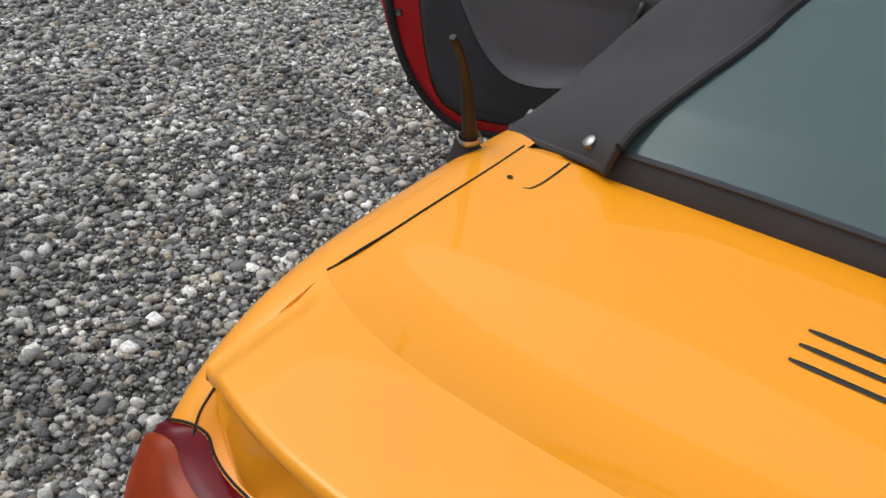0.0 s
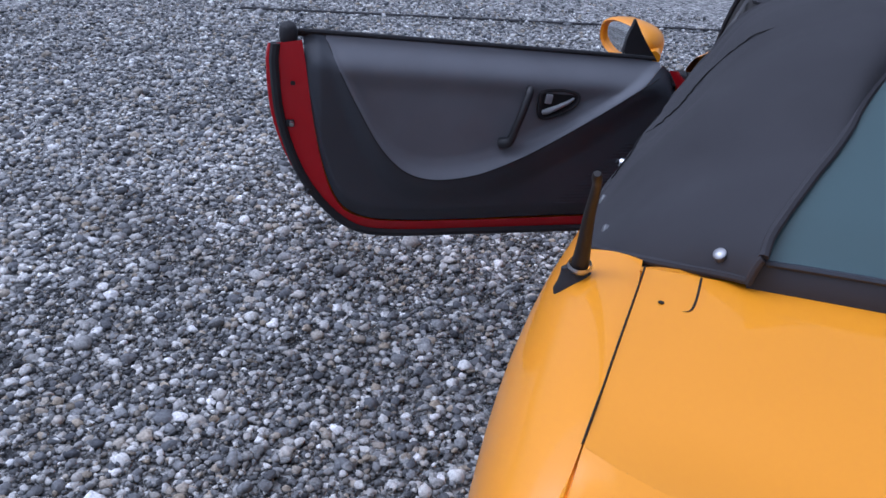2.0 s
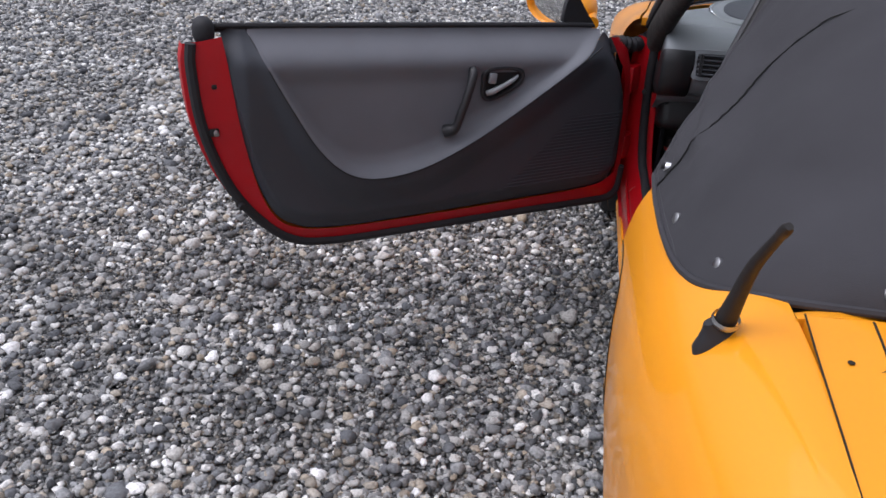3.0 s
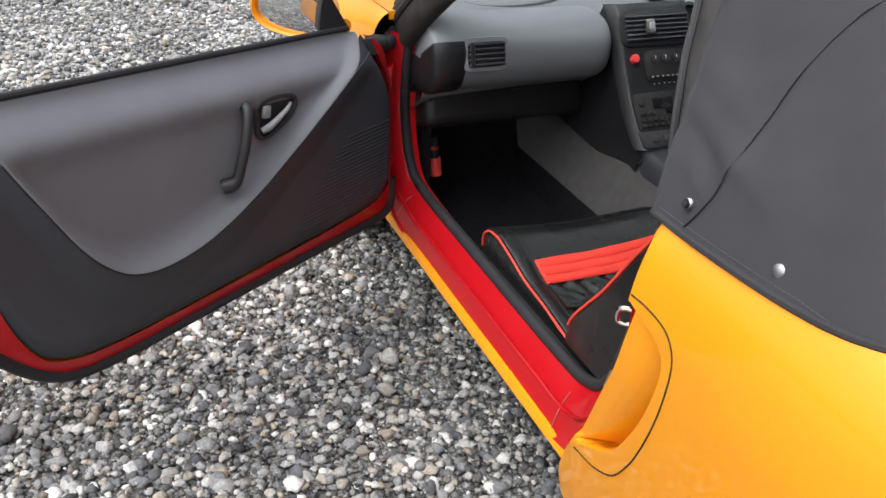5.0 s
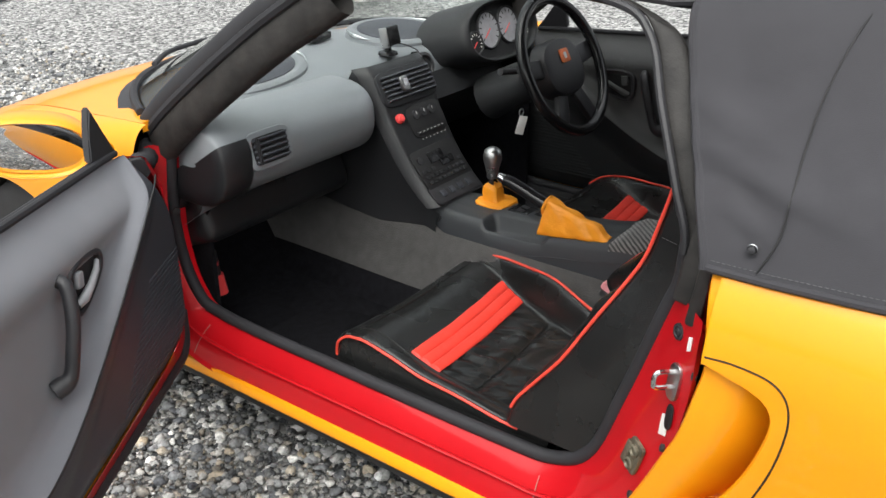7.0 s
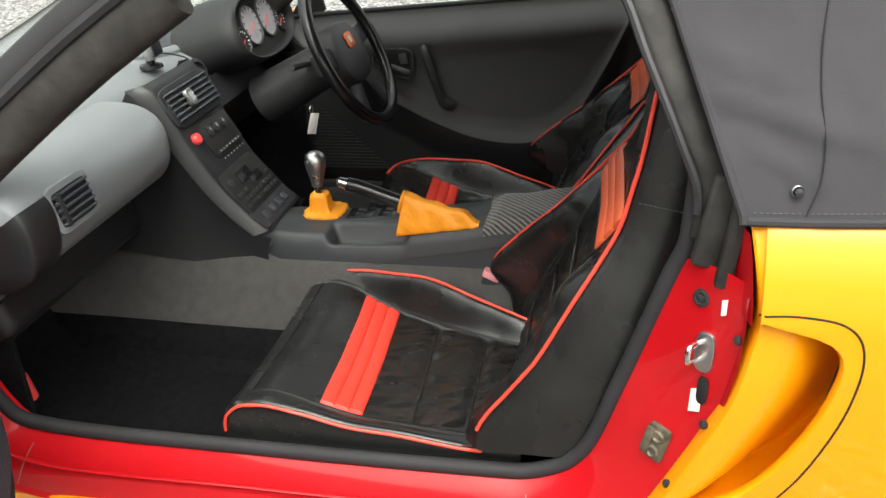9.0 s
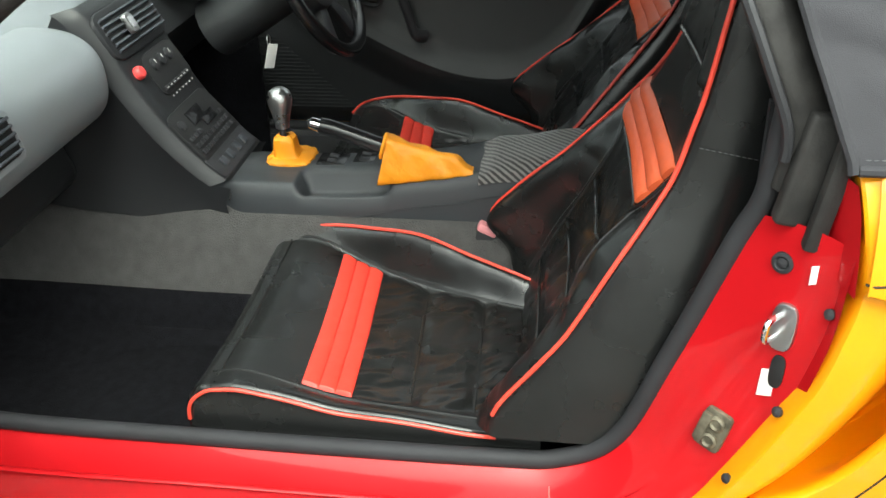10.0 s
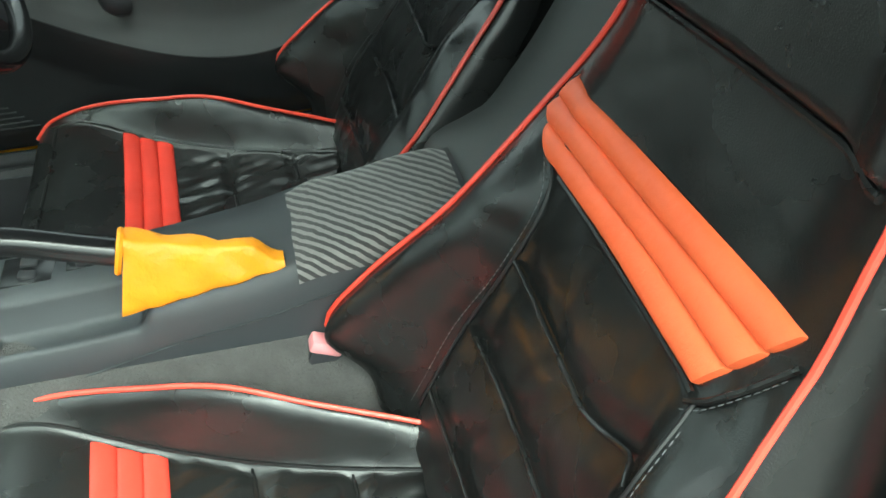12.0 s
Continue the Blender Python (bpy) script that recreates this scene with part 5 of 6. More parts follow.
# handbrake
brake = part("handbrake", tube(spline([(-0.061, 1.87, 0.541), (-0.062, 1.90, 0.552), (-0.064, 1.95, 0.571), (-0.065, 1.976, 0.578)], 16), [0.0145] * 17, 12), GLOSS_BLACK, car, "black handbrake lever with a chrome button")
part("brake_button", tube([(-0.065, 1.970, 0.576), (-0.066, 1.992, 0.583), (-0.066, 1.997, 0.585)], [0.0115, 0.010, 0.004], 12), CHROME, brake)
rows = []
for k in range(27):
    t = k / 26
    y = 1.882 - 0.166 * t
    bot = con_z(y) - 0.004
    top = 0.560 - 0.044 * t ** 0.9
    top += (bot + 0.008 - top) * ease((t - 0.80) / 0.20)
    ring = []
    for q in range(36):
        c, sn = math.cos(2 * math.pi * q / 36), math.sin(2 * math.pi * q / 36)
        h = 0.5 + 0.5 * math.copysign(abs(sn) ** 0.6, sn)  # 0 at the console, 1 along the ridge
        half = (0.027 - 0.012 * h) * (1 - 0.60 * t)
        x, z = -0.058 + half * math.copysign(abs(c) ** 0.5, c), bot + (top - bot) * h
        pull = 0.007 * abs(noise.noise(Vector((x * 12, (y - 0.9 * z) * 30, z * 9)))) + 0.0012 * noise.noise(Vector((x * 60, y * 50 + z * 40, 3)))
        ring.append((x + pull * math.copysign(1, c), y - 0.022 * (1 - t) * h, z + (pull - 0.002) * max(0.0, sn)))
    rows.append(ring)
bm = grid(rows, close_v=True)
bm.verts.ensure_lookup_table()
bm.faces.new(bm.verts[:36])
bm.faces.new(bm.verts[-36:])
part("brake_boot", bm, BOOT, brake, "bright orange leather handbrake gaiter")
part("gaiter_cuff", tube([(-0.060 + 0.0185 * math.cos(a), 1.869 - 0.006 * math.sin(a), 0.541 + 0.0205 * math.sin(a)) for a in np.linspace(0, 2 * math.pi, 24)[:-1]], 0.0036, 6, True), BOOT, brake)

# armrest under a zebra-patterned cover
rows = []
for y in np.linspace(1.522, 1.705, 22):
    z = con_z(y)
    e = ease((1.705 - y) / 0.03) * ease((y - 1.512) / 0.03)
    row = []
    for a in np.linspace(0, math.pi, 22):
        c, sn = math.cos(a), math.sin(a)
        row.append((-0.0125 + 0.0745 * math.copysign(abs(c) ** 0.45, c), y, z - 0.020 + (0.023 + 0.010 * e) * abs(sn) ** 0.45 + 0.0025 * math.sin(40 * y + 3 * a)))
    rows.append(row)
bm = grid(rows)
bm.verts.ensure_lookup_table()
bm.faces.new(bm.verts[-22:])
bm.faces.new(bm.verts[:22])
part("armrest", bm, ZEBRA, car, "armrest in grey zebra-striped cloth")

rows = [[(x, y - 0.25 * (x - 0.01) ** 2, z) for y, z in spline([(1.545, 0.47), (1.525, 0.515), (1.44, 0.56), (1.36, 0.68), (1.30, 0.80), (1.26, 0.92)], 20)] for x in np.linspace(-0.125, 0.130, 12)]
part("rear_tunnel_cover", thick(grid(rows), 0.008), GREY_VINYL, car, "grey vinyl cover rising between the seats", angle=60)

# ---------------------------------------------------------------- dashboard
dash = part("dashboard", bmesh.new(), DASH, car, "charcoal plastic dashboard")


def fill(ob, bm, material, angle=40):
    me = finish(bm, ob.name, material, angle)
    ob.data = me


DASH_SEC = [(2.50, 0.52), (2.44, 0.56), (2.40, 0.60), (2.41, 0.70), (2.42, 0.735), (2.44, 0.755), (2.50, 0.772), (2.62, 0.782), (2.76, 0.785), (2.90, 0.770)]
rows = []
for x in np.linspace(-0.565, 0.565, 40):
    f = (0.015 + 0.30 * (1 - (x / 0.585) ** 2)) / 0.40
    rows.append([(x, min(y, 2.50 + (y - 2.50) * f + 0.0) if y > 2.5 else y, z - 0.02 * (abs(x) / 0.565) ** 3) for y, z in (tuple(p) for p in spline(DASH_SEC, 40))])
fill(dash, grid(rows), DASH, 60)

# rounded pod in front of the passenger
rows = []
for x in list(np.linspace(-0.567, -0.542, 7)) + list(np.linspace(-0.53, -0.13, 24)) + list(np.linspace(-0.115, -0.085, 7)):
    e = 1.0
    if x < -0.54:
        e = 0.90 + 0.10 * math.sqrt(max(0, 1 - ((-0.54 - x) / 0.0275) ** 2))
    if x > -0.13:
        e = 0.62 + 0.38 * math.sqrt(max(0, 1 - ((x + 0.13) / 0.0455) ** 2))
    cy, cz = 2.425, 0.672
    row = []
    for a in np.linspace(math.radians(68), math.radians(285), 36):
        c, sn = math.cos(a), math.sin(a)
        row.append((x, cy + 0.112 * e * math.copysign(abs(c) ** 0.8, c), cz + 0.086 * e * math.copysign(abs(sn) ** 0.8, sn)))
    rows.append(row)
bm = grid(rows)
n = 36
for ring in (bm.verts[:n], bm.verts[-n:]):
    bm.verts.ensure_lookup_table()
bm.verts.ensure_lookup_table()
bm.faces.new([bm.verts[i] for i in range(n)])
bm.faces.new([bm.verts[len(bm.verts) - 1 - i] for i in range(n)])
pod = part("passenger_pod", bm, DASH, dash, "smooth rounded dash pod", angle=50)
rows = []
for x, d in ((-0.574, -0.080), (-0.574, -0.03), (-0.573, 0.000), (-0.566, 0.006), (-0.500, 0.005), (-0.494, 0.002), (-0.492, -0.006)):
    row = [(x, 2.425 + (0.112 + d) * math.copysign(abs(math.cos(q)) ** 0.8, math.cos(q)), 0.672 + (0.086 + d) * math.copysign(abs(math.sin(q)) ** 0.8, math.sin(q))) for q in np.linspace(math.radians(150), math.radians(283), 32)]
    rows.append(row + [(x, 2.47, 0.565 - d), (x, 2.50, 0.545 - d), (x, 2.54, 0.53 - d)])
part("dash_end_panel", grid(rows), STACK_BLACK, dash, "black end panel of the dashboard", angle=60)
part("glove_shelf", rbox((0.46, 0.16, 0.15), (-0.32, 2.505, 0.525), 0.03, (-20, 0, 0), segs=3), STACK_BLACK, dash)
part("shelf_latch", rbox((0.05, 0.008, 0.012), (-0.30, 2.405, 0.566), 0.003), RUBBER, dash)


def vent(parent, centre, normal, w, h, slats, upright=0, frame_mat=None, rise=0.0):
    m = facing(centre, normal)
    v = part("air_vent", plate(oval(w / 2 + 0.011, h / 2 + 0.011, 28, 6), m @ Matrix.Translation((0, 0, -0.006 - rise)), 0.010, 0.003), frame_mat or DASH, parent, "slatted air vent")
    part("vent_throat", plate(oval(w / 2, h / 2, 24, 9), m @ Matrix.Translation((0, 0, 0.003)), 0.002, 0), DARK, v)
    for k in range(slats):
        yy = h * ((k + 0.5) / slats - 0.5)
        b = rbox((w * 0.98, 0.0045, 0.010), (0, yy, 0.006), 0.0012, (-25, 0, 0))
        bmesh.ops.transform(b, matrix=m, verts=b.verts)
        part("vent_slat", b, PANEL, v)
    for k in range(upright):
        b = rbox((0.004, h * 0.96, 0.008), (w * (-0.42 + 0.06 * k), 0, 0.009), 0.001)
        bmesh.ops.transform(b, matrix=m, verts=b.verts)
        part("vent_fin", b, BLACK_TRIM, v)
    return v


vent(pod, (-0.440, 2.318, 0.690), (0.0, -0.95, 0.22), 0.095, 0.058, 5, 2)

# speaker pods on the dash top, with a chrome crescent
for s in (-1, 1):
    m = pose(s * 0.275, 2.56, 0.778, 9, s * 3, 0)
    rows = [[m @ Vector((x * t, y * t, z)) for x, y in oval(0.165, 0.105, 48, 2.2)] for t, z in ((1.02, -0.02), (1.0, 0.004), (0.94, 0.010), (0.84, 0.011), (0.80, 0.008))]
    sp = part("speaker_pod", grid(rows, close_v=True), DASH, dash, "oval dash speaker with a chrome crescent")
    part("speaker_grille", plate(oval(0.132, 0.084, 40, 2.2), m @ Matrix.Translation((0, 0, 0.008)), 0.003, 0.001), PANEL, sp)
    for a0, a1 in ((-0.55, 0.75), (2.5, 3.5)):
        part("chrome_crescent", tube([m @ Vector((0.166 * math.cos(a), 0.106 * math.sin(a), 0.008)) for a in np.linspace(a0, a1, 20)], [0.0008 + 0.0045 * math.sin(math.pi * k / 19) for k in range(20)], 8), CHROME, sp)

# centre stack leaning down to the console
STACK = [(2.372, 0.775), (2.350, 0.757), (2.318, 0.700), (2.292, 0.645), (2.238, 0.560), (2.185, 0.500), (2.150, 0.470)]
sp = spline(STACK, 30)
rows = []
for y, z in sp:
    t = (0.775 - z) / 0.32
    xl, xr = -0.075 + 0.004 * t, 0.135 - 0.022 * t
    back = 0.14 + 0.05 * t
    rows.append([(xl - 0.010, y + 0.035, z - 0.008), (xl, y + 0.006, z), (xl + 0.008, y, z)] + [(xl + 0.008 + (xr - xl - 0.016) * k / 8, y, z) for k in range(1, 8)]
                + [(xr - 0.008, y, z), (xr, y + 0.006, z), (xr + 0.010, y + 0.035, z - 0.008)])
stack = part("centre_panel", grid(rows), STACK_BLACK, dash, "sloping centre stack with heater and radio", angle=60)
for s in (-1, 1):
    rows = []
    for k, (y, z) in enumerate(sp):
        t = (0.775 - z) / 0.32
        e = (-0.083 + 0.004 * t if s < 0 else 0.143 - 0.022 * t, y + 0.030, z - 0.006)
        q = k / (len(sp) - 1)
        low = ((XL - 0.004 - 0.045 * (1 - q)) if s < 0 else (XR + 0.004 + 0.03 * (1 - q)), 2.185 + 0.37 * (1 - q), 0.397 + 0.06 * (1 - q) ** 1.6)
        c = (e[0] - s * 0.012 * (1 - q), (e[1] + low[1]) / 2 + 0.02, (e[2] + low[2]) / 2 + 0.01)
        rows.append([tuple((1 - w) ** 2 * e[i] + 2 * w * (1 - w) * c[i] + w * w * low[i] for i in range(3)) for w in np.linspace(0, 1, 12)])
    rows.append([(p[0] + s * 0.004, p[1] - 0.035, p[2] - 0.004 * (k < 6)) for k, p in enumerate(rows[-1])])
    part("panel_cheek", grid(rows), STACK_BLACK, stack, angle=80)


def stack_pose(t, x):
    """A pose on the stack's face, t from 0 (top) to 1 (bottom)."""
    t = 0.090 + 0.905 * t
    k = t * (len(sp) - 1)
    i = min(int(k), len(sp) - 2)
    p = sp[i] + (sp[i + 1] - sp[i]) * (k - i)
    d = sp[i + 1] - sp[i]
    return facing((x, p[0], p[1]), (0, d[1], -d[0]))


def on_stack(name, bm, t, x, material, parent, label=""):
    bmesh.ops.transform(bm, matrix=stack_pose(t, x), verts=bm.verts)
    return part(name, bm, material, parent, label)


m = stack_pose(0.205, 0.030)
cv = vent(stack, m.translation, m.to_3x3() @ Vector((0, 0, 1)), 0.185, 0.068, 6, 0, STACK_BLACK)
part("vent_divider", rbox((0.006, 0.012, 0.066), m.translation, 0.001, (-28, 0, 0)), STACK_BLACK, cv)
on_stack("hazard_knob", lathe([(0.012, 0), (0.012, 0.008), (0.009, 0.012), (0, 0.013)], None, 20), 0.425, -0.042, PINK, stack, "round red hazard switch")
heat = on_stack("heater_panel", plate(oval(0.066, 0.042, 28, 5), Matrix(), 0.004, 0.0015), 0.475, 0.050, DARK, stack, "heater controls")
for x in (-0.03, 0.0, 0.032):
    on_stack("heater_dial", lathe([(0.012, 0), (0.011, 0.008), (0, 0.010)], None, 16), 0.435, 0.045 + x, BLACK_TRIM, heat)
for k in range(7):
    on_stack("heater_key", rbox((0.010, 0.007, 0.005), (0, 0, 0.005), 0.001), 0.525, 0.0 + 0.015 * k, BLACK_TRIM, heat)
for k in range(7):
    on_stack("key_legend", rbox((0.006, 0.0016, 0.001), (0, 0, 0.0082), 0), 0.525, 0.0 + 0.015 * k, LEGEND, heat)
    on_stack("key_legend", rbox((0.003, 0.003, 0.001), (0, 0, 0.0042), 0), 0.555, 0.003 + 0.015 * k, LEGEND, heat)
for x in (-0.03, 0.0, 0.032):
    on_stack("dial_mark", rbox((0.002, 0.008, 0.001), (0, 0.004, 0.0098), 0), 0.435, 0.045 + x, LEGEND, heat)
radio = on_stack("radio", plate(oval(0.088, 0.056, 28, 9), Matrix(), 0.005, 0.0015), 0.70, 0.020, DARK, stack, "dark car radio with many keys")
on_stack("radio_slot", rbox((0.055, 0.028, 0.004), (0, 0, 0.0055), 0.001), 0.645, 0.015, GLOSS_BLACK, radio)
on_stack("radio_display", rbox((0.05, 0.02, 0.004), (0, 0, 0.0055), 0.001), 0.685, 0.045, GLOSS_BLACK, radio)
on_stack("radio_knob", lathe([(0.010, 0), (0.009, 0.008), (0, 0.009)], None, 16), 0.64, -0.045, BLACK_TRIM, radio)
for r in range(3):
    for k in range(9):
        if r == 0 and 2 < k < 8:
            continue
        on_stack("radio_key", rbox((0.012, 0.008, 0.004), (0, 0, 0.006), 0.001), 0.70 + 0.035 * r, -0.052 + 0.0175 * k, BLACK_TRIM, radio)
lower = on_stack("lower_panel", plate(oval(0.088, 0.026, 28, 9), Matrix(), 0.004, 0.0015), 0.87, 0.015, BLACK_TRIM, stack)
for k in range(4):
    on_stack("toggle", rbox((0.018, 0.018, 0.006), (0, 0, 0.005), 0.002), 0.88, -0.035 + 0.034 * k, PANEL, lower)

# instrument binnacle
bn = facing((0.440, 2.375, 0.772), (0, -0.955, 0.296))
rows = []
for t, d in ((1.0, -0.10), (1.0, 0.02), (0.985, 0.045), (0.95, 0.060), (0.90, 0.066), (0.86, 0.064), (0.82, 0.052), (0.80, 0.040)):
    rows.append([bn @ Vector((x * t, y * (t if y > 0 else t), d)) for x, y in oval(0.186, 0.088, 60, 2.4)])
binnacle = part("instrument_binnacle", grid(rows, close_v=True), SHADED_TRIM, dash, "black hooded instrument binnacle", angle=60)
part("binnacle_face", plate(oval(0.152, 0.073, 48, 2.4), bn @ Matrix.Translation((0, 0, 0.036)), 0.004, 0), DARK, binnacle)
for x, r, z, needle in ((-0.116, 0.027, -0.018, 0), (-0.046, 0.047, 0.006, 1), (0.050, 0.047, 0.006, 1), (0.120, 0.024, -0.018, 0)):
    m = bn @ Matrix.Translation((x, z, 0.040))
    part("gauge_hood", lathe([(r + 0.004, -0.01), (r + 0.005, 0.006), (r + 0.002, 0.009), (r - 0.001, 0.003)], m, 32), BLACK_TRIM, binnacle)
    g = part("gauge", lathe([(r, 0.004), (0, 0.0045)], m, 32), GAUGE if needle else DARK, binnacle)
    for a in np.linspace(-2.2, 2.2, 11):
        b = rbox((0.0025, r * 0.2, 0.001), (0, 0, 0), 0)
        bmesh.ops.transform(b, matrix=m @ pose(0, 0, 0, 0, 0, math.degrees(a)) @ Matrix.Translation((0, r * 0.82, 0.006)), verts=b.verts)
        part("gauge_mark", b, DARK if needle else WHITE, g)
    b = rbox((0.003, r * 0.8, 0.001), (0, r * 0.3, 0.008), 0)
    bmesh.ops.transform(b, matrix=m @ pose(0, 0, 0, 0, 0, 125), verts=b.verts)
    part("gauge_needle", b, PINK, g)
part("lower_dash", thick(grid([[(x, y, z) for y, z in ((2.40, 0.70), (2.37, 0.64), (2.40, 0.56), (2.50, 0.50), (2.62, 0.46))] for x in np.linspace(0.14, 0.56, 12)]), 0.01), SHADED_TRIM, dash)
part("round_side_vent", lathe([(0.034, -0.01), (0.036, 0.006), (0.028, 0.010), (0.024, 0.002), (0, 0.001)], facing((0.150, 2.372, 0.735), (-0.15, -1, 0.2)), 28), BLACK_TRIM, dash)

# steering wheel
WC = Vector((0.372, 2.085, 0.735))
wm = facing(WC, (0, -0.90, 0.44))
steer = part("steering_wheel", tube([wm @ Vector((0.175 * math.cos(a), 0.175 * math.sin(a), 0)) for a in np.linspace(0, 2 * math.pi, 57)[:-1]], 0.0145, 12, True), GLOSS_BLACK, car, "black leather steering wheel with an orange badge")
hub = bmesh.new()
plate(oval(0.092, 0.076, 36, 2.6, (0, -0.004)), wm @ Matrix.Translation((0, 0, -0.040)), 0.048, 0.022, hub)
part("airbag_hub", hub, BLACK_TRIM, steer)
for a, w in ((0.10, 0.05), (math.pi - 0.10, 0.05), (-1.10, 0.045), (-2.04, 0.045)):
    b = rbox((0.12, w, 0.02), (0.115, 0, -0.018), 0.008, segs=2)
    bmesh.ops.transform(b, matrix=wm @ pose(0, 0, 0, 0, 0, math.degrees(a)), verts=b.verts)
    part("spoke", b, BLACK_TRIM, steer)
part("badge_plate", plate(oval(0.021, 0.018, 20, 6), wm @ Matrix.Translation((0.0, 0.022, 0.0095)), 0.003, 0.001), BADGE, steer, "square orange badge")
part("badge_mark", plate(oval(0.006, 0.008, 16, 4), wm @ Matrix.Translation((0.0, 0.022, 0.0125)), 0.001, 0), WHITE, steer)
part("steering_column", tube([wm @ Vector((0, 0, -0.03)), wm @ Vector((0, -0.01, -0.26))], [0.05, 0.062], 16), SHADED_TRIM, steer)
for s in (-1, 1):
    part("column_stalk", tube([wm @ Vector((s * 0.04, 0.02, -0.09)), wm @ Vector((s * 0.17, 0.04, -0.075))], [0.007, 0.009], 8), BLACK_TRIM, steer)
part("pedal", rbox((0.05, 0.012, 0.06), (0.30, 2.60, 0.34), 0.004, (-30, 0, 0)), RUBBER, car)
part("pedal", rbox((0.05, 0.012, 0.06), (0.40, 2.60, 0.34), 0.004, (-30, 0, 0)), RUBBER, car)
part("pedal", rbox((0.04, 0.012, 0.09), (0.49, 2.62, 0.32), 0.004, (-30, 0, 0)), RUBBER, car)


# ---------------------------------------------------------------- seats
CUSH_Z = [(1.58, 0.335), (1.70, 0.338), (1.85, 0.347), (1.93, 0.366), (2.0, 0.378), (2.04, 0.372), (2.065, 0.350), (2.072, 0.31), (2.06, 0.26)]
BACK = [(0.34, 1.625), (0.40, 1.600), (0.50, 1.550), (0.60, 1.502), (0.655, 1.472), (0.72, 1.438), (0.80, 1.405), (0.90, 1.378), (0.98, 1.362), (1.015, 1.345)]


def build_seat(right):
    """The left seat; the right one stands beside it on the far side of the tunnel, its back a little more reclined."""
    shift = 0.635 if right else 0.0
    mir = lambda p: (p[0] + shift, p[1], p[2])
    seed = 1 if right else -1
    XO = -0.500 if right else -0.532     # outer edge
    inner = lambda y: curve1([(1.58, -0.195), (1.63, -0.182), (1.71, -0.158), (1.80, -0.128), (1.90, -0.102), (1.98, -0.088), (2.07, -0.084)], y)
    pad_edge = lambda y: curve1([(1.58, 0.785), (1.77, 0.777), (1.87, 0.825), (1.99, 0.890), (2.045, 0.905)], y)  # where the inner side pad begins

    def across(a, y):
        xi = inner(y)
        return (XO + xi) / 2 + (xi - XO) / 2 * a

    def cush(a, y, z0):
        """a -1 (outer) to 1 (inner): raised bolsters with a dished middle."""
        side_h = 0.004 - 0.012 * ease((1.8 - y) / 0.15) if a < 0 else curve1([(1.58, 0.355), (1.63, 0.369), (1.71, 0.387), (1.80, 0.406), (1.88, 0.403), (1.96, 0.398), (2.02, 0.386), (2.05, 0.372)], y) - z0
        b = ease((abs(a) - 0.72) / 0.22) if a < 0 else ease((a - pad_edge(y) + 0.035) / (1.0 - pad_edge(y)))
        return z0 + side_h * b - 0.010 * (1 - b) * ease((2.0 - y) / 0.1) - 0.004 * math.cos(a * 3)

    seam_y = lambda x: ((x + 0.33) * 0.055 + 1.775, (x + 0.33) * 0.030 + 1.680)
    ys = list(np.linspace(1.58, 1.98, 110)) + list(np.linspace(1.984, 2.05, 16))
    rows = []
    for y in ys:
        z0 = curve1(CUSH_Z[:6], y)
        row = [mir((XO + 0.006, y, 0.215)), mir((XO - 0.004, y, 0.28)), mir((XO, y, cush(-1, y, z0) - 0.016)), mir((XO + 0.004, y, cush(-1, y, z0) - 0.004))]
        for a in np.linspace(-0.965, 0.965, 84):
            z = cush(a, y, z0)
            x = across(a, y)
            if y < 1.862 and -0.80 < a < pad_edge(y):
                g = min(abs(y - q) for q in seam_y(x))
                fold = 0.0060 * abs(noise.noise(Vector((x * 22 + 17 * y, y * 13 - x * 6, 5 + 2 * seed)))) + 0.004 * noise.noise(Vector((x * 60 + 20 * y, y * 22, 8))) - 0.002
                z += (0.005 * ease(g / 0.020) - 0.0045 + fold * ease(g / 0.014 + 0.1)) * ease((pad_edge(y) - a) / 0.08) * ease((a + 0.80) / 0.08) * ease((1.866 - y) / 0.012)
            elif a > pad_edge(y):
                z += 0.005 * noise.noise(Vector((a * 5, y * 17, 3 + seed))) * ease((0.97 - a) / 0.06) * ease((a - pad_edge(y)) / 0.06)
            row.append(mir((x, y, z)))
        XI = inner(y)
        row += [mir((XI - 0.004, y, cush(1, y, z0) - 0.004)), mir((XI, y, cush(1, y, z0) - 0.016)), mir((XI + 0.004, y, 0.29)), mir((XI - 0.006, y, 0.215))]
        rows.append(row)
    last = rows[-1]
    for dy, drop in ((0.010, 0.006), (0.018, 0.018), (0.022, 0.040), (0.020, 0.08), (0.010, 0.15)):
        rows.append([(p[0], p[1] + dy, max(0.205, p[2] - drop)) for p in last])
    seat = new("car_seat")
    seat.matrix_basis = pose(-0.31 + shift, 1.80, 0.20)
    tagged(seat, "black leather bucket seat with coral stripes and red piping", "car seat", "bucket seats of the car")
    cushion = part("seat_cushion", grid(rows), LEATHER, seat, angle=60)
    top = lambda a, y, up: mir((across(a, y), y, cush(a, y, curve1(CUSH_Z[:6], y)) + up))
    # piping along both edges of the cushion
    out = [mir((XO - 0.002, y, cush(-1, y, curve1(CUSH_Z[:6], y)) - 0.002)) for y in np.linspace(1.64, 2.04, 20)]
    out += [mir(p) for p in ((XO - 0.003, 2.060, 0.362), (XO - 0.002, 2.068, 0.345), (XO, 2.071, 0.325))]
    part("cushion_piping", tube(spline(out, 60), 0.0029, 7), PIPING, cushion, "red piping")
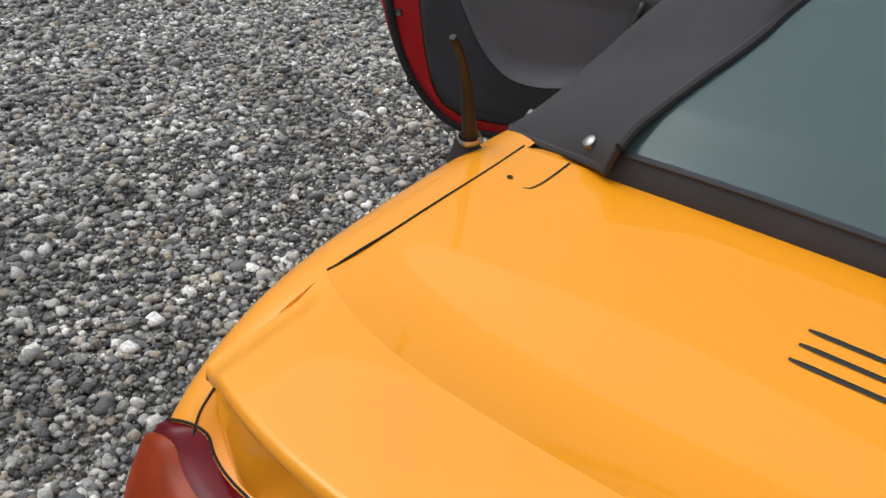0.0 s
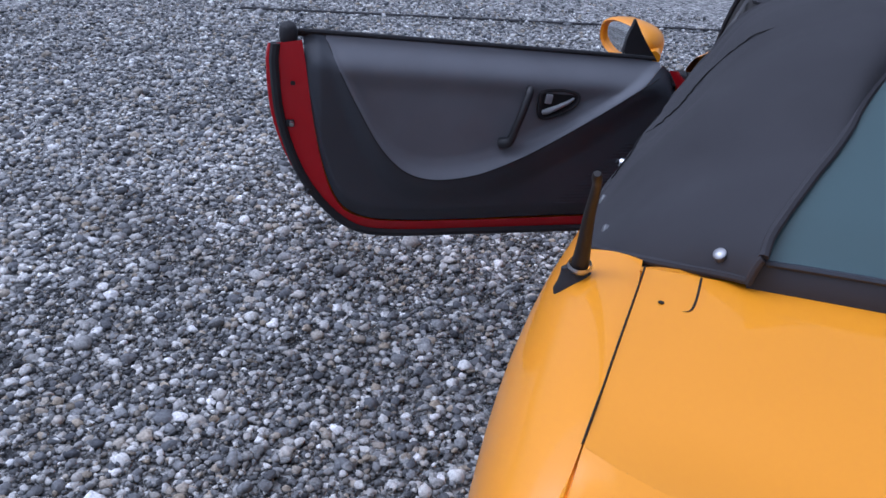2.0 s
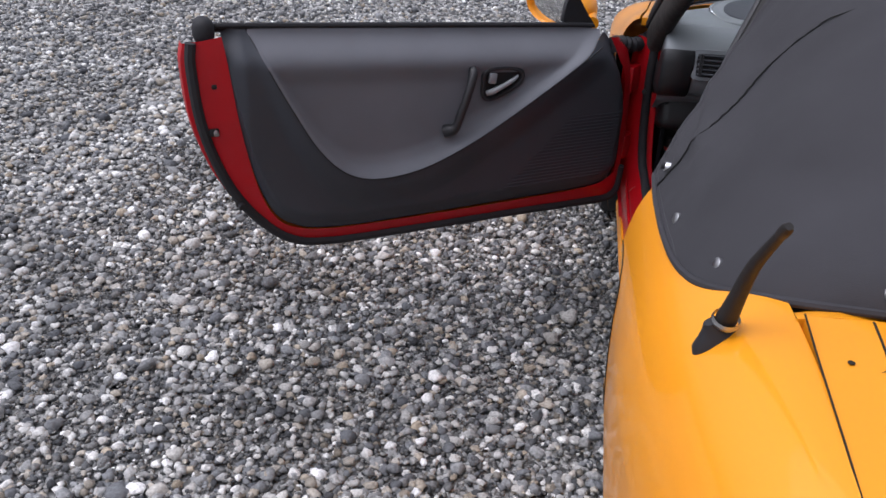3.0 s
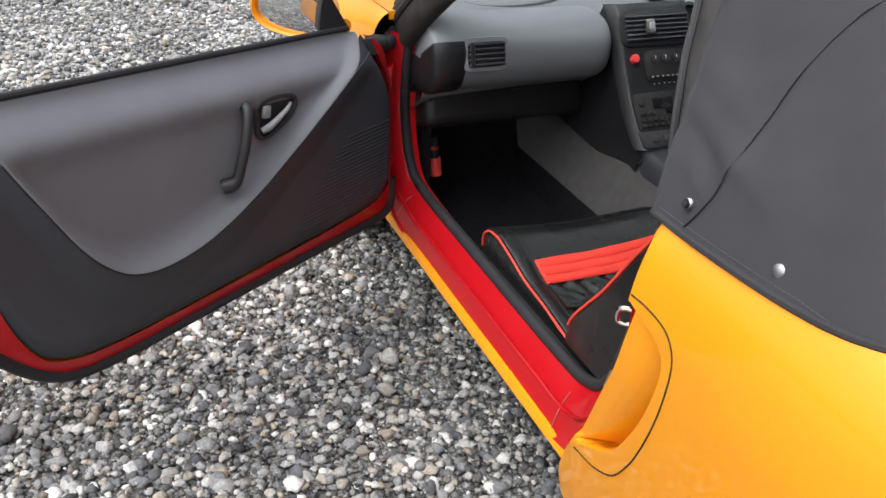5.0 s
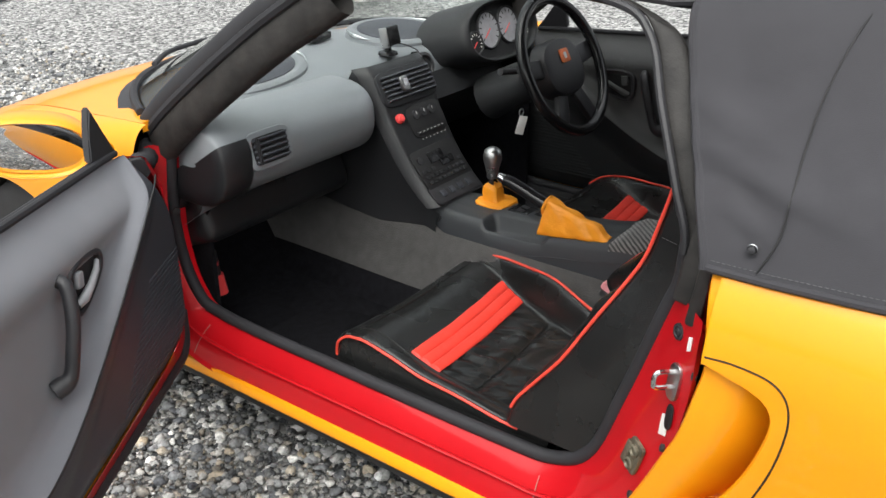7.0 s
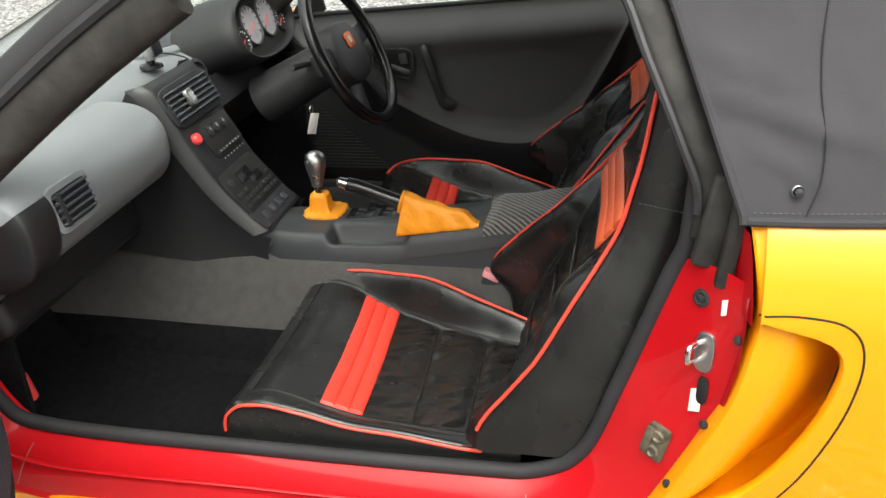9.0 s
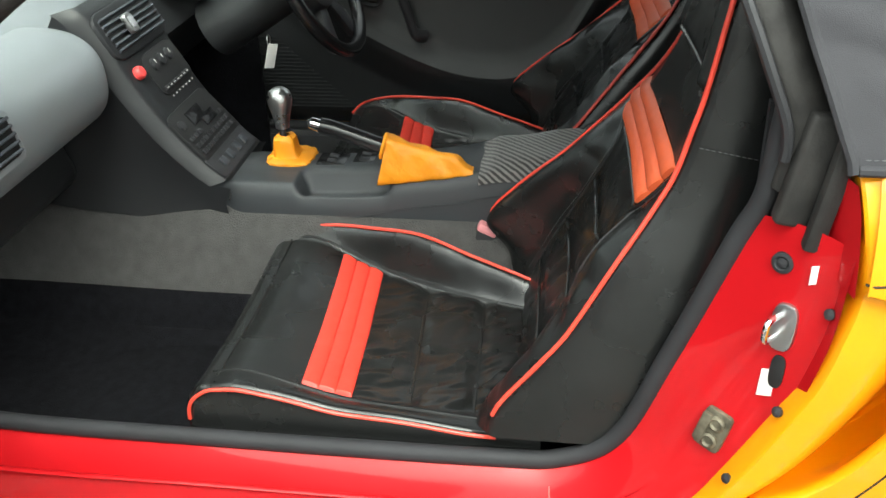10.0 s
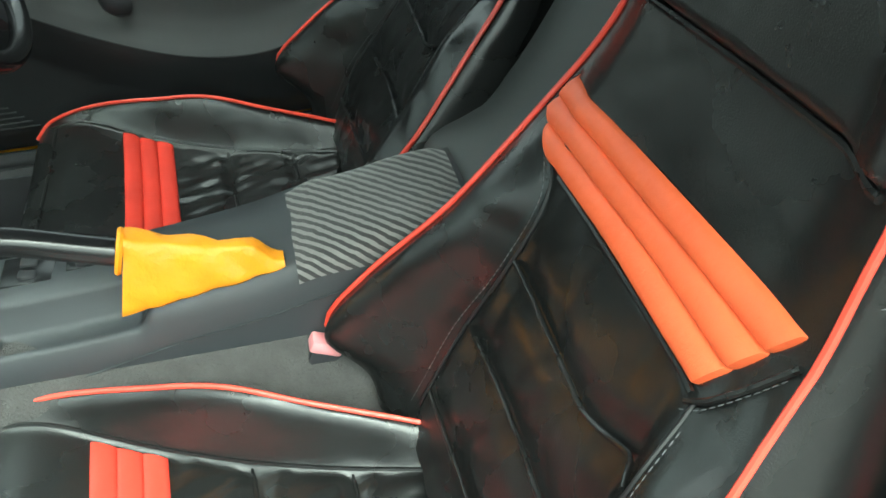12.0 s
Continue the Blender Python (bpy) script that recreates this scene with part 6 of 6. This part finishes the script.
    inn = [mir((inner(y) - 0.008, y, cush(0.955, y, curve1(CUSH_Z[:6], y)) + 0.003)) for y in np.linspace(1.60, 2.05, 24)]
    part("cushion_piping", tube(spline(inn + [mir((inner(2.06) - 0.03, 2.066, 0.366))], 60), 0.0029, 7), PIPING, cushion, "red piping")
    # three padded coral rolls across the cushion
    for k in range(3):
        yc = 1.9115 - 0.0240 * k
        rows = []
        for w in np.linspace(0, 1, 60):
            row = []
            for q in np.linspace(0, math.pi, 11):
                y = yc + 0.0121 * math.cos(q)
                a = -0.775 + (0.775 + pad_edge(y) - 0.012) * w
                y += 0.0045 + 0.0105 * a
                end = ease((1 - w) / 0.015) * ease(w / 0.015)
                row.append(top(a, y, -0.003 + (0.0045 + 0.0055 * math.sin(q) ** 0.8 + 0.0006 * math.sin(11 * a + 2 * k)) * end))
            rows.append(row)
        part("cushion_stripe", grid(rows), CORAL, cushion, "padded coral leather stripe")
    # seams: along the side pads, across the front and across the middle
    part("cushion_seam", tube([top(pad_edge(y), y, 0.0005) for y in np.linspace(2.045, 1.60, 36)], 0.0024, 6), LEATHER, cushion)
    part("cushion_seam", tube([top(-0.80 - 0.02 * k / 29, y, 0.0005) for k, y in enumerate(np.linspace(2.045, 1.60, 30))], 0.0024, 6), LEATHER, cushion)
    part("cushion_seam", tube([top(a, 2.035, 0.0008) for a in np.linspace(-0.85, 0.88, 24)], 0.0024, 6), LEATHER, cushion)
    for k in (0, 1):
        pts = []
        for a in np.linspace(-0.79, 0.765, 40):
            y = seam_y(across(a, 1.73))[k]
            pts.append(top(a, y, -0.0035))
        part("cushion_seam", tube(pts, 0.0026, 6), LEATHER, cushion)

    # backrest
    centre = lambda z: curve1([(0.34, -0.320), (0.5, -0.318), (0.7, -0.306), (1.0, -0.312)], z)
    half_out = lambda z: curve1([(0.34, 0.230), (0.45, 0.230), (0.60, 0.220), (0.70, 0.207), (0.85, 0.195), (0.95, 0.180), (1.0, 0.140), (1.02, 0.085)], z) - (0.03 if right else 0.0)
    edge_in = lambda z: curve1([(0.34, -0.090), (0.45, -0.096), (0.50, -0.103), (0.58, -0.120), (0.68, -0.120), (0.77, -0.138), (0.85, -0.136), (0.95, -0.150), (1.0, -0.190), (1.02, -0.235)], z)
    x_in = lambda z: curve1([(0.36, -0.180), (0.40, -0.183), (0.478, -0.186), (0.568, -0.203), (0.616, -0.204), (0.642, -0.186), (0.66, -0.150), (0.672, -0.132)], z)  # seam of the inner side pad
    a_out = lambda z: curve1([(0.36, -0.48), (0.40, -0.50), (0.47, -0.56), (0.55, -0.70), (0.60, -0.77), (0.65, -0.72)], z)  # and of the outer one
    head_z = lambda x: 0.797 - 0.050 * (x + 0.33)

    def a_of(x, z):
        cx = centre(z)
        return (x - cx) / (edge_in(z) - cx) if x > cx else (x - cx) / half_out(z)

    a_in = lambda z: a_of(x_in(z), z)

    def back(a, z):
        y0 = curve1(BACK, z) - (0.20 * max(0.0, z - 0.45) if right else 0.0)
        cx = centre(z)
        b = ease((abs(a) - 0.66) / 0.30)
        if a < 0:
            wing = curve1([(0.34, 0.03), (0.40, 0.036), (0.46, 0.022), (0.52, 0.008), (0.70, 0.0), (0.78, 0.012), (0.94, 0.025), (1.02, 0.01)], z)
        else:
            wing = curve1([(0.34, -0.01), (0.38, 0.03), (0.43, 0.098), (0.49, 0.086), (0.58, 0.036), (0.685, -0.006), (0.76, -0.016), (1.02, -0.01)], z)
        puff = 0.022 * math.sin(math.pi * min(1, max(0, (abs(a) - 0.62) / 0.36))) * ease((0.66 - z) / 0.06)
        y = y0 + wing * b + puff - 0.004 * math.cos(a * 1.5)
        return (cx + (half_out(z) if a < 0 else edge_in(z) - cx) * a, y, z)

    quilt = lambda a: (0.563 + 0.030 * ease((-a - 0.25) / 0.5) + 0.006 * a, 0.490 - 0.016 * a * a, 0.408 - 0.008 * a)
    zs = list(np.linspace(0.35, 0.95, 130)) + list(np.linspace(0.955, 1.015, 14))
    rows = []
    for z in zs:
        rim_o, rim_i = back(-1, z), back(1, z)
        depth = curve1([(0.35, 0.30), (0.55, 0.24), (0.8, 0.15), (1.0, 0.06), (1.02, 0.02)], z) * (0.45 if right else 1.0)
        row = [mir((rim_o[0] + 0.03, rim_o[1] - depth, z)), mir((rim_o[0] - 0.008, rim_o[1] - depth * 0.55, z)), mir((rim_o[0] - 0.006, rim_o[1] - 0.012, z))]
        ai, ao = a_in(z), a_out(z)
        for a in np.linspace(-1, 1, 88):
            p = back(a, z)
            dy = 0.0
            if z < 0.645 and ao < a < ai:
                g = min(abs(z - q) for q in quilt(a))
                crease = 0.007 * abs(noise.noise(Vector((p[0] * 20 + 5 * z, z * 6, 2 + seed)))) - 0.002
                dy = (0.006 * ease(g / 0.030) - 0.005 + crease * ease(g / 0.02)) * ease((ai - a) / 0.06) * ease((a - ao) / 0.06)
            elif z < 0.70:
                d = min(1 - abs(a), abs(a - ai) if a > 0 else abs(a - ao))
                dy = (0.013 * abs(noise.noise(Vector((p[0] * 15 - z * 13, z * 7 + p[0] * 8, 4 + seed)))) + 0.004 * noise.noise(Vector((p[0] * 34 + z * 8, z * 11, 9))) - 0.002) * ease(d / 0.10) * ease((0.70 - z) / 0.05)
                if a > ai:
                    dy -= 0.004 * (1 - ease((a - ai) / 0.05))
            dy += 0.013 * ease((z - head_z(p[0])) / 0.012) * ease((0.97 - abs(a)) / 0.05)
            row.append(mir((p[0], p[1] + dy, z)))
        row += [mir((rim_i[0] + 0.006, rim_i[1] - 0.012, z)), mir((rim_i[0] + 0.008, rim_i[1] - depth * 0.55, z)), mir((rim_i[0] - 0.03, rim_i[1] - depth, z))]
        rows.append(row)
    rest = part("backrest", grid(rows), LEATHER, seat, angle=70)
    on = lambda a, z, up: mir((back(a, z)[0], back(a, z)[1] + up, z))
    for a in (-1, 1):
        z_lo = 0.385 if a < 0 else 0.40
        pts = [mir((back(a, z)[0] + 0.002 * a, back(a, z)[1] + 0.001, z)) for z in np.linspace(z_lo, 0.99, 40)]
        part("back_piping", tube(pts, 0.0031, 7), PIPING, rest, "red piping")
    for k in range(3):
        rows = []
        for w in np.linspace(0, 1, 60):
            row = []
            for q in np.linspace(0, math.pi, 11):
                lo, hi = 0.649 - 0.002 * w, 0.719 - 0.020 * w
                z = lo + (hi - lo) * (k + 0.5 - 0.505 * math.cos(q)) / 3
                a0, a1 = -0.72 - 0.24 * (z - 0.655) / 0.066, min(0.97, a_of(x_in(z), z) + 0.02 + 0.10 * ease((z - 0.668) / 0.02))
                p = back(a0 + (a1 - a0) * w, z)
                end = ease(w / 0.02) * ease((1 - w) / 0.02)
                row.append(mir((p[0], p[1] - 0.005 + (0.006 + 0.0065 * math.sin(q) ** 0.8 + 0.0006 * math.sin(9 * w + 2 * k)) * end, z)))
            rows.append(row)
        part("back_stripe", grid(rows), CORAL_BACK, rest, "padded coral leather stripe")
    part("stripe_welt", tube([on(-0.70 + 1.26 * w, 0.646 - 0.002 * w, 0.002) for w in np.linspace(0, 1, 30)], 0.0028, 7), LEATHER, rest)
    # raised welts of the quilted middle
    for k in range(3):
        pts = []
        for w in np.linspace(0, 1, 30):
            z = quilt(0.0)[k]
            for _ in range(3):
                a = a_out(z) + (a_in(z) - a_out(z)) * (0.02 + 0.96 * w)
                z = quilt(a)[k]
            pts.append(on(a, z, 0.0004))
        part("quilt_welt", tube(pts, 0.0026, 9), LEATHER, rest)
    # stitched seams along the side pads
    for fn, hi in ((a_in, 0.67), (a_out, 0.645)):
        side = 1 if fn is a_in else -1
        part("pad_seam", tube([on(fn(z), z, 0.0) for z in np.linspace(0.38, hi, 40)], 0.0018, 6), DARK, rest)
        part("pad_stitching", stitches([on(fn(z) + side * 0.035, z, 0.003) for z in np.linspace(0.38, hi - 0.01, 40)], 0.0005), STITCH, rest)
    fold = [on(-0.70, 0.642, 0.003), on(-0.78, 0.655, 0.006), on(-0.88, 0.680, 0.004), on(-0.97, 0.706, 0.002)]
    part("pad_seam", tube(spline(fold, 16), 0.0024, 6), LEATHER, rest)
    part("pad_stitching", stitches([(p[0], p[1] + 0.003, p[2] - 0.007) for p in spline(fold, 16)], 0.0005), STITCH, rest)
    pts = []
    for a in np.linspace(-0.95, 0.95, 40):
        z = head_z(back(a, 0.80)[0])
        pts.append(on(a, z, 0.004))
    part("head_seam", tube(pts, 0.0030, 7), LEATHER, rest, "black leather welt below the head pad")
    pts = [mir((back(-1, 0.75)[0] - 0.0085 - 0.002 * math.sin(t), back(-1, 0.75)[1] - 0.012 - 0.075 * t, 0.752 - 0.014 * t)) for t in np.linspace(0, 1, 10)]
    part("side_stitching", stitches(pts, 0.0006), STITCH, rest)
    part("seat_base", rbox((0.36, 0.42, 0.05), mir((-0.307, 1.83, 0.205)), 0.01), UNDER, seat)
    # belt buckle between seat and tunnel
    if not right:
        b = part("belt_buckle", rbox((0.022, 0.035, 0.075), mir((-0.096, 1.70, 0.375)), 0.005, (25, 0, 0)), BLACK_TRIM, seat)
        part("buckle_button", rbox((0.021, 0.036, 0.016), mir((-0.098, 1.688, 0.408)), 0.004, (25, 0, 0)), PALE_PINK, b, "faded pink release button")
    return seat


build_seat(False)
build_seat(True)
part("floor_mat", rbox((0.34, 0.46, 0.012), (-0.34, 2.27, 0.207), 0.005), CARPET, car)

# ---------------------------------------------------------------- loose things in the cabin
flare = new("hand_flare")
flare.matrix_basis = pose(-0.49, 2.465, 0.34)
tagged(flare, "red emergency flare clipped to the kick panel", "flare")
part("tube", tube([(-0.500, 2.478, 0.43), (-0.497, 2.472, 0.36)], 0.0125, 12), DARK, flare)
part("cap", tube([(-0.497, 2.472, 0.372), (-0.494, 2.464, 0.325)], 0.0165, 12), PINK, flare, "bright red cap")
part("band", tube([(-0.4995, 2.477, 0.405), (-0.499, 2.4755, 0.395)], 0.0135, 12), PINK, flare)

holder = new("phone_holder")
holder.matrix_basis = pose(0.10, 2.44, 0.775)
tagged(holder, "small black phone holder on the dashboard", "phone holder")
part("foot", lathe([(0.026, 0), (0.024, 0.006), (0.010, 0.010), (0.008, 0.022)], pose(0.10, 2.445, 0.766), 20), GLOSS_BLACK, holder)
part("cradle", rbox((0.062, 0.014, 0.048), (0.105, 2.437, 0.812), 0.004, (-12, 0, 8)), GLOSS_BLACK, holder)
part("grip", rbox((0.006, 0.022, 0.050), (0.072, 2.432, 0.812), 0.002, (-12, 0, 8)), STEEL, holder)
cable = part("charging_cable", tube(spline([(0.125, 2.45, 0.79), (0.15, 2.43, 0.783), (0.145, 2.385, 0.775), (0.120, 2.362, 0.765), (0.115, 2.352, 0.75)], 20), 0.0018, 6), RUBBER)
tagged(cable, "thin black charging cable lying on the dashboard", "cable")

box = new("toll_box")
box.matrix_basis = pose(0.04, 2.64, 0.782)
tagged(box, "small black box on the dash top below the windscreen", "box")
part("case", rbox((0.085, 0.055, 0.020), (0.04, 2.645, 0.797), 0.005, (0, 0, 8)), GLOSS_BLACK, box)
part("raised_lid", rbox((0.060, 0.035, 0.012), (0.043, 2.648, 0.810), 0.004, (0, 0, 8)), BLACK_TRIM, box)

clip = new("vent_clip")
clip.matrix_basis = pose(0.002, 2.31, 0.715)
tagged(clip, "silver air freshener clipped to the centre vent", "air freshener")
mclip = stack_pose(0.20, 0.004)
part("body", plate(oval(0.013, 0.018, 24, 4), mclip @ Matrix.Translation((0, 0, 0.012)), 0.010, 0.003), STEEL, clip)
part("window", plate(oval(0.008, 0.010, 20, 4), mclip @ Matrix.Translation((0, 0, 0.0215)), 0.002, 0.0005), GAUGE, clip)

tag = new("key_tag")
tag.matrix_basis = pose(0.30, 2.22, 0.56)
tagged(tag, "pale tag hanging from the ignition key", "key tag")
part("tag_plate", rbox((0.022, 0.004, 0.055), (0.335, 2.185, 0.565), 0.0015, (10, 12, -50)), WHITE, tag)
part("key_ring", tube([(0.335 + 0.010 * math.cos(a), 2.186, 0.600 + 0.010 * math.sin(a)) for a in np.linspace(0, 6.28, 16)[:-1]], 0.0012, 5, True), STEEL, tag)

# ---------------------------------------------------------------- gravel
def pebbles():
    """A few irregular stones of unit size, as vertices and faces."""
    out = []
    for k in range(10):
        bm = bmesh.new()
        bmesh.ops.create_icosphere(bm, subdivisions=2 if k < 5 else 1, radius=1.0)
        off = Vector((k * 7.3, k * 3.1, 0))
        for v in bm.verts:
            v.co *= 1 + 0.50 * noise.noise(v.co * 1.1 + off) + 0.30 * noise.noise(v.co * 2.3 + off)
        out.append((np.array([v.co[:] for v in bm.verts]), np.array([[v.index for v in f.verts] for f in bm.faces])))
        bm.free()
    return out


PEBBLES = pebbles()
rng = np.random.default_rng(4)


def scatter(name, x0, x1, y0, y1, density, size, fine, keep, label, material):
    """Loose stones over a patch, as one mesh."""
    n = int((x1 - x0) * (y1 - y0) * density)
    px, py = rng.uniform(x0, x1, n), rng.uniform(y0, y1, n)
    ok = keep(px, py)
    px, py = px[ok], py[ok]
    n = len(px)
    r = size * np.exp(rng.normal(0, 0.36, n))
    shape = np.stack([r * rng.uniform(0.9, 1.35, n), r * rng.uniform(0.75, 1.0, n), r * rng.uniform(0.5, 0.85, n)], 1)
    yaw = rng.uniform(0, 2 * math.pi, n)
    pz = r * rng.uniform(-0.25, 0.55, n) - 0.004
    V, F, base = [], [], 0
    pool = PEBBLES[:5] if fine else PEBBLES[5:]
    kind = rng.integers(0, 5, n)
    for k, (pv, pf) in enumerate(pool):
        i = np.where(kind == k)[0]
        if not len(i):
            continue
        m = len(i)
        v = pv[None] * shape[i][:, None, :]
        t = rng.normal(0, 0.28, m)
        c, s = np.cos(t)[:, None], np.sin(t)[:, None]
        v = np.stack([v[..., 0], v[..., 1] * c - v[..., 2] * s, v[..., 1] * s + v[..., 2] * c], -1)
        c, s = np.cos(yaw[i])[:, None], np.sin(yaw[i])[:, None]
        v = np.stack([v[..., 0] * c - v[..., 1] * s + px[i][:, None], v[..., 0] * s + v[..., 1] * c + py[i][:, None], v[..., 2] + pz[i][:, None]], -1)
        V.append(v.reshape(-1, 3))
        F.append((pf[None] + (base + np.arange(m) * len(pv))[:, None, None]).reshape(-1, 3))
        base += m * len(pv)
    V, F = np.concatenate(V), np.concatenate(F)
    me = bpy.data.meshes.new(name)
    me.vertices.add(len(V))
    me.vertices.foreach_set("co", V.astype(np.float32).ravel())
    me.loops.add(len(F) * 3)
    me.loops.foreach_set("vertex_index", F.astype(np.int32).ravel())
    me.polygons.add(len(F))
    me.polygons.foreach_set("loop_start", np.arange(0, len(F) * 3, 3, dtype=np.int32))
    me.polygons.foreach_set("use_smooth", np.ones(len(F), dtype=bool))
    me.update(calc_edges=True)
    me.validate()
    me.materials.append(material)
    return tagged(new(name, me), label, "gravel", kind="stuff")


def off_car(px, py):
    return ~((px > -0.52) & (px < 0.52) & (py > 0.5) & (py < 3.3))


near = lambda x, y: (x > -2.3) & (x < -0.42) & (y > 0.3) & (y < 3.1)
scatter("gravel", -2.3, -0.42, 0.3, 3.1, 2700, 0.0080, True, near, "loose rounded grey gravel beside the car", STONES)
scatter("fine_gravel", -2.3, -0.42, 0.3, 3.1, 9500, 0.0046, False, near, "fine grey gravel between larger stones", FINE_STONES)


def thinning(x, y):
    d = np.hypot(x + 1.0, y - 1.0)
    return off_car(x, y) & ~near(x, y) & (rng.uniform(0, 1, len(x)) < np.clip(1.6 - d / 4.2, 0.12, 1))


scatter("far_gravel", -5.2, 1.6, -0.6, 7.6, 2900, 0.0088, False, thinning, "loose grey gravel further from the car", BRIGHTENED_STONES)
edging = part("ground_edging", tube([(-4 + 0.6 * k, 5.45 + 0.29 * k, 0.004) for k in range(16)], 0.016, 6, flat=0.5), RUBBER)
tagged(edging, "thin dark edging strip lying across the gravel", "edging", kind="structure")
# single stones beside the car, picked out as pieces of the ground
STONE_MESHES = []
for k, (pv, pf) in enumerate(PEBBLES[:5]):
    me = bpy.data.meshes.new("stone")
    me.from_pydata([tuple(v) for v in pv], [], [tuple(int(i) for i in f) for f in pf])
    me.polygons.foreach_set("use_smooth", [True] * len(me.polygons))
    me.materials.append(STONE)
    STONE_MESHES.append(me)
for k in range(280):
    ob = new("stone", STONE_MESHES[k % 5])
    ob.parent = ground
    r = 0.0095 * math.exp(float(rng.normal(0, 0.28)))
    ob.location = (float(rng.uniform(-1.75, -0.68)), float(rng.uniform(0.75, 2.35)), r * 0.45)
    ob.rotation_euler = (float(rng.normal(0, 0.2)), float(rng.normal(0, 0.2)), float(rng.uniform(0, 6.28)))
    ob.scale = (r * 1.2, r * 0.95, r * 0.72)

# pieces of sub-parts belong to the part that carries them
for ob in list(scene.objects):
    chain = [ob]
    while chain[-1].parent:
        chain.append(chain[-1].parent)
    if len(chain) > 3:
        ob.parent = chain[-2]
        ob.matrix_parent_inverse = chain[-2].matrix_basis.inverted()
